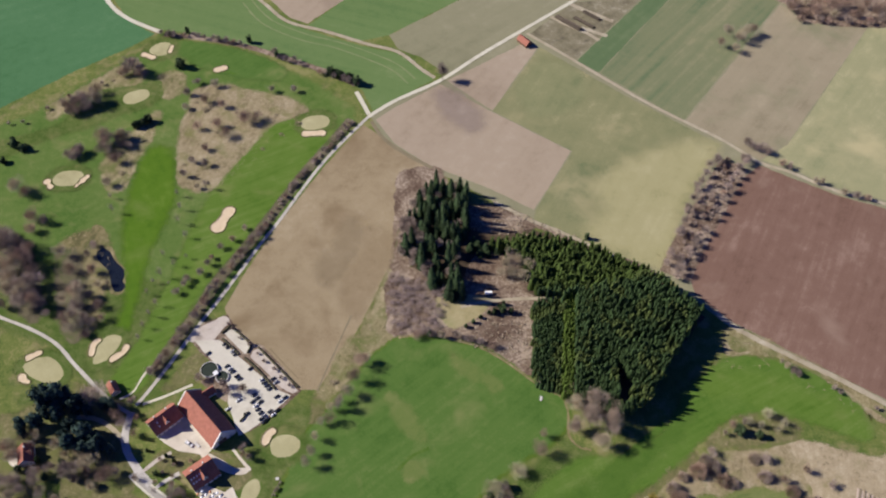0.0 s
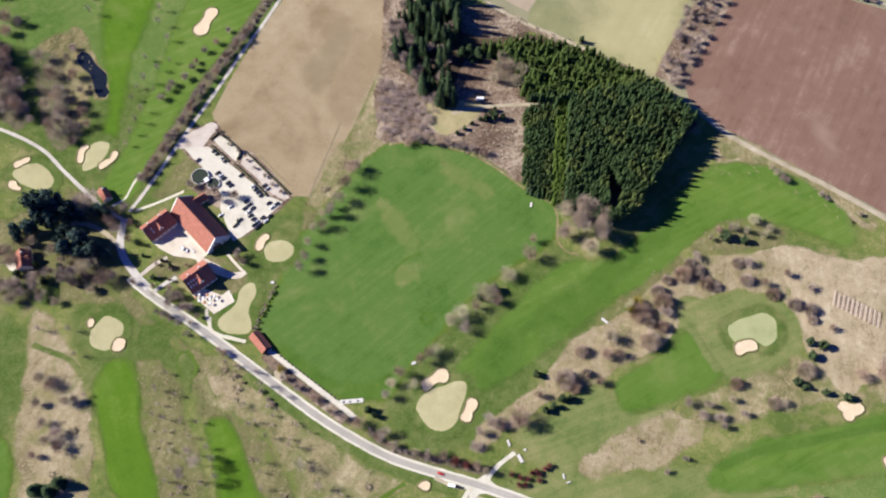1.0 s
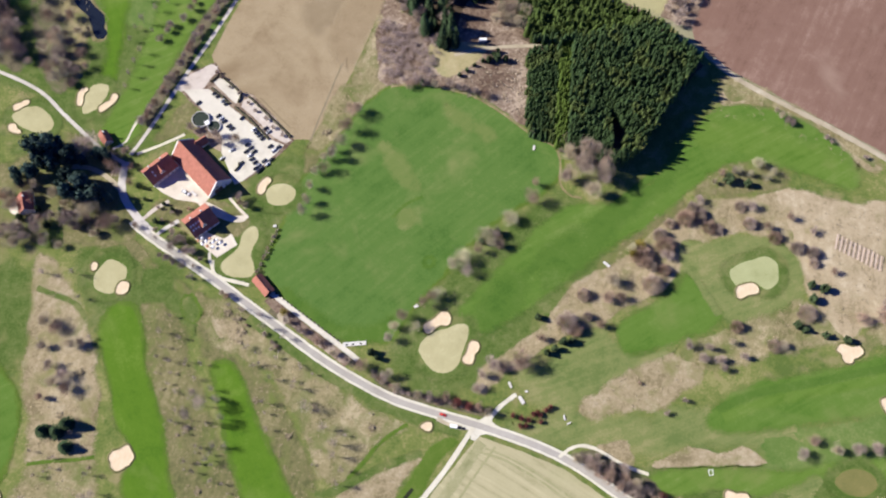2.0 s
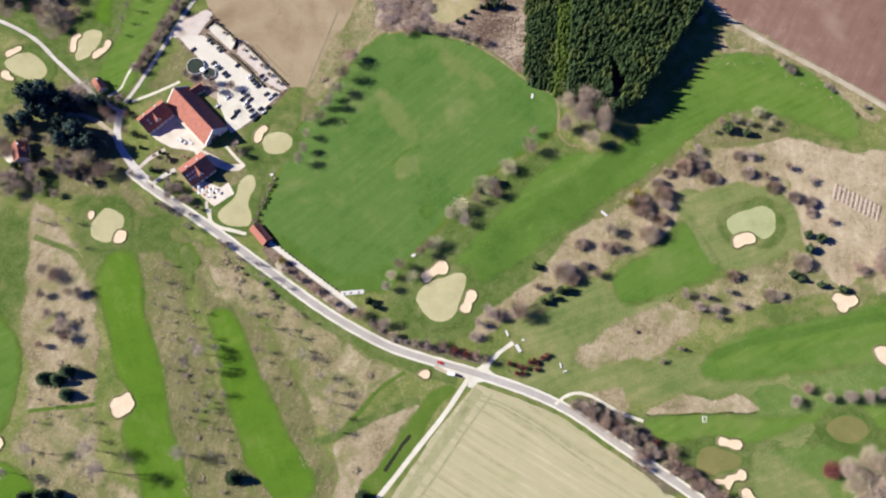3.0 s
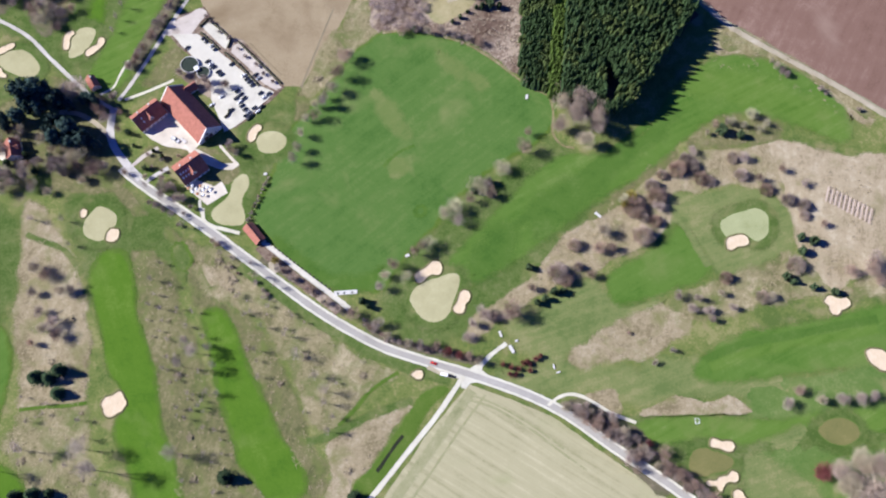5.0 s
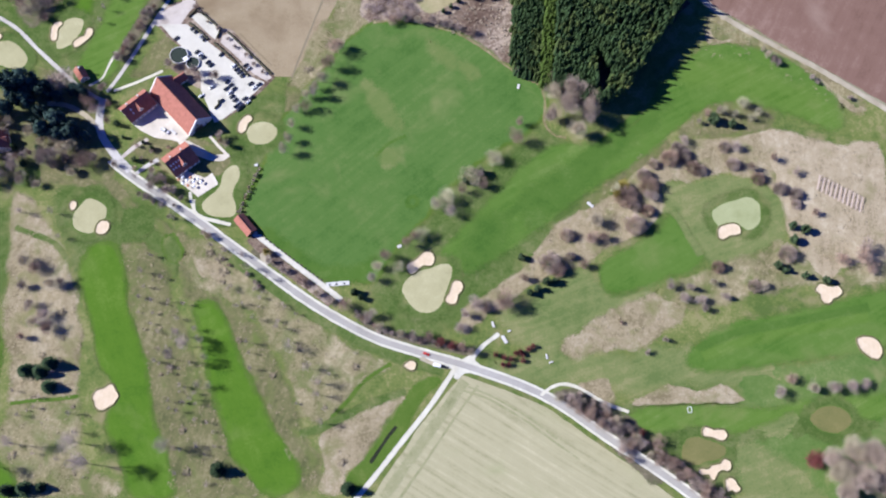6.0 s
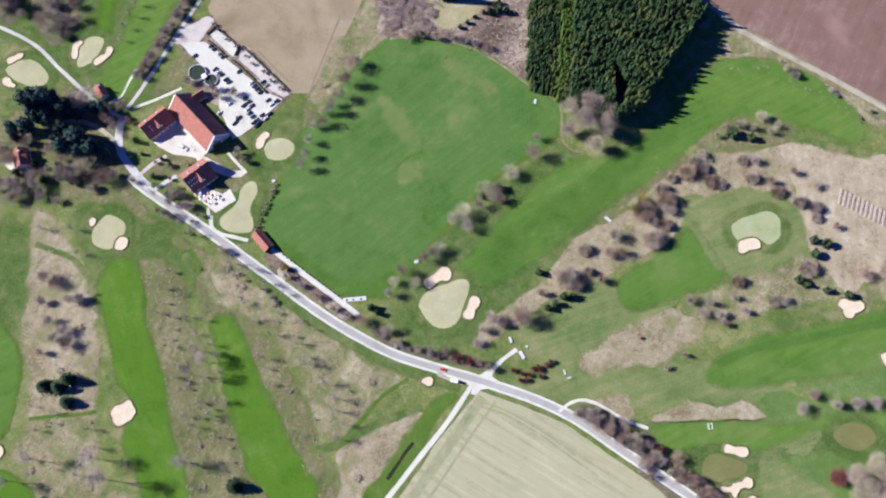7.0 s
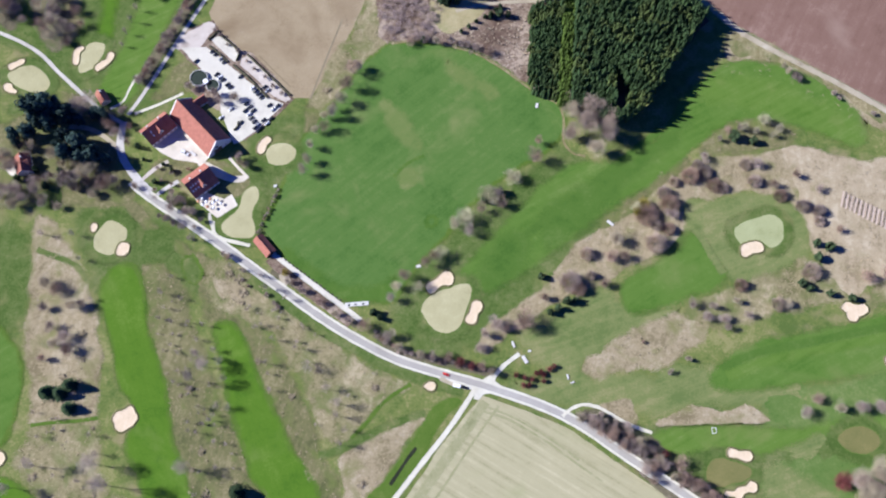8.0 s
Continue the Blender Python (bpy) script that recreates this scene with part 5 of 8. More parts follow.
bunker([(-285.0, 351.8), (-285.7, 360.2), (-283.7, 365.1), (-279.9, 366.7), (-277.9, 364.7), (-280.9, 360.2), (-280.5, 353.8), (-281.8, 350.4)])
bunker([(-267.4, 346.6), (-267.3, 349.6), (-263.8, 353.0), (-259.8, 355.6), (-259.0, 360.0), (-256.5, 361.5), (-254.1, 359.6), (-254.9, 355.1), (-258.3, 350.7), (-263.0, 346.2), (-265.9, 345.2)])
bunker([(-334.0, 347.3), (-334.1, 350.7), (-329.2, 353.2), (-326.0, 355.2), (-323.0, 355.2), (-322.9, 351.8), (-327.3, 348.8), (-331.6, 345.8)])
bunker([(-335.5, 331.2), (-333.8, 334.6), (-329.8, 333.7), (-328.0, 330.4), (-325.1, 328.5), (-325.2, 326.1), (-329.1, 326.5), (-333.2, 327.9)])
bunker([(-13.3, 102.2), (-12.2, 103.8), (-9.9, 105.4), (-6.3, 105.4), (-5.1, 103.0), (-6.3, 99.9), (-9.8, 99.5), (-11.8, 101.0)])
# bunkers further out
for round_spots in (
    [(-297.9, 53.8, 5.4)],
    [(-202.0, 480.3, 7.1), (-195.1, 497.4, 6.1), (-198.5, 489, 4)],
    [(-136.2, 592.3, 4.4), (-121.3, 593.1, 4.4), (-128.8, 592.7, 3.6)],
    [(-234.1, 679.8, 4.1), (-227.6, 682.3, 4.1)],
    [(-312.1, 702.1, 3.5), (-302.6, 697.9, 3.5), (-307.3, 700, 2.8)],
    [(-286.9, 706.5, 2.4), (-286.0, 714.2, 2.4), (-286.4, 710, 2.2)],
    [(-366.0, 531.4, 3.7), (-361.3, 525.4, 3.1)],
    [(-337.7, 527.5, 2.6), (-333.9, 532.9, 3.2), (-330.9, 537.7, 2.6)],
):
    bunker(lobes([(x, y, r * 0.92) for x, y, r in round_spots], 22))

# pond, its bank and the green land round it
patch("turf", [(-426, 519), (-446, 582), (-402, 619), (-363, 658), (-321, 700), (-272, 719), (-217, 704), (-156, 675), (-108, 639), (-90, 616), (-108, 569), (-139, 507), (-167, 457), (-189, 410), (-211, 372), (-231, 336), (-264, 346), (-311, 388), (-346, 433), (-380, 468)], G_FRESH, 0.026, 10, 2, True, label="green course turf beyond the lane", category="grass")
patch("fairway", [(-268, 363), (-268, 401), (-274, 437), (-284, 475), (-287, 512), (-287, 550), (-279, 573), (-262, 573), (-253, 546), (-247, 514), (-249, 492), (-255, 466), (-257, 437), (-258, 410), (-259, 363)], G_FAIR, 0.114, 13, 1.6, True, label="bright green mown fairway by the pond", category="grass")
patch("fairway", [(-237, 691), (-213, 697), (-187, 691), (-177, 678), (-187, 668), (-209, 670), (-228, 674)], G_FAIR, 0.1144, 7, 1.2, True, label="bright green mown end of a fairway", category="grass")
patch("turf", [(-360, 646), (-334, 658), (-306, 658), (-285, 667), (-276, 647), (-294, 627), (-319, 615), (-343, 600), (-377, 585), (-404, 567), (-426, 553), (-433, 574), (-395, 593), (-372, 608)], G_TURF, 0.064, 8, 1, True, label="mown strip of fairway turf", category="grass")
patch("rough", [(-337, 683), (-320, 695), (-304, 675), (-312, 658), (-338, 650), (-358, 638), (-377, 615), (-387, 611), (-391, 627), (-371, 646)], G_MIXED, 0.0672, 8, 1.5, True, label="patch of dry tan winter grass", category="grass")
patch("rough", [(-289, 616), (-279, 619), (-281, 590), (-287, 564), (-290, 540), (-296, 523), (-309, 523), (-320, 547), (-317, 568), (-306, 589)], G_MIXED, 0.0676, 8, 1.5, True, label="patch of dry tan winter grass", category="grass")
patch("rough", [(-252, 651), (-222, 659), (-198, 651), (-164, 643), (-137, 620), (-147, 590), (-167, 576), (-190, 547), (-202, 527), (-227, 520), (-247, 533), (-255, 568), (-257, 604), (-253, 627)], G_FAWN, 0.068, 8, 1.5, True, label="patch of dry tan winter grass", category="grass")
patch("rough", [(-292, 671), (-276, 679), (-263, 667), (-262, 647), (-280, 639), (-287, 659)], G_MIXED, 0.0684, 6, 1, True, label="patch of dry tan winter grass", category="grass")
patch("woodland_floor", [(-336, 450), (-323, 456), (-308, 433), (-298, 404), (-294, 377), (-296, 364), (-306, 366), (-318, 388), (-329, 421)], G_LITTER, 0.085, 6, 1.5, True, label="brown leaf litter beneath thin trees", category="ground")
patch("woodland_floor", [(-392, 474), (-371, 468), (-356, 450), (-343, 421), (-333, 393), (-336, 380), (-354, 393), (-376, 421), (-398, 444)], G_LITTER, 0.0854, 6, 1.5, True, label="brown leaf litter under a bare grove", category="ground")
patch("pond_bank", [(-310, 456), (-312, 481), (-302, 479), (-296, 466), (-286, 451), (-280, 440), (-274, 436), (-269, 417), (-271, 410), (-280, 410), (-286, 421), (-291, 432), (-300, 439), (-306, 447)], G_DRY, 0.1100, 3.0, 0.8, True, label="pale trodden bank of the pond", category="bank")
patch("water", [(-301.9, 452.9), (-298.0, 457.1), (-291.2, 452.9), (-285.4, 444.6), (-279.8, 438.7), (-275.1, 434.6), (-273.0, 427.1), (-273.4, 422.5), (-269.8, 416.8), (-272.4, 411.7), (-277.6, 411.7), (-282.0, 418.5), (-284.9, 427.0), (-289.4, 434.6), (-296.2, 441.0), (-300.5, 446.9)], M_WATER, 0.17, 0.2, 0.2, True, label="still dark pond on the golf course", category="pond")


# ---- buildings ----
def house(name, m, long, wide, eave, ridge, label, category="house", over=0.5, hip=0.0, windows=5, rows=1, chimneys=1, dormers=0, skylights=0, wall=None, dormer_side=1, barge=False, sky_span=1.0, barn_door=False):
    """A gabled building: its ridge runs along local x; slopes fall to +y and -y. hip: how far the gable tops lean in."""
    wall = wall or M_WALL
    root = base(name, m, label, category)
    L, W = long / 2, wide / 2
    rise = ridge - eave
    th = 0.3
    for sx, nm in ((-1, "gable_wall"), (1, "gable_wall")):
        bm = bmesh.new()
        pts = [(-W, 0), (W, 0), (W, eave)] + ([(W * 0.4, eave + rise * 0.6), (-W * 0.4, eave + rise * 0.6)] if hip else [(0, ridge - 0.15)]) + [(-W, eave)]
        a = [bm.verts.new((sx * L, y, z)) for y, z in pts]
        b = [bm.verts.new((sx * (L - th), y, z)) for y, z in pts]
        bm.faces.new(a)
        bm.faces.new(b[::-1])
        for i in range(len(pts)):
            bm.faces.new((a[i], a[(i + 1) % len(pts)], b[(i + 1) % len(pts)], b[i]))
        bmesh.ops.recalc_face_normals(bm, faces=bm.faces)
        part(nm, bm, wall, root)
    for sy in (-1, 1):
        part("side_wall", box(bmesh.new(), -L + th, L - th, min(sy * W, sy * (W - th)), max(sy * W, sy * (W - th)), 0, eave), wall, root)
        drop = over * rise / W
        bm = bmesh.new()
        if hip:
            pts = [(-L - over, sy * (W + over), eave - drop), (L + over, sy * (W + over), eave - drop), (L + over * 0.6, sy * W * 0.4, eave + rise * 0.6), (L - hip, 0, ridge), (-L + hip, 0, ridge), (-L - over * 0.6, sy * W * 0.4, eave + rise * 0.6)]
        else:
            pts = [(-L - over, sy * (W + over), eave - drop), (L + over, sy * (W + over), eave - drop), (L + over, 0, ridge), (-L - over, 0, ridge)]
        slab(bm, [(x, y, z + 0.18) for x, y, z in pts], 0.22)
        slope = part("roof_slope", bm, M_TILE, root, "weathered orange clay tiles")
        for sx in (-1, 1) if barge else ():
            bm = bmesh.new()
            x0, x1 = sorted((sx * (L + over - 0.75), sx * (L + over + 0.12)))
            slab(bm, [(x0, sy * (W + over), eave - drop + 0.30), (x1, sy * (W + over), eave - drop + 0.30), (x1, 0, ridge + 0.30), (x0, 0, ridge + 0.30)], 0.4)
            part("barge_board", bm, M_WALL, root, "white painted verge board")
        for i in range(skylights if sy == -dormer_side * -1 else 0):
            u = -L + (i // 2 + 0.8) * long * sky_span / (skylights / 2 + 1)
            f = 0.35 if i % 2 else 0.62
            y = sy * W * f
            z = ridge - rise * f + 0.26
            bm = bmesh.new()
            g = rise / W * 0.55
            slab(bm, [(u - 0.5, y + sy * 0.6, z - g * 0.6 * 1.0), (u + 0.5, y + sy * 0.6, z - g * 0.6), (u + 0.5, y - sy * 0.6, z + g * 0.6 + 0.3), (u - 0.5, y - sy * 0.6, z + g * 0.6 + 0.3)], 0.15)
            part("skylight", bm, M_TIN, slope, "pale skylight frame")
        for r in range(rows):
            for i in range(windows):
                x = -L + (i + 0.5) * long / windows
                z = 1.0 + 2.9 * r
                if z + 1.4 > eave:
                    continue
                w = part("window", box(bmesh.new(), x - 0.6, x + 0.6, min(sy * (W - 0.1), sy * (W + 0.04)), max(sy * (W - 0.1), sy * (W + 0.04)), z, z + 1.4), M_GLASS, root, "dark window pane")
                part("sill", box(bmesh.new(), x - 0.7, x + 0.7, min(sy * W, sy * (W + 0.16)), max(sy * W, sy * (W + 0.16)), z - 0.12, z), M_CONCRETE, w)
    part("ridge_cap", box(bmesh.new(), -L - over + hip, L + over - hip, -0.25, 0.25, ridge + 0.05, ridge + 0.32, 0.08), M_TILE, root)
    if hip:
        for sx in (-1, 1):
            bm = bmesh.new()
            slab(bm, [(sx * (L + over * 0.6), -W * 0.4, eave + rise * 0.6 + 0.2), (sx * (L + over * 0.6), W * 0.4, eave + rise * 0.6 + 0.2), (sx * (L - hip), 0, ridge + 0.22)], 0.2)
            part("roof_hip", bm, M_TILE, root, "small tiled hip at the gable top")
    for sx in (-1, 1):
        for k in range(3):
            y = (k - 1) * wide / 4
            w = part("window", box(bmesh.new(), min(sx * (L - 0.1), sx * (L + 0.04)), max(sx * (L - 0.1), sx * (L + 0.04)), y - 0.55, y + 0.55, 1.2, 2.6), M_GLASS, root, "dark window pane")
    if barn_door:
        for side in (-1, 1):
            door = part("barn_door", box(bmesh.new(), L, L + 0.12, min(side * 0.05, side * 3.4) - 1.5, max(side * 0.05, side * 3.4) - 1.5, 0, 5.2, 0.03), M_TIMBER, root, "tall brown timber barn door")
            part("rail", box(bmesh.new(), L + 0.12, L + 0.2, min(side * 0.2, side * 3.2) - 1.5, max(side * 0.2, side * 3.2) - 1.5, 2.4, 2.7, 0.02), M_TIMBER, door)
        part("hoist_door", box(bmesh.new(), L, L + 0.1, -2.6, -0.4, 6.4, 8.6, 0.03), M_TIMBER, root, "small brown hay loft door")
    for i in range(chimneys):
        x = -L * 0.5 + i * L * 0.9
        c = part("chimney", box(bmesh.new(), x - 0.45, x + 0.45, 0.5, 1.5, ridge - 2.0, ridge + 1.3), M_STONE, root, "squat masonry chimney")
        part("cap", box(bmesh.new(), x - 0.6, x + 0.6, 0.35, 1.65, ridge + 1.3, ridge + 1.5), M_CONCRETE, c)
    for i in range(dormers):
        x = -L + (i + 1) * long / (dormers + 1)
        d = 3.6
        y0, y1 = dormer_side * W * 0.05, dormer_side * W * 0.85
        zr, ze = ridge - 0.4, ridge - rise * 0.55
        front = bmesh.new()
        pts = [(x - d / 2, ze - 1.6), (x + d / 2, ze - 1.6), (x + d / 2, ze), (x, zr - 0.3), (x - d / 2, ze)]
        a = [front.verts.new((px, y1, pz)) for px, pz in pts]
        b = [front.verts.new((px, y1 - dormer_side * 0.4, pz)) for px, pz in pts]
        front.faces.new(a)
        front.faces.new(b[::-1])
        for q in range(5):
            front.faces.new((a[q], a[(q + 1) % 5], b[(q + 1) % 5], b[q]))
        bmesh.ops.recalc_face_normals(front, faces=front.faces)
        dm = part("dormer", front, wall, root, "gabled dormer with white front")
        for s in (-1, 1):
            bm = bmesh.new()
            slab(bm, [(x + s * (d / 2 + 0.4), y1 + dormer_side * 0.4, ze - 0.3), (x, y1 + dormer_side * 0.4, zr), (x, y0, zr), (x + s * (d / 2 + 0.4), y0 + dormer_side * (zr - ze) * W / rise, ze - 0.3)], 0.2)
            part("dormer_roof", bm, M_TILE, dm)
        part("dormer_window", box(bmesh.new(), x - 0.7, x + 0.7, min(y1, y1 + dormer_side * 0.05), max(y1, y1 + dormer_side * 0.05), ze - 1.0, ze + 0.3), M_GLASS, dm)
    return root


AXIS = math.degrees(math.atan2(-38.5, 34.7))
house("barn", pose(-181.5, 296.0, 0, 0, 0, -46.7), 46.0, 20.6, 4.0, 15.4, "big barn with a steep orange tiled roof and white verges", "barn", windows=10, chimneys=0, dormers=0, barge=True, barn_door=True)
house("farmhouse", pose(-212.8, 294.6, 0, 0, 0, 43.3), 22.8, 15.2, 4.8, 13.4, "white farmhouse with steep tiled roof joining the barn", "house", windows=6, rows=1, chimneys=2, dormers=1, skylights=2, dormer_side=-1, sky_span=0.6)
house("clubhouse", pose(-178.0, 252.8, 0, 0, 0, 40.0), 20.6, 18.0, 4.2, 13.2, "white clubhouse with skylights in its tiled roof", "house", windows=5, rows=1, chimneys=2, dormers=1, skylights=8, dormer_side=-1, sky_span=0.55)
house("range_hut", pose(-128.0, 203.0, 0, 0, 0, -49.5), 15.4, 7.8, 3.0, 6.4, "low tiled hut at the driving range", "hut", windows=4, chimneys=0, wall=M_TIMBER)
house("cottage", pose(-257.5, 321.0, 0, 0, 0, AXIS - 8), 10.0, 7.0, 3.8, 7.4, "small white cottage with a tiled roof", "house", windows=3, chimneys=1)
house("villa", pose(-309.0, 265.5, 0, 0, 0, AXIS - 25), 13.5, 11.0, 5.0, 10.0, "white villa with a steep tiled roof among trees", "house", windows=3, chimneys=1, dormers=1)
house("field_shed", pose(76.5, 721.0, 0, 0, 0, AXIS - 2), 14.0, 8.0, 3.4, 6.6, "lone field shed with a bright tiled roof", "shed", windows=0, chimneys=0, wall=M_TIMBER)
house("annexe", pose(-183.5, 318.0, 0, 0, 0, AXIS + 84), 9.0, 6.0, 3.6, 7.4, "tiled cross wing behind the barn", "annexe", windows=2, chimneys=0)


def tank(x, y, r, h, lid):
    root = base("slurry_tank", Matrix.Translation((x, y, 0)), "round concrete slurry tank with dark contents", "tank", "round tanks")
    ring = [(math.cos(i * math.tau / 40), math.sin(i * math.tau / 40)) for i in range(40)]
    bm = bmesh.new()
    rows = [[bm.verts.new((cx * q, cy * q, z)) for cx, cy in ring] for q, z in ((r, 0), (r, h), (r - 0.45, h), (r - 0.45, 0.2))]
    for a, b in zip(rows, rows[1:]):
        for i in range(40):
            bm.faces.new((a[i], a[(i + 1) % 40], b[(i + 1) % 40], b[i]))
    part("shell", bm, M_CONCRETE, root, "pale concrete rim")
    bm = bmesh.new()
    prism(bm, [(cx * (r - 0.5), cy * (r - 0.5)) for cx, cy in ring], 0.2, h - 0.5)
    part("cover", bm, M_SLUDGE, root, lid)


tank(-186.6, 338.4, 6.9, 2.2, "dark still slurry")
tank(-175.8, 332.6, 5.2, 1.4, "green-black cover")
root = base("pump_house", pose(-181.0, 335.0, 0, 0, 0, AXIS), "small white flat-roofed pump house", "shed")
part("wall", box(bmesh.new(), -1.6, 1.6, -1.6, 1.6, 0, 2.6, 0.05), M_WALL, root)
part("roof", box(bmesh.new(), -1.8, 1.8, -1.8, 1.8, 2.6, 2.8, 0.04), M_TIN, root)


# ---- cars ----
def car(colour, m, name="parked_car", label=""):
    root = base(name, m, label, "car", "parked cars" if name == "parked_car" else "")
    bm = bmesh.new()
    side = [(-2.15, 0.35), (2.15, 0.35), (2.2, 0.7), (1.25, 0.92), (-1.9, 0.98), (-2.2, 0.75)]
    a = [bm.verts.new((x, -0.88, z)) for x, z in side]
    b = [bm.verts.new((x, 0.88, z)) for x, z in side]
    n = len(side)
    bm.faces.new(a)
    bm.faces.new(b[::-1])
    for i in range(n):
        bm.faces.new((a[i], b[i], b[(i + 1) % n], a[(i + 1) % n]))
    bmesh.ops.recalc_face_normals(bm, faces=bm.faces)
    bmesh.ops.bevel(bm, geom=bm.edges[:], offset=0.07, segments=1, affect="EDGES")
    part("body", bm, M_PAINT[colour], root)
    bm = bmesh.new()
    lo = [bm.verts.new(p) for p in ((-1.85, -0.8, 0.95), (1.15, -0.8, 0.9), (1.15, 0.8, 0.9), (-1.85, 0.8, 0.95))]
    hi = [bm.verts.new(p) for p in ((-1.45, -0.66, 1.4), (0.4, -0.66, 1.42), (0.4, 0.66, 1.42), (-1.45, 0.66, 1.4))]
    for i in range(4):
        bm.faces.new((lo[i], lo[(i + 1) % 4], hi[(i + 1) % 4], hi[i]))
    bm.faces.new(hi)
    part("glazing", bm, M_GLASS, root, "dark glazed cabin")
    part("roof", box(bmesh.new(), -1.42, 0.36, -0.64, 0.64, 1.41, 1.46, 0.02), M_PAINT[colour], root)
    for x in (-1.35, 1.35):
        for y in (-0.8, 0.8):
            bm = bmesh.new()
            bmesh.ops.create_cone(bm, cap_ends=True, segments=14, radius1=0.33, radius2=0.33, depth=0.22, matrix=pose(x, y, 0.33, 90))
            part("wheel", bm, M_TYRE, root)
    return root


SPOTS = [(-190.0, 353.5), (-178.4, 362.0), (-175.5, 359.5), (-171.1, 355.5), (-168.5, 352.8), (-173.5, 341.9), (-171, 339.7), (-168.5, 337.3), (-164.6, 333.4), (-162.2, 331), (-155.0, 340.1),
         (-145, 330.4), (-142.5, 327.7), (-140.2, 325.2), (-137.8, 322.6), (-133.5, 328.3), (-136, 331.2), (-131.4, 315.8), (-128.4, 312.4), (-125.2, 315.2), (-149, 317.3), (-146.2, 314.4),
         (-149.4, 311.4), (-146.4, 308.2), (-143.3, 311.4), (-144.6, 305), (-142, 302.2), (-139.4, 299.6), (-136.8, 297), (-135.2, 303.4), (-132.4, 300.6), (-129.8, 304.4), (-141, 297.2), (-138.6, 294.6), (-152.3, 301.3), (-160.5, 312.6), (-167.4, 305.4)]
COLOURS = ["dark", "dark", "dark", "silver", "dark", "dark", "white", "dark", "dark", "dark", "dark", "white"]
kinds = {}
rng = random.Random(5)
for i, (x, y) in enumerate(SPOTS):
    c = COLOURS[i % 12] if i < 36 else "white"
    m = pose(x, y, 0.155, 0, 0, AXIS + 90 + rng.uniform(-3, 3) + 180 * (i % 2))
    if c in kinds:
        copy_thing(kinds[c], m)
    else:
        kinds[c] = car(c, m, label={"dark": "dark car parked on pale gravel", "white": "white car parked on pale gravel", "silver": "silver car parked on pale gravel"}[c])
car("red", pose(2.0, 110.6, 0.17, 0, 0, -17), "red_car", "red car on the asphalt country road")
van = copy_thing(kinds["white"], pose(-192, 276.5, 0.16, 0, 0, AXIS + 15) @ Matrix.Diagonal((1.6, 1.5, 1.5, 1)))
tagged(van, "white van parked in the courtyard", "van")
van.name = "white_van"


# ---- small things of the golf course ----
def mat_row(x0, y0, x1, y1, n):
    """Dark rubber hitting mats in shallow frames along the front of the bays."""
    a, b = Vector((x0, y0)), Vector((x1, y1))
    ang = math.degrees(math.atan2(b.y - a.y, b.x - a.x))
    first = None
    for i in range(n):
        q = a.lerp(b, (i + 0.5) / n)
        m = pose(q.x, q.y, 0.165, 0, 0, ang)
        if first:
            copy_thing(first, m)
            continue
        first = base("range_mat", m, "dark rubber hitting mat on the range line", "mat", "hitting mats")
        part("frame", box(bmesh.new(), -0.85, 0.85, -0.75, 0.75, 0, 0.06, 0.02), M_TIMBER, first)
        part("mat", box(bmesh.new(), -0.7, 0.7, -0.6, 0.6, 0.06, 0.12), M_SLUDGE, first)


mat_row(-120.0, 198.7, -71.0, 162.1, 17)
plate = base("tee_platform", pose(-60.7, 160.6, 0.12, 0, 0, 5.1), "long white tee platform with dark mats", "platform")
part("deck", box(bmesh.new(), -8.2, 8.2, -1.5, 1.5, 0, 0.25, 0.04), M_CONCRETE, plate)
for x in (-5.5, -1.0, 4.5):
    part("mat", box(bmesh.new(), x - 0.8, x + 0.8, -0.9, 0.3, 0.25, 0.31), M_SLUDGE, plate)


def bench(x, y, ang, w=3.0, d=1.2, h=0.7, name="marker_board", label="white board on short posts on the turf"):
    root = base(name, pose(x, y, 0, 0, 0, ang), label, "board", "white boards")
    part("board", box(bmesh.new(), -w / 2, w / 2, -d / 2, d / 2, h - 0.15, h, 0.03), M_CONCRETE, root)
    for sx in (-1, 1):
        part("post", box(bmesh.new(), sx * w * 0.4 - 0.06, sx * w * 0.4 + 0.06, -0.06, 0.06, 0, h - 0.15), M_TIMBER, root)


for x, y, a, w, d in ((48.8, 131.6, 110, 4.5, 1.6), (56.5, 121.0, 120, 6, 2.4), (60, 127, 20, 2, 1.4), (71.1, 315.6, 80, 4, 1.8), (-17.5, 188.4, 20, 3.2, 2), (121.3, 221.1, -40, 5.5, 2), (85.7, 109.0, 100, 3.5, 1.2), (88.7, 105.1, 20, 3, 1),
                      (-123.3, 250.0, 10, 2.4, 2.0), (-186, 276, -40, 5.5, 2.0)):
    bench(x, y, a, w, d)
root = base("rail_pen", pose(183.0, 72.6, 0, 0, 0, 4), "open white rail frame on the grass", "frame")
for x0, x1, y0, y1 in ((-1.5, 1.5, -2.0, -1.75), (-1.5, 1.5, 1.75, 2.0), (-1.5, -1.25, -1.75, 1.75), (1.25, 1.5, -1.75, 1.75)):
    part("rail", box(bmesh.new(), x0, x1, y0, y1, 0.0, 0.5, 0.03), M_TIN, root)
root = base("bus_shelter", pose(9.5, 102.6, 0, 0, 0, -12), "small white-roofed shelter beside the road", "shelter")
part("roof", box(bmesh.new(), -2.6, 2.6, -1.2, 1.2, 2.3, 2.5, 0.04), M_TIN, root)
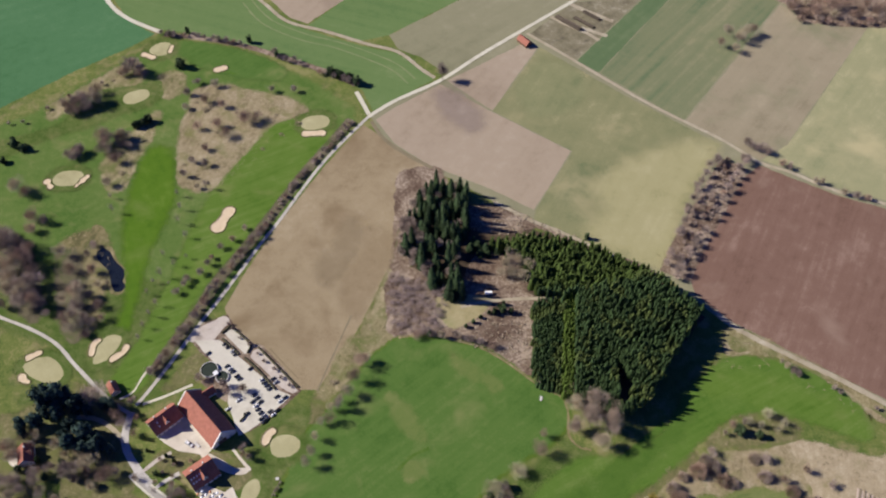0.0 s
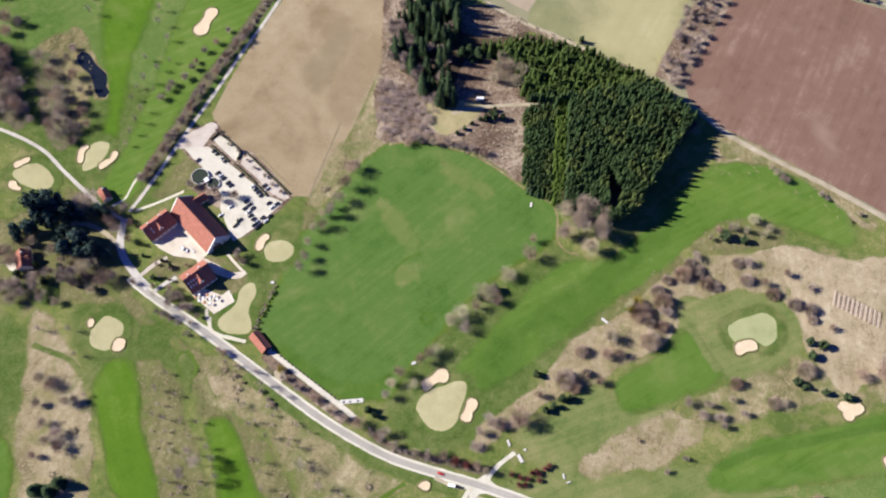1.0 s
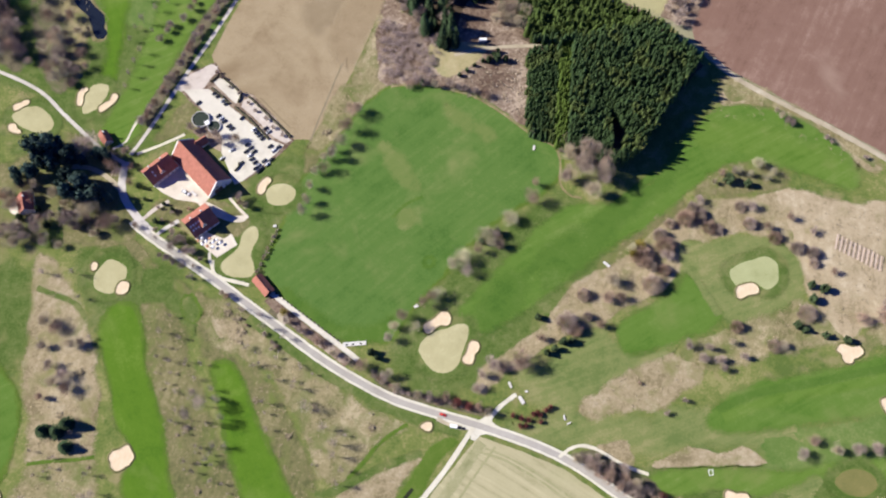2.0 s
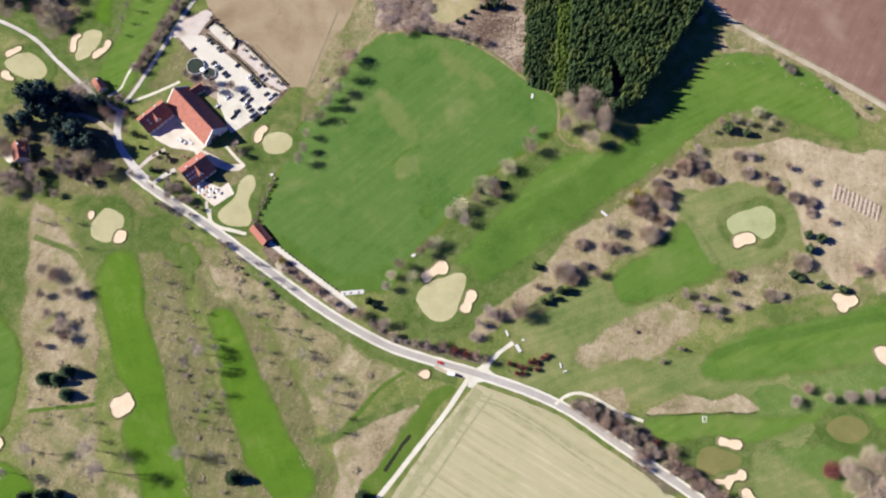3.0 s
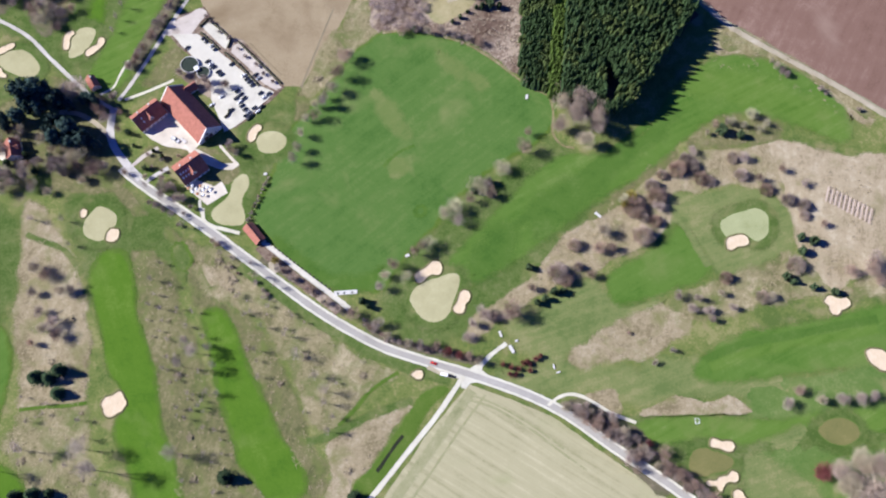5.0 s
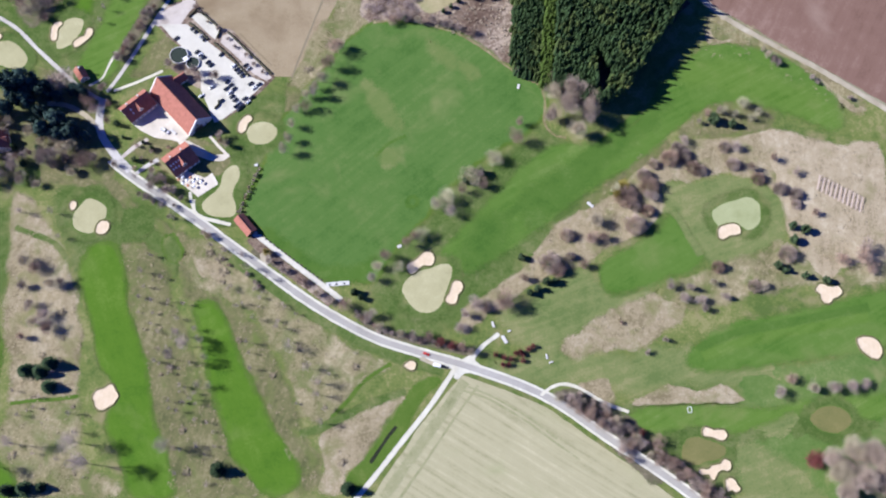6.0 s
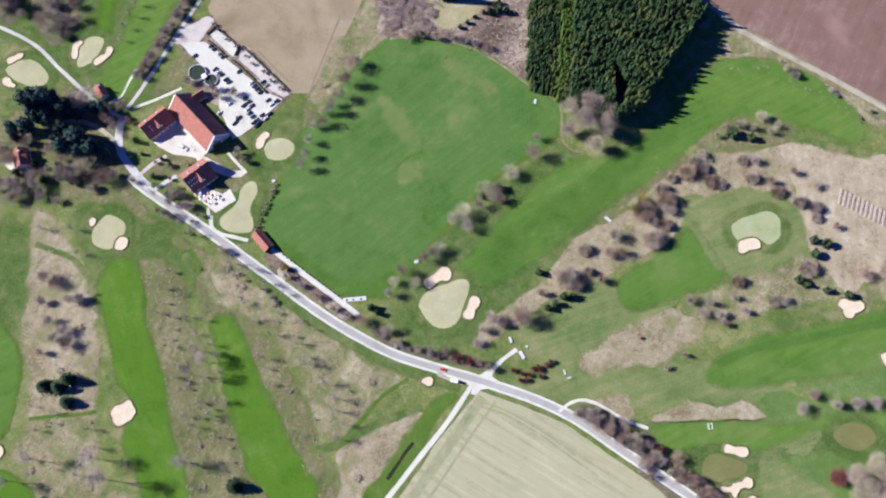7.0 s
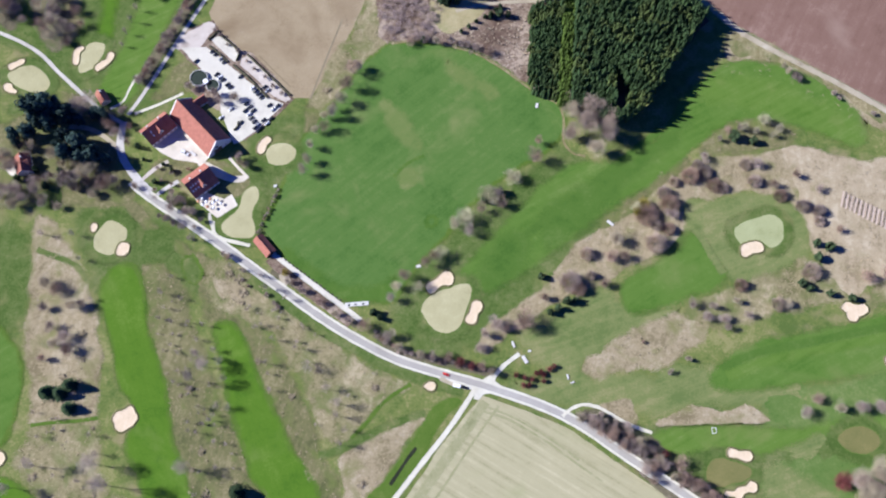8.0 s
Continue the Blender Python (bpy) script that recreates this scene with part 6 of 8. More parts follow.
part("back_wall", box(bmesh.new(), -2.4, 2.4, -1.1, -0.95, 0.0, 2.3), M_WALL, root)
for sx in (-1, 1):
    part("side_wall", box(bmesh.new(), min(sx * 2.4, sx * 2.25), max(sx * 2.4, sx * 2.25), -0.95, 0.9, 0, 2.3), M_WALL, root)
copy_thing(kinds["dark"], pose(15.0, 101.4, 0.16, 0, 0, -12))
ribbon("lay_by", [(-2, 108), (8, 103.5), (18, 101.5), (24, 103)], 2.2, S_DIRT, 0.1595, 0.6, "narrow pale gravel lay-by", "verge")

# rows of young vines on pale ground
for i in range(11):
    q = Vector((293.5, 239.5)).lerp(Vector((323, 222.5)), i / 10)
    m = pose(q.x, q.y, 0, 0, 0, 72)
    root = base("vine_row", m, "short row of bare vines on wires over mulch", "vines", "vine rows")
    bm = bmesh.new()
    rg = random.Random(i)
    for k in range(150):
        x = rg.uniform(-6, 6)
        a = Vector((x, rg.uniform(-0.3, 0.3), rg.uniform(0.3, 1.0)))
        d = Vector((rg.uniform(-0.6, 0.6), rg.uniform(-0.4, 0.4), rg.uniform(0.2, 0.8)))
        w = Vector((0.1, 0.1, 0))
        bm.faces.new([bm.verts.new(v) for v in (a - w, a + w, a + d)])
    part("foliage", bm, M_TWIG, root, "bare brown vine shoots")
    for x in (-6, -2, 2, 6):
        part("post", box(bmesh.new(), x - 0.06, x + 0.06, -0.06, 0.06, 0, 1.7), M_TIMBER, root)
    bm = bmesh.new()
    prism(bm, [(-6.2, 0.4), (6.2, 0.4), (6.2, 1.7), (-6.2, 1.7)], 0.05, 0.12)
    part("mulch", bm, M_MULCH, root, "pale mulch strip")


# log heaps on the waste plot
def logs(x, y, ang, long, n, high):
    root = base("log_pile", pose(x, y, 0, 0, 0, ang), "long stack of brown logs in dry grass", "logs", "log piles")
    rg = random.Random(round(x))
    for r in range(high):
        for i in range(n - r):
            bm = bmesh.new()
            ln = long * rg.uniform(0.85, 1.0)
            bmesh.ops.create_cone(bm, cap_ends=True, segments=8, radius1=0.42, radius2=0.36, depth=ln, matrix=pose(rg.uniform(-1, 1), (i - (n - r) / 2) * 0.84, 0.42 + r * 0.72, 0, 90, 0))
            part("log", bm, M_LOG, root)


logs(128, 749, -41, 24, 7, 5)
logs(118, 758, -41, 16, 6, 4)
logs(141, 753, -41, 26, 5, 3)
logs(150, 764, -41, 22, 6, 3)

# parasols on the terrace of the clubhouse
def parasol(x, y, wide, cloth, label):
    root = base("parasol", pose(x, y, 0.15, 0, 0, x * 40), label, "parasol", "terrace parasols")
    bm = bmesh.new()
    ring = [bm.verts.new((math.cos(i * math.tau / 8) * wide / 2, math.sin(i * math.tau / 8) * wide / 2, 2.3)) for i in range(8)]
    low = [bm.verts.new((v.co.x, v.co.y, 2.1)) for v in ring]
    top = bm.verts.new((0, 0, 2.95))
    for i in range(8):
        bm.faces.new((ring[i], ring[(i + 1) % 8], top))
        bm.faces.new((low[i], low[(i + 1) % 8], ring[(i + 1) % 8], ring[i]))
    part("canopy", bm, cloth, root)
    bm = bmesh.new()
    bmesh.ops.create_cone(bm, cap_ends=True, segments=8, radius1=0.04, radius2=0.03, depth=2.9, matrix=pose(0, 0, 1.45))
    part("pole", bm, M_TIMBER, root)
    part("foot", box(bmesh.new(), -0.35, 0.35, -0.35, 0.35, 0.0, 0.12, 0.03), M_CONCRETE, root)


for i, (x, y) in enumerate([(-178.4, 237.4), (-175.8, 239.6), (-172.6, 236.9), (-175.2, 234.7), (-169.9, 239.2), (-167.5, 236.1), (-164.8, 238.3), (-162.1, 235.7), (-171.3, 233.0), (-167.1, 232.5)]):
    parasol(x, y, 2.4, M_CLOTH if i % 4 == 0 else M_TIN, "orange parasol on the paved terrace" if i % 4 == 0 else "white parasol on the paved terrace")


# ---- trees ----
def sliver(vs, fs, a, d, w):
    k = len(vs)
    side = d.cross(Vector((random.uniform(-1, 1), random.uniform(-1, 1), random.uniform(-1, 1)))).normalized() * w
    vs += [a - side, a + side, a + d]
    fs.append((k, k + 1, k + 2))


def limb(vs, fs, a, b, r0, r1, n=5):
    k = len(vs)
    d = (b - a).normalized()
    u = d.orthogonal().normalized()
    v = d.cross(u)
    for p, r in ((a, r0), (b, r1)):
        for i in range(n):
            vs.append(p + (u * math.cos(i * math.tau / n) + v * math.sin(i * math.tau / n)) * r)
    for i in range(n):
        fs.append((k + i, k + (i + 1) % n, k + n + (i + 1) % n, k + n + i))


def bare_meshes(seed, high, spread, twigs, twig, fine=1.0, low=0.48, reach=1.0):
    """A leafless crown: trunk, limbs and branches, then a haze of twigs. Spread is the crown's radius."""
    random.seed(seed)
    tv, tf, cv, cf = [], [], [], []
    fork = high * random.uniform(0.22, 0.32)
    limb(tv, tf, Vector((0, 0, -0.2)), Vector((0, 0, fork)), min(high * 0.024, spread * 0.04), min(high * 0.015, spread * 0.025), 7)
    tips = []
    for i in range(9):
        an = i * 2.4 + random.uniform(-0.4, 0.4)
        out = spread * random.uniform(0.25, 0.7)
        b = Vector((math.cos(an) * out, math.sin(an) * out, high * random.uniform(0.5, 0.9)))
        a = Vector((0, 0, fork * random.uniform(0.8, 1.0)))
        limb(tv, tf, a, b, min(high, 9) * 0.010, min(high, 9) * 0.004)
        tips.append((a, b))
        for j in range(3):
            s = a.lerp(b, random.uniform(0.4, 0.9))
            e = s + Vector((random.uniform(-1, 1), random.uniform(-1, 1), random.uniform(0.0, 0.9))) * spread * 0.4
            limb(tv, tf, s, e, min(high, 9) * 0.0045, min(high, 9) * 0.002, 4)
            tips.append((s, e))
    lob = [(Vector((random.uniform(-0.5, 0.5) * spread, random.uniform(-0.5, 0.5) * spread, high * random.uniform(low, low + 0.3))), spread * random.uniform(0.34, 0.66)) for _ in range(11)]
    for i in range(twigs):
        c, r = random.choice(lob)
        d = Vector((random.gauss(0, 1), random.gauss(0, 1), random.gauss(0, 1))).normalized()
        p = c + d * r * random.uniform(0.35, 1.0)
        p.z = max(p.z, fork * 0.7)
        sliver(cv, cf, p, (d + Vector((random.uniform(-0.7, 0.7), random.uniform(-0.7, 0.7), random.uniform(0, 0.6)))) * spread * reach * random.uniform(0.16, 0.34), fine * spread * random.uniform(0.007, 0.017))
    return mesh_of("trunk", tv, tf, M_BARK), mesh_of("crown", cv, cf, twig)


def dome_meshes(seed, high, spread, twigs, twig):
    """A round leafless bush: many stems from one foot, and twigs standing out of a lumpy dome."""
    random.seed(seed)
    tv, tf, cv, cf = [], [], [], []
    for i in range(10):
        an, out = i * 2.4 + random.uniform(-0.3, 0.3), spread * random.uniform(0.2, 0.7)
        limb(tv, tf, Vector((0, 0, -0.2)), Vector((math.cos(an) * out, math.sin(an) * out, high * random.uniform(0.55, 0.85))), 0.10, 0.03, 4)
    for i in range(twigs):
        d = Vector((random.gauss(0, 1), random.gauss(0, 1), abs(random.gauss(0, 1)))).normalized()
        r = 1.0 + 0.34 * noise.noise(d * 1.9 + Vector((seed, 0, 0)))
        p = Vector((d.x * spread, d.y * spread, d.z * high)) * r * random.uniform(0.42, 0.86)
        p.z += 0.2
        sliver(cv, cf, p, (d + Vector((random.uniform(-0.5, 0.5), random.uniform(-0.5, 0.5), random.uniform(0, 0.5)))) * spread * random.uniform(0.12, 0.26), spread * random.uniform(0.008, 0.018))
    return mesh_of("trunk", tv, tf, M_BARK), mesh_of("crown", cv, cf, twig)


def leafy_meshes(seed, high, spread, leaves, leaf=None):
    random.seed(seed)
    tv, tf, cv, cf = [], [], [], []
    limb(tv, tf, Vector((0, 0, -0.2)), Vector((0, 0, high * 0.6)), high * 0.03, high * 0.012, 6)
    lob = [(Vector((random.uniform(-0.5, 0.5) * spread, random.uniform(-0.5, 0.5) * spread, high * random.uniform(0.18, 0.85))), spread * random.uniform(0.12, 0.34)) for _ in range(44)]
    for i in range(leaves):
        c, r = random.choice(lob)
        d = Vector((random.gauss(0, 1), random.gauss(0, 1), random.gauss(0, 1))).normalized()
        p = c + d * r * random.uniform(0.35, 1.25)
        p.z = max(p.z, 0.15)
        u = (d.orthogonal().normalized() + d * random.uniform(-0.5, 0.5)) * spread * random.uniform(0.04, 0.09)
        v = d.cross(u).normalized() * spread * random.uniform(0.04, 0.07)
        k = len(cv)
        cv += [p - u - v, p + u - v, p + u + v, p - u + v]
        cf.append((k, k + 1, k + 2, k + 3))
    return mesh_of("trunk", tv, tf, M_BARK), mesh_of("crown", cv, cf, leaf or M_LEAF)


def spruce_arrays(rg, high, spread, tiers, points, power=0.7):
    """Tiers of drooping, ragged branch skirts under one leader."""
    vs, fs = [], []
    for k in range(tiers):
        f = k / tiers
        z = high * (0.10 + 0.86 * f)
        r = spread * (1 - f) ** power * rg.uniform(0.85, 1.12)
        top = len(vs)
        vs.append((rg.uniform(-0.1, 0.1), rg.uniform(-0.1, 0.1), min(high, z + high * 1.3 / tiers)))
        tw = rg.uniform(0, 6.28)
        for i in range(points):
            q = r * (rg.uniform(0.85, 1.15) if i % 2 == 0 else rg.uniform(0.6, 0.85))
            an = tw + i * math.tau / points
            vs.append((math.cos(an) * q, math.sin(an) * q, z - (0.25 if i % 2 == 0 else 0.0) * high / tiers + rg.uniform(-0.1, 0.1) * high / tiers))
        for i in range(points):
            fs.append((top, top + 1 + i, top + 1 + (i + 1) % points))
    return vs, fs


def spruce_meshes(seed, high, spread):
    """Ragged skirts, then loose sprays of needles that break up their rims."""
    rg = random.Random(seed)
    vs, fs = spruce_arrays(rg, high, spread, 12, 18, 0.62)
    lean = rg.uniform(0, math.tau)
    for _ in range(420):
        f = rg.random() ** 1.3
        an = rg.uniform(0, math.tau)
        r = spread * (1 - f) ** 0.62 * rg.uniform(0.7, 1.12) * (1 + 0.15 * math.cos(an - lean))
        c = Vector((math.cos(an) * r, math.sin(an) * r, high * (0.10 + 0.86 * f) + rg.uniform(-0.6, 0.6)))
        d = Vector((math.cos(an), math.sin(an), rg.uniform(-0.5, 0.5))) * spread * rg.uniform(0.10, 0.22)
        e = Vector((-math.sin(an), math.cos(an), rg.uniform(-0.4, 0.4))) * spread * rg.uniform(0.05, 0.11)
        k = len(vs)
        vs += [c - e, c + e, c + d]
        fs.append((k, k + 1, k + 2))
    tv, tf = [], []
    limb(tv, tf, Vector((0, 0, -0.2)), Vector((0, 0, high * 0.9)), high * 0.014, high * 0.004, 6)
    return mesh_of("trunk", tv, tf, M_BARK), mesh_of("crown", vs, fs, M_NEEDLE)


LIB = {
    "bare": [bare_meshes(i, 8.0, 5.0, 1500, M_TWIG if i < 3 else M_TWIG_BROWN) for i in range(5)] + [bare_meshes(9, 8.0, 5.0, 1500, M_TWIG_PALE)],
    "dome": [dome_meshes(140 + i, 6.0, 5.0, 2600, (M_TWIG_BROWN, M_TWIG_GROVE, M_TWIG)[i]) for i in range(3)],
    "row": [bare_meshes(110 + i, 13.0, 5.4, 1400, (M_TWIG_PALE, M_TWIG_BROWN, M_TWIG_THIN)[i % 3], 0.9, 0.42) for i in range(6)],
    "pale": [bare_meshes(90 + i, 11.0, 6.4, 1150, M_TWIG_GREY, 0.9, 0.4) for i in range(4)],
    "grove": [bare_meshes(95 + i, 12.5, 5.0, 5600, (M_TWIG_GROVE, M_TWIG_PALE, M_TWIG_GROVE)[i], 0.6, 0.48, 0.7) for i in range(3)],
    "sparse": [bare_meshes(70 + i, 14.0, 4.6, 420, M_TWIG_THIN, 0.9, 0.45) for i in range(5)],
    "poplar": [bare_meshes(120 + i, 24.0, 5.6, 1500, M_TWIG_THIN, 0.75, 0.58) for i in range(3)],
    "hedge": [bare_meshes(60 + i, 8.5, 5.0, 1500, M_TWIG if i < 3 else M_TWIG_BROWN) for i in range(4)],
    "tall": [bare_meshes(20 + i, 17.0, 5.0, 2200, M_TWIG) for i in range(3)],
    "red": [bare_meshes(30, 6.0, 5.0, 2200, M_TWIG_RED)],
    "yellow": [bare_meshes(31, 8.0, 5.0, 2200, M_TWIG_YELLOW)],
    "ever": [leafy_meshes(40 + i, 8.5, 5.0, 2200) for i in range(3)],
    "cedar": [leafy_meshes(80 + i, 15.0, 5.0, 4200, M_CEDAR) for i in range(3)],
    "spruce": [spruce_meshes(50 + i, 22.0, 5.0) for i in range(4)],
}
ABOUT = {
    "bare": ("bare_tree", "leafless grey-brown shrubby tree in dry grass", "tree", "bare shrubs and trees"),
    "dome": ("round_bush", "dense round leafless bush with brownish mauve twigs", "shrub", "round bare bushes"),
    "pale": ("pale_bare_tree", "broad leafless tree with pale grey twigs", "tree", "pale bare trees"),
    "row": ("range_tree", "leafless tree with a thin brown crown beside the range", "tree", "trees along the range"),
    "grove": ("grove_tree", "broad leafless tree with a dense pinkish grey crown", "tree", "bare grove"),
    "poplar": ("poplar", "very tall leafless tree with a thin pinkish crown", "tree", "tall poplars"),
    "sparse": ("young_tree", "slender leafless young tree with a thin crown", "tree", "young trees"),
    "hedge": ("hedge_tree", "leafless grey-brown tree in a field hedge", "tree", "hedge trees"),
    "tall": ("tall_bare_tree", "tall leafless tree with a long trunk", "tree", "tall bare trees"),
    "red": ("red_shrub", "leafless shrub with dark red twigs", "shrub", "red shrubs"),
    "yellow": ("willow_shrub", "bare willow shrub with yellow twigs", "shrub", "willows"),
    "ever": ("evergreen_shrub", "dense dark evergreen bush", "shrub", "evergreen bushes"),
    "cedar": ("cedar", "broad dark evergreen conifer in a garden", "tree", "garden conifers"),
    "spruce": ("spruce", "dark tall spruce tree of the stand", "tree", "spruces"),
}
grown = {}
dice = random.Random(11)


def grow(kind, x, y, scale, stretch=1.0, variant=None):
    v = dice.randrange(len(LIB[kind])) if variant is None else variant
    m = pose(x, y, 0, dice.uniform(-3, 3), dice.uniform(-3, 3), dice.uniform(0, 360)) @ Matrix.Diagonal((scale, scale, scale * stretch, 1))
    if (kind, v) in grown:
        first = grown[kind, v]
        return copy_thing(first, m @ Matrix.Diagonal((1 / first.scale.x, 1 / first.scale.y, 1 / first.scale.z, 1)))
    name, label, cat, group = ABOUT[kind]
    root = base(name, m, label, cat, group)
    for me in LIB[kind][v]:
        ob = new(me.name, me)
        ob.parent = root
    grown[kind, v] = root
    return root


def plant(kind, spots):
    for x, y, r in spots:
        if kind == "spruce":
            grow(kind, x, y, r / 4.2 * 0.85, dice.uniform(0.5, 0.65))
            continue
        grow(kind, x, y, max(r, 1.5) / 5.0 * 1.05, dice.uniform(0.85, 1.2) * (1.3 if r < 4 else 1.0))


def along(kind, line, gap, size, spread, stretch=1.0):
    """A loose row of trees along a line."""
    ln = rounded(line, gap, False)
    for q in ln:
        if dice.random() < 0.12:
            continue
        grow(kind, q.x + dice.uniform(-spread, spread), q.y + dice.uniform(-spread, spread), dice.uniform(*size) / 5.0, stretch * dice.uniform(0.85, 1.2))


def inside(x, y, ring):
    c = False
    for (ax, ay), (bx, by) in zip(ring, ring[1:] + ring[:1]):
        if (ay > y) != (by > y) and x < (bx - ax) * (y - ay) / (by - ay) + ax:
            c = not c
    return c


FOREST = [(43, 451), (76, 457), (120, 443), (169, 422), (202, 386), (174, 345), (147, 305), (133, 296), (122, 300), (92, 314), (65, 327), (68, 402), (98, 404), (69, 408), (61, 439)]
SPRUCE_STAND = [(-30, 508), (-12, 530), (14, 518), (16, 482), (8, 446), (11, 404), (-3, 402), (-20, 428), (-42, 448), (-42, 482)]
SCRUB = [(-50, 431), (-7, 423), (-2, 398), (-11, 373), (-42, 371), (-50, 395)]
SLOPE = [(-194, 181), (-173, 152), (-160, 120), (-144, 84), (-128, 46), (-115, 17), (-156, 17), (-168, 46), (-182, 76), (-187, 107), (-200, 139)]
BANK = [(-153, 177), (-103, 152), (-62, 124), (-34, 104), (-61, 85), (-83, 69), (-101, 108), (-130, 140)]
ROUGH_A = [(-294, 221), (-263, 219), (-250, 176), (-240, 139), (-239, 115), (-236, 76), (-232, 53), (-217, 24), (-218, -1), (-266, -2), (-276, 46), (-280, 84), (-287, 123), (-290, 172)]
ROUGH_B = [(-218, 181), (-194, 185), (-175, 156), (-165, 124), (-146, 84), (-132, 50), (-111, 17), (-106, -1), (-158, -1), (-170, 46), (-184, 76), (-188, 107), (-201, 135), (-212, 164)]
LOW_BANK = [(93, 82), (110, 70), (132, 57), (154, 43), (183, 21), (207, 2)]
ROAD_BANK = [(-47, 140), (-31, 127), (-7, 121), (15, 116), (35, 111)]


plant("row", [(-68, 343, 5.7), (-72, 330, 5.6), (-77, 318, 5.2), (-84, 306, 3.9), (-88, 296, 4.3), (-95, 293, 3.4), (-99, 281, 3.4), (-100, 269, 3.8), (-103, 260, 3.8), (-82, 312, 3.4), (-89, 305, 3.4), (-64, 347, 3.9)])  # range west
plant("pale", [(51, 256, 5.0), (31, 241, 5.4), (15, 223, 6.6), (-3, 197, 4.9), (-18, 171, 3.6)])  # range east pale
plant("row", [(67, 270, 5.5), (71, 285, 3.0), (39, 243, 4.2), (9, 219, 4.5), (19, 213, 4.1), (-13, 190, 3.7), (-7, 194, 3.3), (-27, 179, 4.5), (-33, 172, 4.0), (-37, 164, 3.6), (42, 235, 4.2), (27, 231, 3.7)])  # range east
plant("bare", [(193, 271, 4.2), (231, 267, 4.7), (166, 227, 5.0), (242, 250, 3.4), (275, 247, 3.4), (260, 258, 3.4), (286, 215, 3.3)])  # copse
plant("bare", [(124, 208, 6.2), (120, 195, 5.7), (114, 175, 4.1), (130, 195, 3.7), (71, 164, 3.6), (55, 147, 8.4), (37, 145, 6.0), (43, 143, 4.0), (29, 138, 3.6), (26, 129, 4.4), (242, 160, 4.0), (189, 158, 3.2), (175, 160, 3.6), (185, 151, 4.8), (196, 149, 4.4), (206, 162, 3.2), (198, 143, 3.2), (169, 121, 2.4), (156, 112, 2.4), (213, 152, 3.2), (139, 133, 1.2)])  # rough shrubs
plant("bare", [(-37, 137, 4.8), (-55, 145, 4.8), (-30, 129, 4.0), (-15, 124, 3.6), (-7, 122, 3.6), (3, 122, 4.0), (27, 115, 3.5), (33, 112, 3.5), (-66, 148, 3.2), (-75, 153, 3.2), (-87, 161, 3.2), (-100, 170, 3.2), (-110, 177, 2.8), (93, 81, 4.3), (104, 76, 5.0), (113, 69, 5.4), (122, 64, 4.6), (131, 60, 5.4), (135, 51, 4.2), (158, 51, 5.0), (161, 41, 4.6), (168, 36, 4.9), (177, 29, 4.9), (188, 22, 4.9), (197, 16, 4.5)])  # roadside
plant("bare", [(-269, 312, 10.3), (-249, 299, 6.4), (-274, 254, 8.4), (-262, 261, 8.4), (-289, 275, 5.9), (-248, 249, 6.7), (-298, 248, 6.2), (-314, 246, 6.2), (-241, 310, 3.4), (-313, 234, 5.8), (-291, 237, 5.0), (-280, 233, 4.1), (-268, 273, 5.9), (-313, 280, 5.1), (-245, 292, 4.2), (-234, 284, 3.0), (-194, 238, 4.2), (-185, 229, 5.0), (-180, 245, 2.9), (-197, 231, 3.7), (-146, 265, 3.4), (-151, 272, 3.4), (-193, 330, 3.9), (-169, 318, 3.9), (-158, 320, 4.3), (-174, 325, 3.9)])  # clubhouse wood
plant("bare", [(245, 84, 4.7), (254, 94, 4.7), (268, 88, 4.7), (283, 88, 5.5), (296, 88, 5.5), (306, 90, 4.3), (314, 182, 6.1), (301, 179, 4.9), (318, 189, 5.3), (321, 174, 4.5)])  # south east hedge
plant("grove", [(274, 41, 7.4), (286, 46, 9), (297, 42, 9), (276, 30, 9.4), (289, 26, 9.9), (303, 30, 9.9), (279, 17, 7.8), (280, 33, 7), (289, 44, 7), (301, 44, 7.5), (309, 33, 8), (294, 26, 8), (282, 18, 7), (305, 18, 8)])  # south east wood
plant("bare", [(-280, 176, 5.2), (-272, 171, 4.8), (-259, 158, 5.2), (-253, 160, 3.6), (-280, 157, 4.0), (-273, 143, 4.0), (-263, 135, 5.5), (-270, 131, 4.7), (-258, 127, 5.1), (-276, 121, 3.1)])  # dry patch thicket
plant("sparse", [(-237, 69, 3.1), (-231, 57, 3.1), (-241, 39, 2.7), (-271, 68, 2.3), (-157, 79, 3.1), (-174, 97, 1.9), (-165, 88, 2.3), (-166, 71, 2.3), (-153, 65, 2.3), (-164, 30, 2.3), (-93, 114, 5.1), (-79, 100, 4.7), (-72, 90, 5.1), (-72, 82, 3.9), (-69, 63, 3.5), (-66, 73, 3.1), (-102, 129, 3.2), (-118, 100, 2.3), (-180, 103, 2.0), (-118, 135, 2.8)])  # south shrubs
plant("sparse", [(-198, 168, 2.8), (-193, 180, 2.4), (-184, 164, 2.4), (-190, 147, 2.4), (-178, 147, 2.4), (-195, 157, 2.0), (-141, 183, 3.2), (-151, 187, 3.2), (-124, 172, 3.6), (-129, 181, 2.8), (-111, 164, 2.8), (-188, 217, 4.5), (-197, 223, 4.1), (-179, 208, 3.3), (-209, 238, 3.3), (-266, 212, 3.3), (-259, 193, 2.8), (-288, 212, 3.3)])  # slope shrubs
plant("poplar", [(-231, 50, 5.6), (-220, 36, 5.6), (-171, 48, 4.6), (-164, 116, 4.4), (-169, 123, 3.2), (-170, 106, 3.6), (-285, 35, 4.2), (-271, 49, 3.4)])  # south poplars
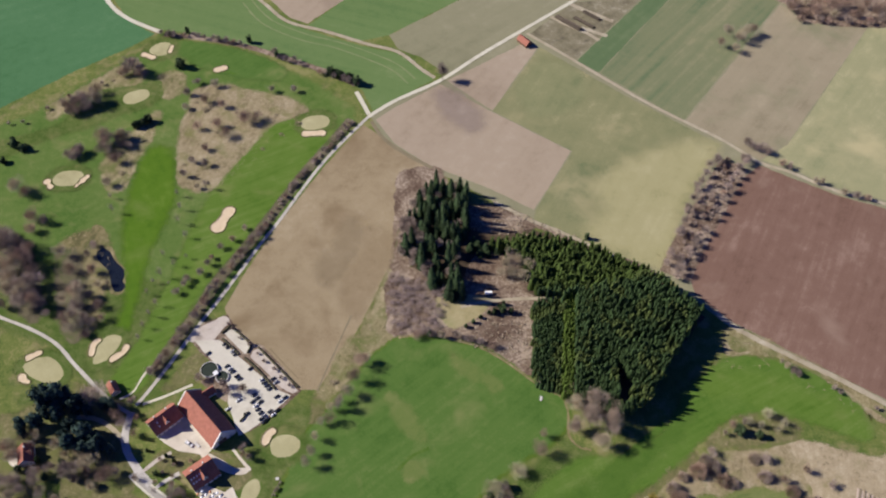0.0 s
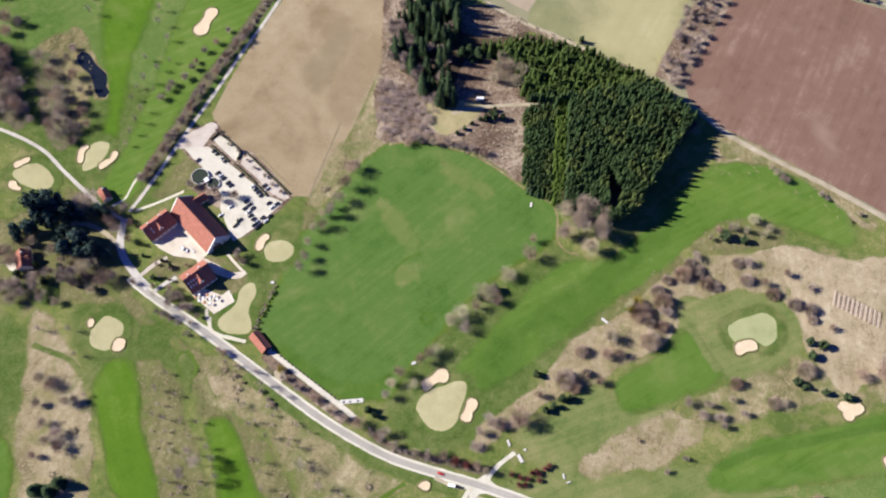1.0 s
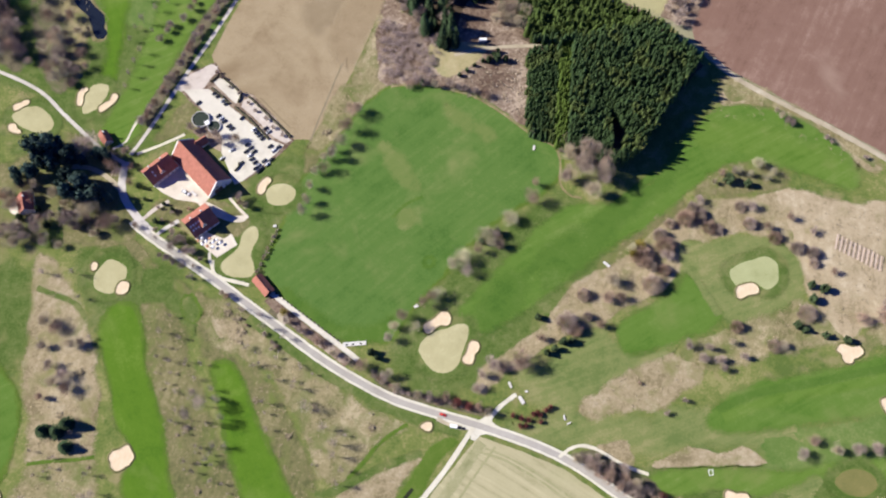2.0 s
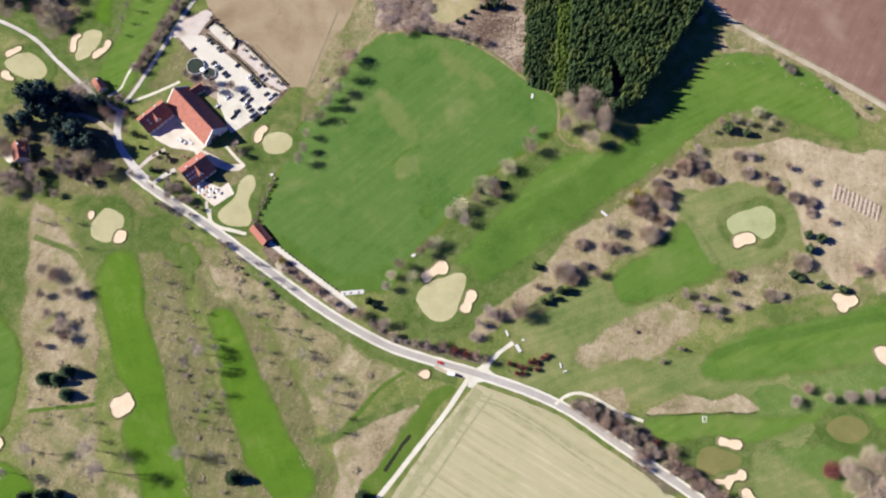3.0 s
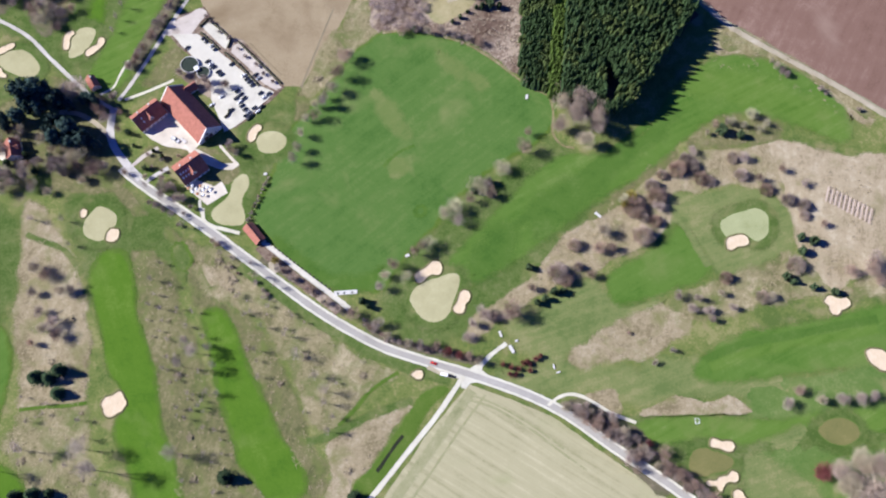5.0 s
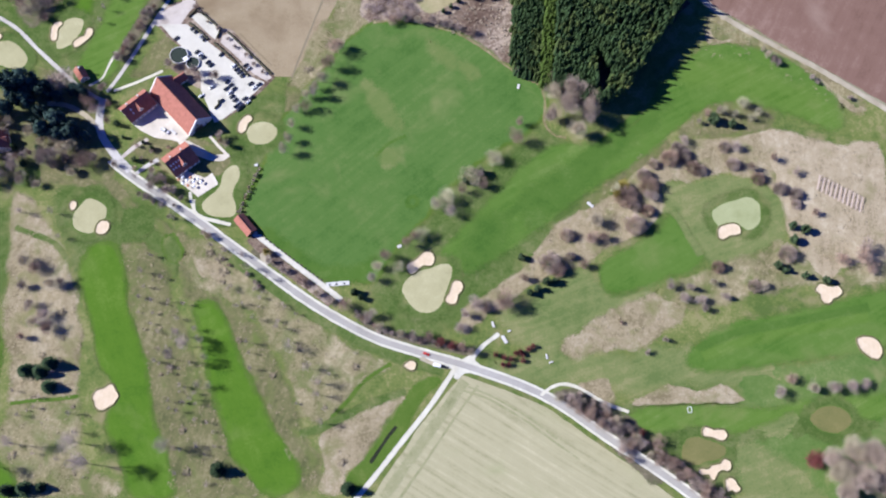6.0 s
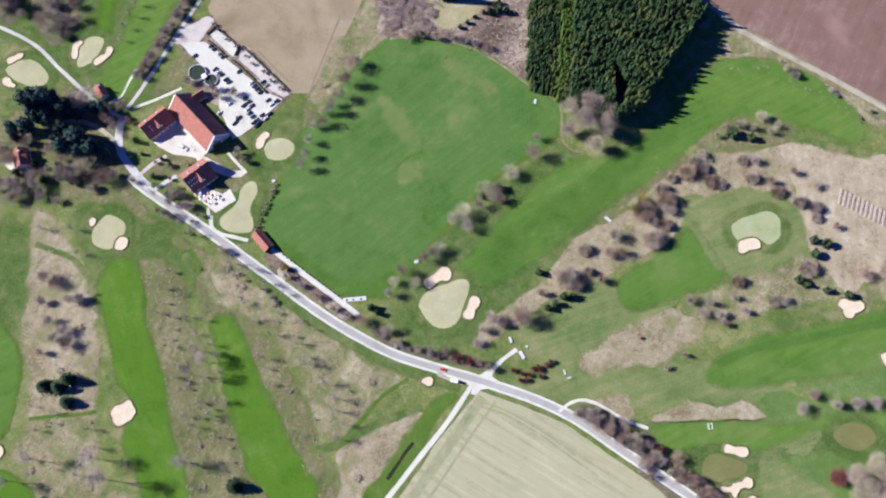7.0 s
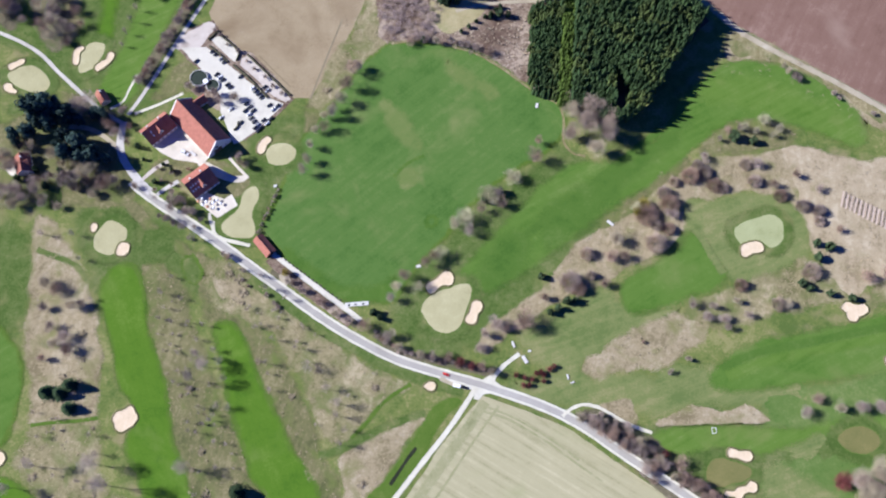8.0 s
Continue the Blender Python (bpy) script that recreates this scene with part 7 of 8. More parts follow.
plant("grove", [(97, 306, 7.7), (111, 306, 9.0), (122, 300, 8.1), (106, 292, 9.8), (119, 288, 9.0), (96, 289, 6.8), (114, 277, 7.2), (94, 319, 5.2), (105, 315, 5.2)])  # forest grove
plant("bare", [(70, 329, 3.5), (-25, 370, 4.4), (-14, 372, 4.0), (-5, 369, 3.5), (6, 369, 3.5), (17, 366, 4.4), (26, 364, 4.0), (35, 361, 4.0)])  # forest edge
plant("bare", [(-317, 675, 9.7), (-354, 629, 10.0), (-365, 621, 7.7), (-345, 633, 7.8), (-321, 577, 9.1), (-308, 581, 7.0), (-344, 566, 6.4), (-354, 561, 4.7), (-308, 556, 6.3), (-309, 528, 5.1), (-195, 607, 7.1), (-184, 611, 5.4), (-237, 633, 5.5), (-221, 600, 5.4), (-211, 587, 5.9), (-227, 571, 4.2), (-239, 598, 4.3), (-255, 624, 4.4), (-237, 555, 4.2), (-224, 551, 4.2), (-220, 628, 5.0), (-258, 644, 5.0), (-227, 524, 3.1), (-242, 538, 3.6), (-232, 656, 4.5), (-250, 659, 4.5), (-175, 648, 3.9), (-153, 648, 3.9)])  # north rough
plant("bare", [(-375, 453, 10.7), (-359, 437, 10.6), (-366, 423, 9.5), (-345, 418, 8.5), (-335, 396, 6.1), (-348, 401, 7.5), (-318, 430, 5.7), (-310, 408, 5.6), (-296, 385, 4.6), (-302, 396, 4.7), (-299, 430, 5.3), (-293, 417, 4.7), (-305, 458, 4.4), (-286, 396, 4.7), (-289, 380, 4.1), (-389, 521, 7.7), (-379, 514, 6.1), (-365, 488, 7.5), (-364, 473, 6.4), (-355, 484, 5.0), (-284, 419, 2.8), (-384, 468, 7.9), (-365, 396, 5.6)])  # west grove
plant("sparse", [(-243, 515, 3.1), (-238, 499, 3.0), (-237, 484, 3.5), (-228, 468, 3.4), (-243, 448, 2.9), (-232, 438, 3.4), (-241, 426, 3.8), (-249, 409, 2.8), (-240, 398, 2.8), (-243, 388, 2.8), (-246, 377, 2.7), (-223, 446, 2.4), (-219, 524, 3.6), (-232, 417, 2.4), (-297, 495, 3.5), (-303, 512, 2.5), (-248, 366, 2.3), (-247, 420, 2.4)])  # fairway row
plant("row", [(287, 733, 6.4), (304, 729, 7.0), (289, 708, 5.2), (312, 735, 5.3), (276, 715, 4.6), (296, 722, 6.0)])  # thin clump
plant("bare", [(305, 554, 4.2), (311, 550, 3.6), (331, 533, 4.1), (336, 532, 3.1), (353, 520, 4.0), (363, 516, 4.0), (372, 513, 4.0), (361, 773, 7.2), (383, 767, 7.2), (409, 774, 8.4), (429, 760, 7.1), (449, 769, 8.4), (386, 755, 5.3), (415, 753, 5.3), (438, 751, 4.7)])  # top clumps
plant("tall", [(-7, 665, 6.2)])  # lone oak
plant("grove", [(58, 441, 6.2), (67, 435, 6.7), (62, 425, 6.2), (52, 429, 5.2), (69, 423, 4.7)])  # birch group
plant("cedar", [(-300, 304, 10.2), (-290, 307, 9.4), (-279, 303, 7.3), (-271, 300, 4.3), (-318, 289, 5.9), (-308, 290, 6.4), (-280, 287, 5.5), (-268, 278, 8.4), (-277, 273, 7.2), (-256, 271, 7.2), (-264, 268, 5.9), (-303, 297, 5.1), (-293, 298, 6.8), (-260, 305, 4.3), (-256, 307, 4.3), (-252, 303, 3.8), (-273, 284, 5.1), (-247, 269, 3.8), (-284, 279, 4.2), (-314, 281, 3.8)])  # garden
plant("ever", [(268, 205, 3.7), (277, 202, 4.1), (268, 194, 4.1), (254, 175, 3.7), (259, 172, 3.2), (273, 168, 3.2), (288, 164, 3.6), (217, 288, 5.1), (231, 285, 3.8), (70, 180, 3.2), (87, 162, 3.6), (75, 154, 3.0), (93, 163, 2.8), (81, 157, 3.2), (-49, 154, 3.2), (-44, 150, 2.4), (42, 245, 3.3), (30, 238, 2.9)])  # course
plant("spruce", [(-254, 102, 5.1), (-270, 98, 5.1), (-261, 97, 5.1), (-254, 87, 4.7), (-136, 32, 5.3), (-273, 19, 4.1), (-262, 20, 4.9), (-251, 21, 3.4), (-50, 20, 4.5), (-15, 371, 2.6)])  # lone
plant("ever", [(-271, 684, 6.9), (-288, 607, 4.9), (-298, 600, 4.9), (-293, 603, 4.3), (-407, 574, 6.4), (-398, 570, 5.3), (-412, 554, 4.2), (-291, 731, 3.5), (-273, 735, 3.0), (-207, 721, 3.5), (-176, 699, 3.5), (-113, 674, 4.5), (-99, 666, 5.1), (-108, 671, 4.5)])  # north
plant("ever", [(44, 394, 3.7), (37, 392, 2.8), (119, 469, 2.9), (51, 393, 2.8)])  # edge
plant("red", [(12, 119, 3.6), (20, 116, 3.5), (148, 57, 3.1), (264, 39, 7.0), (50, 110, 2.2), (56, 108, 2.2), (55, 103, 2.2), (61, 107, 2.2), (67, 112, 2.2), (69, 106, 2.2), (73, 114, 2.2), (76, 116, 2.2), (69, 110, 2.2), (64, 111, 2.2), (59, 103, 2.2)])  # red shrubs
plant("yellow", [(145, 234, 5.0), (140, 229, 3.3), (-112, 183, 3.2)])  # willow
plant("sparse", [(-158, 127, 3.2), (-154, 119, 3.9), (-149, 107, 3.9), (-153, 88, 3.1), (-145, 88, 3.1), (-122, 118, 2.8), (-154, 76, 2.3), (-120, 111, 2.0), (-171, 135, 2.4), (-167, 145, 2.4)])  # fairway edge
plant("bare", [(-235, 297, 3.0), (-278, 313, 5.1), (-308, 273, 4.2), (-280, 266, 4.2), (-270, 249, 5.0), (-241, 253, 4.2), (-306, 240, 5.0), (-256, 242, 4.2), (-226, 249, 2.5), (-327, 271, 5.0), (-323, 242, 5.0)])  # village fill
plant("bare", [(-384, 462, 6.9), (-369, 459, 6.9), (-367, 444, 6.8), (-351, 430, 6.7), (-356, 415, 7.1), (-366, 410, 6.6), (-341, 404, 5.6), (-328, 388, 4.2), (-308, 448, 4.4), (-296, 407, 4.7), (-310, 418, 4.3), (-291, 369, 4.1), (-305, 385, 3.7), (-281, 385, 3.7)])  # grove fill
plant("bare", [(360, 783, 5.4), (371, 764, 5.4), (377, 780, 6.0), (399, 783, 7.2), (403, 762, 5.4), (422, 778, 6.0), (424, 764, 5.4), (440, 778, 6.6), (451, 755, 5.9), (461, 778, 7.2), (366, 755, 4.2), (395, 753, 4.1), (426, 749, 4.1)])  # thicket fill
plant("spruce", [(18, 456, 3.9), (25, 459, 4.4), (32, 456, 3.9), (38, 460, 3.9), (27, 450, 3.4), (21, 463, 3.4), (34, 450, 2.9), (41, 454, 3.4)])  # clearing row
plant("grove", [(48, 437, 5.7), (53, 446, 5.8), (44, 429, 4.8), (56, 437, 6.2)])  # purple group
plant("ever", [(-292, 249, 3.3), (-281, 260, 3.3), (-312, 255, 3.3), (-262, 253, 2.9), (-300, 262, 2.9), (-253, 244, 2.5)])  # village ever
plant("pale", [(241, 301, 4.3), (225, 295, 3.0), (252, 295, 3.0), (234, 293, 2.6), (245, 290, 2.6)])  # fairway shrubs
plant("pale", [(53, 255, 3.8), (37, 237, 3.7), (140, 232, 3.3)])  # range pale
plant("ever", [(-227, 281, 2.5), (-200, 262, 2.1), (-212, 253, 2.5), (-207, 267, 1.7), (-222, 271, 1.7)])  # farm ever
plant("bare", [(-198, 243, 3.3), (-190, 238, 3.3), (-181, 230, 2.9), (-221, 294, 2.6), (-150, 268, 2.9), (-211, 246, 2.5), (-175, 223, 2.5)])  # farm shrubs


plant("row", [(-380, 459, 6.0), (-345, 406, 5.6), (-365, 445, 5.4), (-381, 450, 7.3), (-358, 452, 5.8), (-352, 408, 7.1), (-354, 413, 6.3), (-373, 429, 5.2), (-339, 398, 6.4), (-350, 397, 7.1), (-363, 434, 6.5), (-371, 455, 5.8), (-368, 424, 6.2), (-373, 434, 5.5), (-360, 407, 5.8), (-385, 463, 5.6), (-350, 417, 5.6)])  # west grove crowns
plant("row", [(-330, 449, 5.9), (-302, 372, 4.8), (-302, 399, 5.6), (-308, 412, 4.2), (-296, 378, 4.7), (-304, 387, 5.3), (-306, 396, 4.5), (-317, 400, 5.1), (-304, 407, 5.8), (-309, 380, 5.5)])  # pond grove crowns
plant("bare", [(-372, 625, 6.7), (-356, 632, 6.6), (-347, 644, 6.7), (-341, 632, 6.5), (-367, 617, 4.9), (-362, 628, 6.8), (-354, 622, 5.7), (-349, 624, 6.0), (-360, 616, 5.7)])  # north shrub belt
plant("bare", [(-307, 575, 5.5), (-325, 568, 5.5), (-303, 583, 5.3), (-321, 580, 5.3), (-324, 575, 5.5), (-309, 585, 6.2), (-317, 568, 6.2), (-300, 574, 4.6)])  # north shrub belt east
plant("bare", [(-309, 669, 5.1), (-312, 678, 4.8), (-323, 674, 5.0), (-320, 686, 5.0), (-328, 671, 4.7)])  # north shrub belt far
plant("bare", [(-349, 559, 5.3), (-343, 567, 4.2), (-350, 566, 4.5), (-344, 563, 4.9)])  # north shrub belt near
plant("bare", [(134, 61, 3.3), (124, 74, 4.1), (116, 77, 2.9), (132, 65, 3.7), (100, 80, 4.3), (139, 40, 3.0), (104, 76, 3.5), (107, 82, 3.1), (120, 62, 3.6), (110, 78, 2.6), (139, 60, 3.2), (115, 72, 2.8), (139, 48, 3.6), (153, 42, 3.4), (147, 50, 4.3), (125, 69, 4.2), (145, 54, 4.1), (134, 45, 4.4)])  # road bank thicket
plant("row", [(-316, 264, 4.7), (-321, 273, 5.2), (-319, 264, 5.2), (-277, 282, 3.1), (-269, 265, 3.8), (-305, 280, 3.8), (-317, 286, 4.0), (-291, 254, 3.2)])  # village thicket
plant("bare", [(-293, 240, 3.2), (-269, 247, 2.8), (-309, 247, 2.8), (-321, 247, 3.8), (-288, 257, 3.0), (-296, 253, 3.2), (-261, 253, 3.8)])  # village undergrowth
plant("cedar", [(-267, 283, 5.3), (-263, 278, 4.8), (-269, 272, 6.0)])  # village conifers
plant("bare", [(-199, 251, 1.8), (-187, 230, 2.4), (-200, 239, 2.4), (-207, 254, 1.7), (-195, 236, 1.9), (-198, 236, 1.9), (-188, 236, 1.8)])  # clubhouse shrubs
plant("ever", [(41, 398, 2.0), (38, 395, 2.0), (45, 401, 2.0), (33, 392, 2.0), (26, 388, 2.0), (20, 383, 2.0), (14, 379, 2.0)])  # clearing edge bushes
plant("bare", [(261, 348, 2.6), (264, 343, 3.4), (268, 339, 3.8), (271, 337, 3.0), (296, 325, 2.6), (300, 321, 2.0), (324, 308, 2.4), (222, 296, 2.8), (212, 293, 3.2), (206, 287, 2.6)])  # field track shrubs
plant("dome", [(153, 205, 8.4), (147, 227, 8.4), (165, 235, 7.6), (162, 244, 5.5), (170, 253, 4.6), (182, 257, 7.1), (193, 260, 5.9), (163, 216, 5.5), (154, 219, 4.6), (103, 197, 5.5), (199, 250, 5.9), (205, 248, 4.6), (229, 253, 5.5), (247, 242, 5.5), (262, 234, 5.5), (273, 230, 5.5), (273, 222, 4.2), (262, 184, 7.6), (90, 176, 8.4), (96, 171, 5.9), (236, 160, 5.5), (211, 174, 5.0), (224, 267, 5.0), (105, 181, 3.8), (188, 266, 5.0)])  # round bushes of the copse
plant("hedge", [(-205, 226, 2.4), (-200, 223, 3.0), (-195, 220, 2.6), (-183, 209, 1.8), (-157, 197, 2.6), (-153, 194, 3.0), (-200, 260, 2.0), (-188, 263, 1.8), (-211, 264, 1.8), (-180, 218, 1.6)])  # road cutting shrubs
# hedge trees on both sides of the lane
along("hedge", [(-93, 607), (-113, 575), (-132, 543), (-149, 510), (-162, 478)], 3.6, (1.8, 3.5), 1.9, 0.8)
along("hedge", [(-163, 476), (-177, 450), (-194, 418), (-207, 387), (-220, 356), (-232, 334)], 3.4, (2.4, 4.2), 1.7, 1.15)
along("hedge", [(-225, 410), (-205, 440), (-180, 480)], 9.0, (3.0, 4.6), 3.0)
# hedge at the top of the course
along("hedge", [(-300, 731), (-267, 729), (-231, 722), (-194, 709), (-157, 690), (-122, 672), (-93, 658)], 8.0, (3.0, 4.6), 2.0)
along("ever", [(-120, 672), (-100, 664), (-88, 655)], 6.0, (3.5, 5.0), 1.5, 1.3)
# belt between the winter crop and the ploughed soil
along("tall", [(245, 560), (224, 523), (202, 478), (183, 436)], 8.0, (3.4, 4.8), 2.5, 0.75)
along("tall", [(272, 558), (249, 523), (226, 485), (203, 448), (190, 425)], 8.0, (3.4, 4.8), 2.5, 0.75)
along("hedge", [(275, 580), (285, 572), (296, 568)], 6.0, (4, 5.5), 2.0, 1.2)
along("hedge", [(260, 560), (237, 523), (214, 481), (195, 440)], 4.0, (2.2, 3.8), 5.0, 1.0)
along("hedge", [(274, 566), (250, 530), (228, 492)], 10.0, (2.4, 3.6), 3.5, 1.0)
# bushes before the crop field in the north-west
along("hedge", [(-420, 600), (-395, 615), (-370, 640), (-345, 660)], 13.0, (2.2, 3.4), 3.0)
# brown bushes beside the practice green
along("hedge", [(-134, 213), (-128, 229), (-121, 247)], 2.6, (1.0, 1.9), 0.5, 0.9)
# bushes along the road bank and the car park
along("hedge", [(-142, 177), (-129, 168), (-114, 158)], 5.0, (1.6, 3.2), 1.6, 0.8)
along("hedge", [(-178, 380), (-150, 353), (-119, 321)], 9.0, (1.8, 2.8), 0.8)
along("hedge", LOW_BANK, 2.8, (2.2, 4.0), 2.6, 0.95)
along("hedge", [(x + 4.5, y + 3.5) for x, y in LOW_BANK[1:]], 4.0, (1.8, 3.2), 1.5, 0.95)
along("hedge", ROAD_BANK, 4.5, (1.6, 2.6), 1.0, 0.9)
# young trees strewn over the dry slopes
for ring, many in ((SLOPE, 26), (BANK, 20), (ROUGH_A, 18), (ROUGH_B, 12)):
    xs, ys = [p[0] for p in ring], [p[1] for p in ring]
    while many:
        x, y = dice.uniform(min(xs), max(xs)), dice.uniform(min(ys), max(ys))
        if inside(x, y, ring):
            grow("sparse", x, y, dice.uniform(1.3, 2.8) / 5, dice.uniform(0.7, 1.2))
            many -= 1
# tussocks and low scrub in the dry grass, past counting
def tussocks(name, per, size, blades, material, label, seed, keep, east, last=0, tall=(0.3, 0.9)):
    rg = random.Random(seed)
    vs, fs = [], []
    for ring in ROUGHS[-last:] if last else ROUGHS:
        if ring[0][0] > east:
            continue
        xs, ys = [p[0] for p in ring], [p[1] for p in ring]
        tries = int((max(xs) - min(xs)) * (max(ys) - min(ys)) / per)
        for _ in range(tries):
            x, y = rg.uniform(min(xs), max(xs)), rg.uniform(min(ys), max(ys))
            if noise.noise((x / 14, y / 14, seed)) < keep or not inside(x, y, ring):
                continue
            r = rg.uniform(*size)
            for _ in range(blades):
                an, q = rg.uniform(0, math.tau), r * rg.random()
                a = Vector((x + math.cos(an) * q, y + math.sin(an) * q, 0.05 + 0.5 * (r - q)))
                d = Vector((math.cos(an) * r * 0.6, math.sin(an) * r * 0.6, r * rg.uniform(*tall)))
                w = Vector((-math.sin(an), math.cos(an), 0)) * r * rg.uniform(0.10, 0.22)
                k = len(vs)
                vs += [a - w, a + w, a + d]
                fs.append((k, k + 1, k + 2))
    tagged(new(name, mesh_of(name, vs, fs, material)), label, "grass", kind="stuff")


tussocks("grass_tussocks", 20.0, (0.5, 1.3), 9, M_TUSSOCK, "pale dead tussocks in dry winter grass", 21, -0.15, 400, tall=(0.06, 0.26))
STALKS = [(-2, 376), (30, 388), (52, 402), (68, 402), (68, 340), (40, 354), (8, 364)]
BEHIND = [(12, 504), (40, 512), (80, 486), (120, 468), (60, 470), (18, 478)]
ROUGHS += [STALKS, BEHIND]
tussocks("dead_stalks", 9.0, (0.6, 1.5), 12, M_STALK, "pale dead stalks on brown brushy ground", 23, -0.3, 400, 2)
tussocks("low_scrub", 480.0, (1.4, 3.2), 36, M_SCRUB, "low brown scrub in dry winter grass", 22, 0.0, -20, tall=(0.05, 0.28))
# brush of the clearing, joined
bv, bf = [], []
for _ in range(1400):
    x, y = dice.uniform(-90, 20), dice.uniform(340, 460)
    if inside(x, y, SCRUB):
        sc, turn = dice.uniform(1.8, 4.2) / 5, dice.uniform(0, 6.28)
        ca, sa = math.cos(turn) * sc, math.sin(turn) * sc
        me = LIB["sparse"][dice.randrange(3)][1]
        k = len(bv)
        bv += [(x + v.co.x * ca - v.co.y * sa, y + v.co.x * sa + v.co.y * ca, v.co.z * sc * 0.4) for v in me.vertices]
        bf += [tuple(i + k for i in p.vertices) for p in me.polygons]
tagged(new("brush_thicket", mesh_of("brush_thicket", bv, bf, M_TWIG_PURPLE)), "tangled leafless purple-grey brush on the clearing", "brush", kind="stuff")

# spruce stand with gaps and bare trees among it
spots = []
for _ in range(5000):
    x, y = dice.uniform(-90, 60), dice.uniform(380, 600)
    gap = 9 + 16 * (0.5 + noise.noise((x / 15, y / 15, 2)))
    if inside(x, y, SPRUCE_STAND) and all((x - a) ** 2 + (y - b) ** 2 > gap for a, b in spots):
        spots.append((x, y))
for x, y in spots:
    n = noise.noise((x / 11, y / 11, 8)) - max(0.0, (-x - 24) / 40)
    if n > -0.06:
        grow("spruce", x, y, dice.uniform(0.55, 1.0), dice.uniform(0.9, 1.6))
    elif n < -0.2:
        grow("tall", x, y, dice.uniform(0.6, 0.95), dice.uniform(0.8, 1.1))


# ---- conifer plantation, too dense to count ----
def plantation(name, ring, gap, size, spread, material, label, seed, keep):
    """Closely set conifers with rounded, ragged crowns; size gives a tree's height by its place."""
    rg = random.Random(seed)
    vs, fs = [], []
    xs, ys = [p[0] for p in ring], [p[1] for p in ring]
    y = min(ys)
    while y < max(ys):
        x = min(xs)
        while x < max(xs):
            px, py = x + rg.uniform(-0.38, 0.38) * gap, y + rg.uniform(-0.38, 0.38) * gap
            x += gap
            if not inside(px, py, ring) or not keep(px, py):
                continue
            h = size(px, py) * rg.uniform(0.84, 1.08)
            w = spread * rg.uniform(0.75, 1.25)
            k = len(vs)
            vs.append((px + rg.uniform(-0.3, 0.3), py + rg.uniform(-0.3, 0.3), h))
            n = 9
            for f in (0.16, 0.38, 0.62, 0.88):
                turn = rg.uniform(0, 0.7)
                for i in range(n):
                    q = w * f ** 0.6 * rg.uniform(0.72, 1.2)
                    an = turn + i * math.tau / n
                    vs.append((px + math.cos(an) * q, py + math.sin(an) * q, h - w * (0.3 + 6.6 * f ** 1.4) + rg.uniform(-0.35, 0.35) * w * 0.6))
            fs += [(k, k + 1 + i, k + 1 + (i + 1) % n) for i in range(n)]
            for r in range(3):
                a, b = k + 1 + r * n, k + 1 + (r + 1) * n
                for i in range(n):
                    fs += [(a + i, b + i, b + (i + 1) % n), (a + i, b + (i + 1) % n, a + (i + 1) % n)]
            # loose sprays standing off the crown
            for i in range(26):
                f = rg.random()
                an = rg.uniform(0, math.tau)
                q = w * math.sqrt(f) * rg.uniform(0.95, 1.15)
                c = Vector((px + math.cos(an) * q, py + math.sin(an) * q, h - w * (0.2 + 6.6 * f ** 1.4)))
                d = Vector((math.cos(an), math.sin(an), rg.uniform(-0.2, 0.8))) * w * rg.uniform(0.25, 0.45)
                e = Vector((-math.sin(an), math.cos(an), rg.uniform(-0.3, 0.3))) * w * rg.uniform(0.1, 0.2)
                j = len(vs)
                vs += [c - e, c + e, c + d]
                fs.append((j, j + 1, j + 2))
        y += gap
    ob = new(name, mesh_of(name, vs, fs, material))
    return tagged(ob, label, "forest", kind="stuff")


GLADE = [(127, 305), (134, 303), (139, 322), (136, 334), (130, 338)]
STRIPE = [(86, 314), (95, 312), (104, 404), (95, 404)]


def stature(x, y):
    h = 22 * (1 + 0.16 * noise.noise((x / 20, y / 20, 3)))
    if x < 92 and y < 405:
        return 0.47 * h
    return h * min(1.1, 0.74 + 0.36 * max(0.0, x - 70) / 75)


def mixed(x, y):
    return noise.noise((x / 16, y / 16, 5)) + 0.5 * noise.noise((x / 5, y / 5, 9)) + (0.25 if y > 415 else 0.0) > 0.20


NORTH_WOOD = [(34, 459), (76, 467), (122, 454), (170, 430), (140, 412), (100, 408), (69, 410), (61, 439)]
plantation("broad_conifers", NORTH_WOOD, 3.9, lambda x, y: 17 * (1 + 0.25 * noise.noise((x / 9, y / 9, 3))), 2.9, M_BROAD, "uneven green conifers at the back of the plantation", 8, lambda x, y: True)
plantation("conifer_plantation", FOREST, 2.55, stature, 1.75, M_PLANT, "dense planted block of green conifers", 3, lambda x, y: not inside(x, y, STRIPE) and not inside(x, y, GLADE) and not inside(x, y, NORTH_WOOD) and not mixed(x, y))
plantation("lighter_conifers", FOREST, 2.7, stature, 1.9, M_LIGHT, "lighter olive conifers mixed into the plantation", 6, lambda x, y: not inside(x, y, STRIPE) and not inside(x, y, GLADE) and not inside(x, y, NORTH_WOOD) and mixed(x, y))
plantation("young_conifers", STRIPE, 2.4, lambda x, y: 13.5, 1.9, M_YOUNG, "strip of lighter yellow-green young conifers", 4, lambda x, y: True)


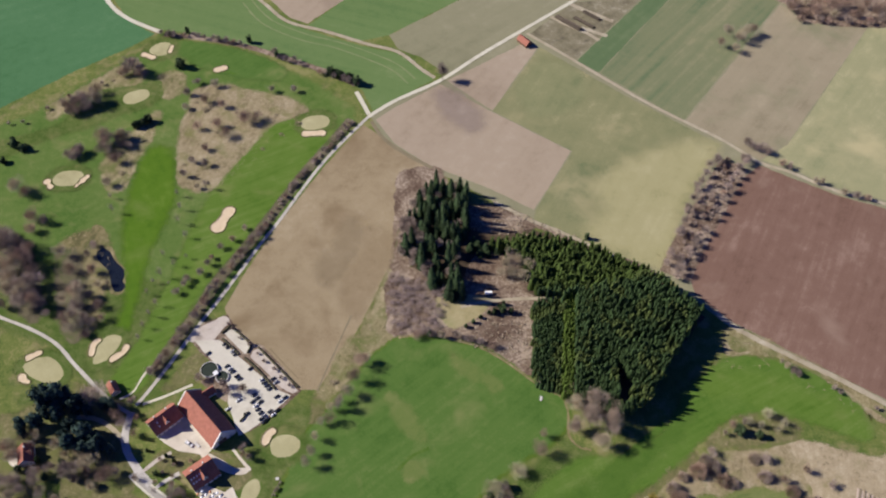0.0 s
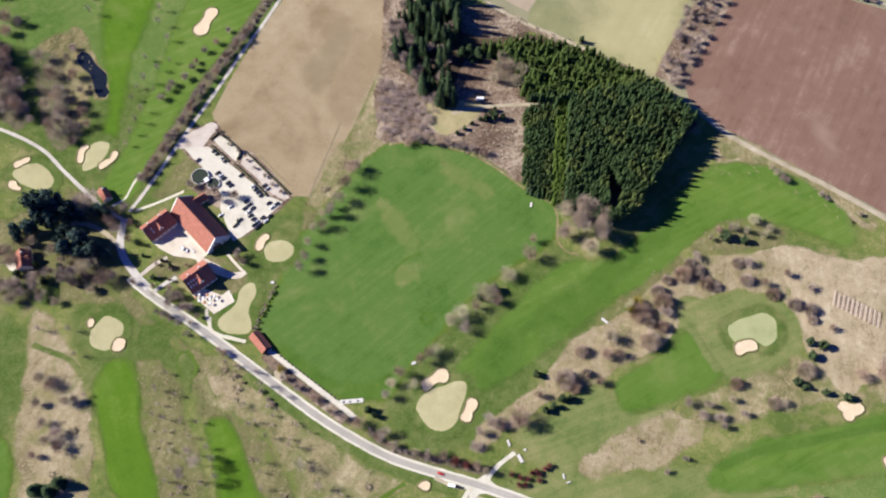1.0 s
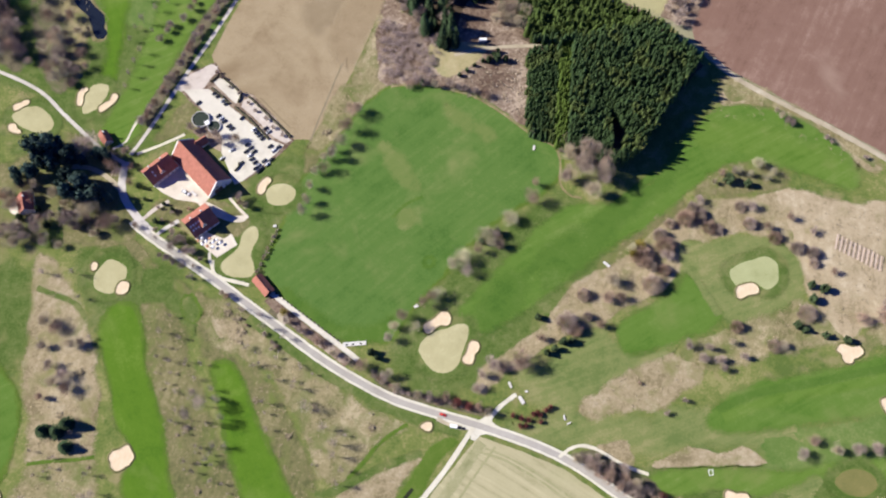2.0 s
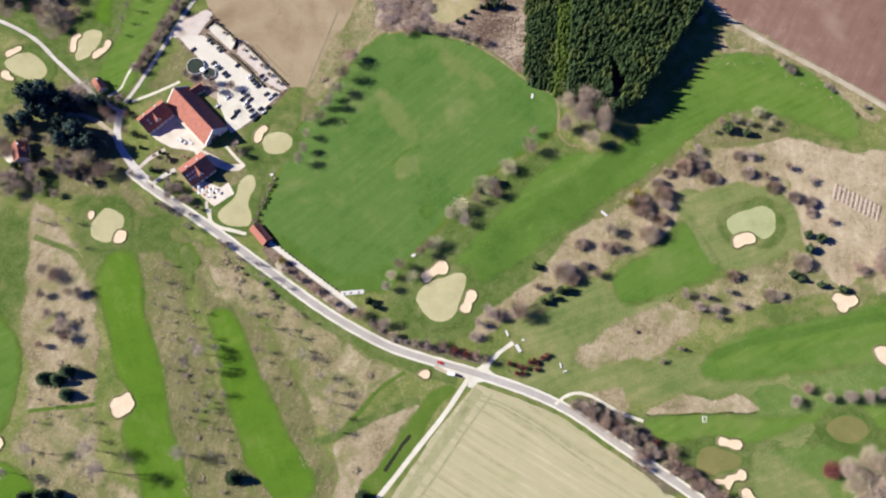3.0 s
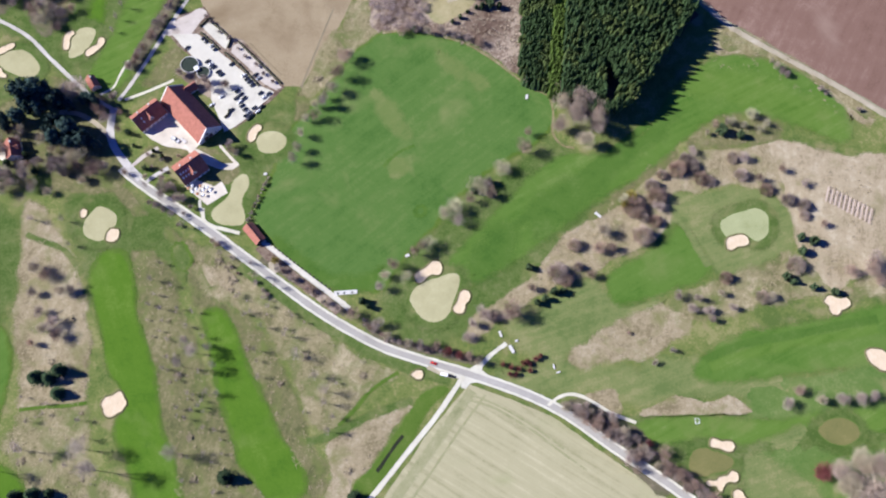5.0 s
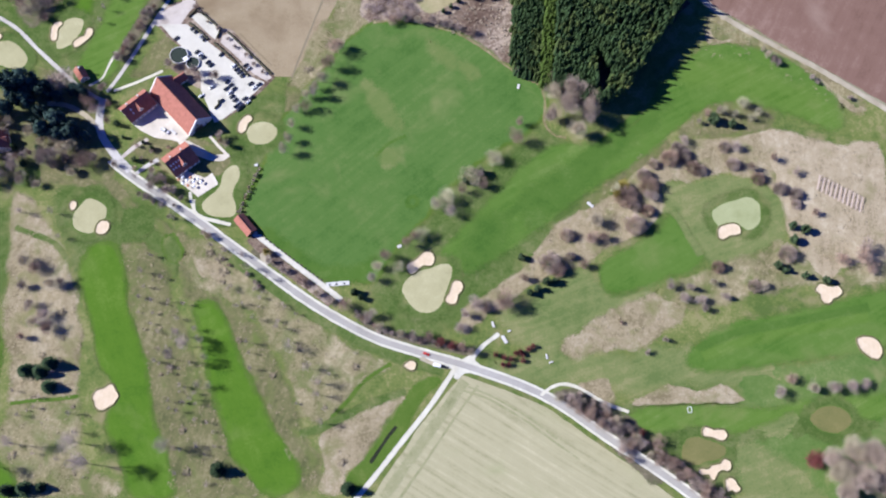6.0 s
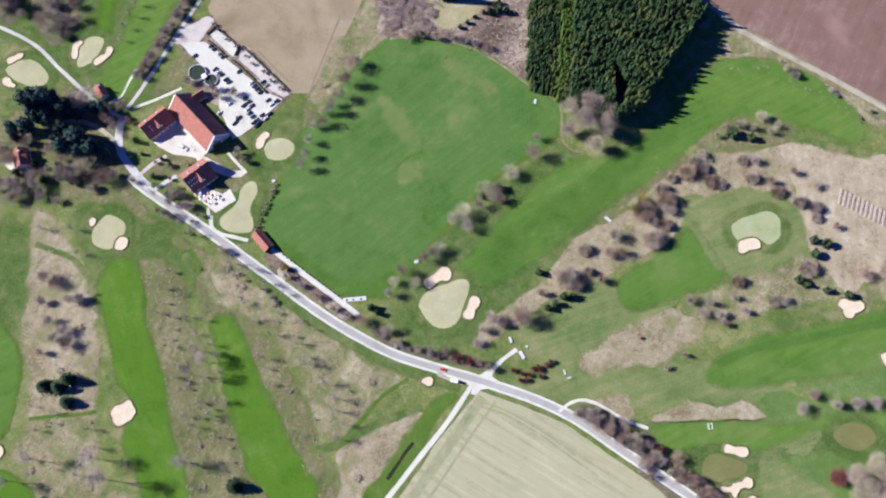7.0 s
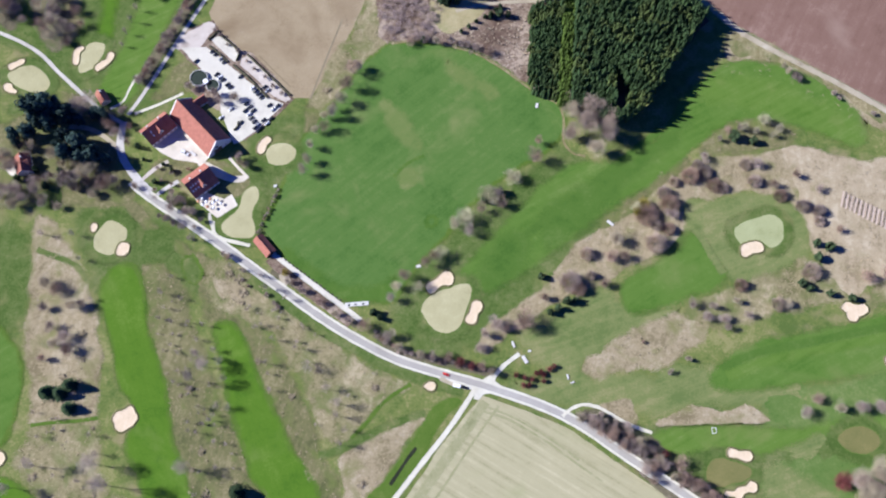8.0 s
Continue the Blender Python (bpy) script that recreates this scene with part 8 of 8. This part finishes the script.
# ---- clipped hedges between the rows of the car park ----
def clipped_hedge(line, wide, high):
    ln = rounded(line, 1.2, False, False)
    nm = normals(ln, False)
    rg = random.Random(len(ln))
    c = ln[len(ln) // 2]
    root = base("clipped_hedge", Matrix.Translation((c.x, c.y, 0.1)), "low dark clipped hedge beside parked cars", "hedge", "car park hedges")
    bm = bmesh.new()
    rows = []
    for q, v in zip(ln, nm):
        row = []
        for off, z in ((-1, 0), (-0.95, 0.7), (-0.5, 1), (0.5, 1), (0.95, 0.7), (1, 0)):
            w = off * wide / 2 * rg.uniform(0.7, 1.25)
            row.append(bm.verts.new((q.x - c.x + v.x * w, q.y - c.y + v.y * w, z * high * rg.uniform(0.75, 1.2))))
        rows.append(row)
    for a, b in zip(rows, rows[1:]):
        for i in range(5):
            bm.faces.new((a[i], a[i + 1], b[i + 1], b[i]))
    bm.faces.new(rows[0])
    bm.faces.new(rows[-1][::-1])
    bmesh.ops.recalc_face_normals(bm, faces=bm.faces)
    part("foliage", bm, M_HEDGE, root)


clipped_hedge([(-182, 372), (-176, 379), (-157, 362), (-159, 354)], 1.4, 1.5)
clipped_hedge([(-181, 367), (-173, 360), (-166, 353)], 1.4, 1.5)
clipped_hedge([(-161, 350), (-152, 342), (-144, 334), (-133, 322)], 1.4, 1.5)
clipped_hedge([(-151, 359), (-135, 343), (-116, 324)], 1.4, 1.5)
clipped_hedge([(-157, 295), (-154, 298), (-154, 302)], 1.4, 1.5)

# a white trailer in the clearing of the wood
root = base("trailer", pose(33.0, 411.5, 0, 0, 0, 5), "white box trailer parked in the forest clearing", "trailer")
part("body", box(bmesh.new(), -3.0, 3.0, -1.2, 1.2, 0.6, 2.9, 0.1), M_TIN, root)
part("drawbar", box(bmesh.new(), 3.0, 4.6, -0.08, 0.08, 0.6, 0.75, 0.02), M_TYRE, root)
for x in (-0.6, 0.6):
    for y in (-1.15, 1.15):
        bm = bmesh.new()
        bmesh.ops.create_cone(bm, cap_ends=True, segments=14, radius1=0.4, radius2=0.4, depth=0.25, matrix=pose(x, y, 0.4, 90))
        part("wheel", bm, M_TYRE, root)
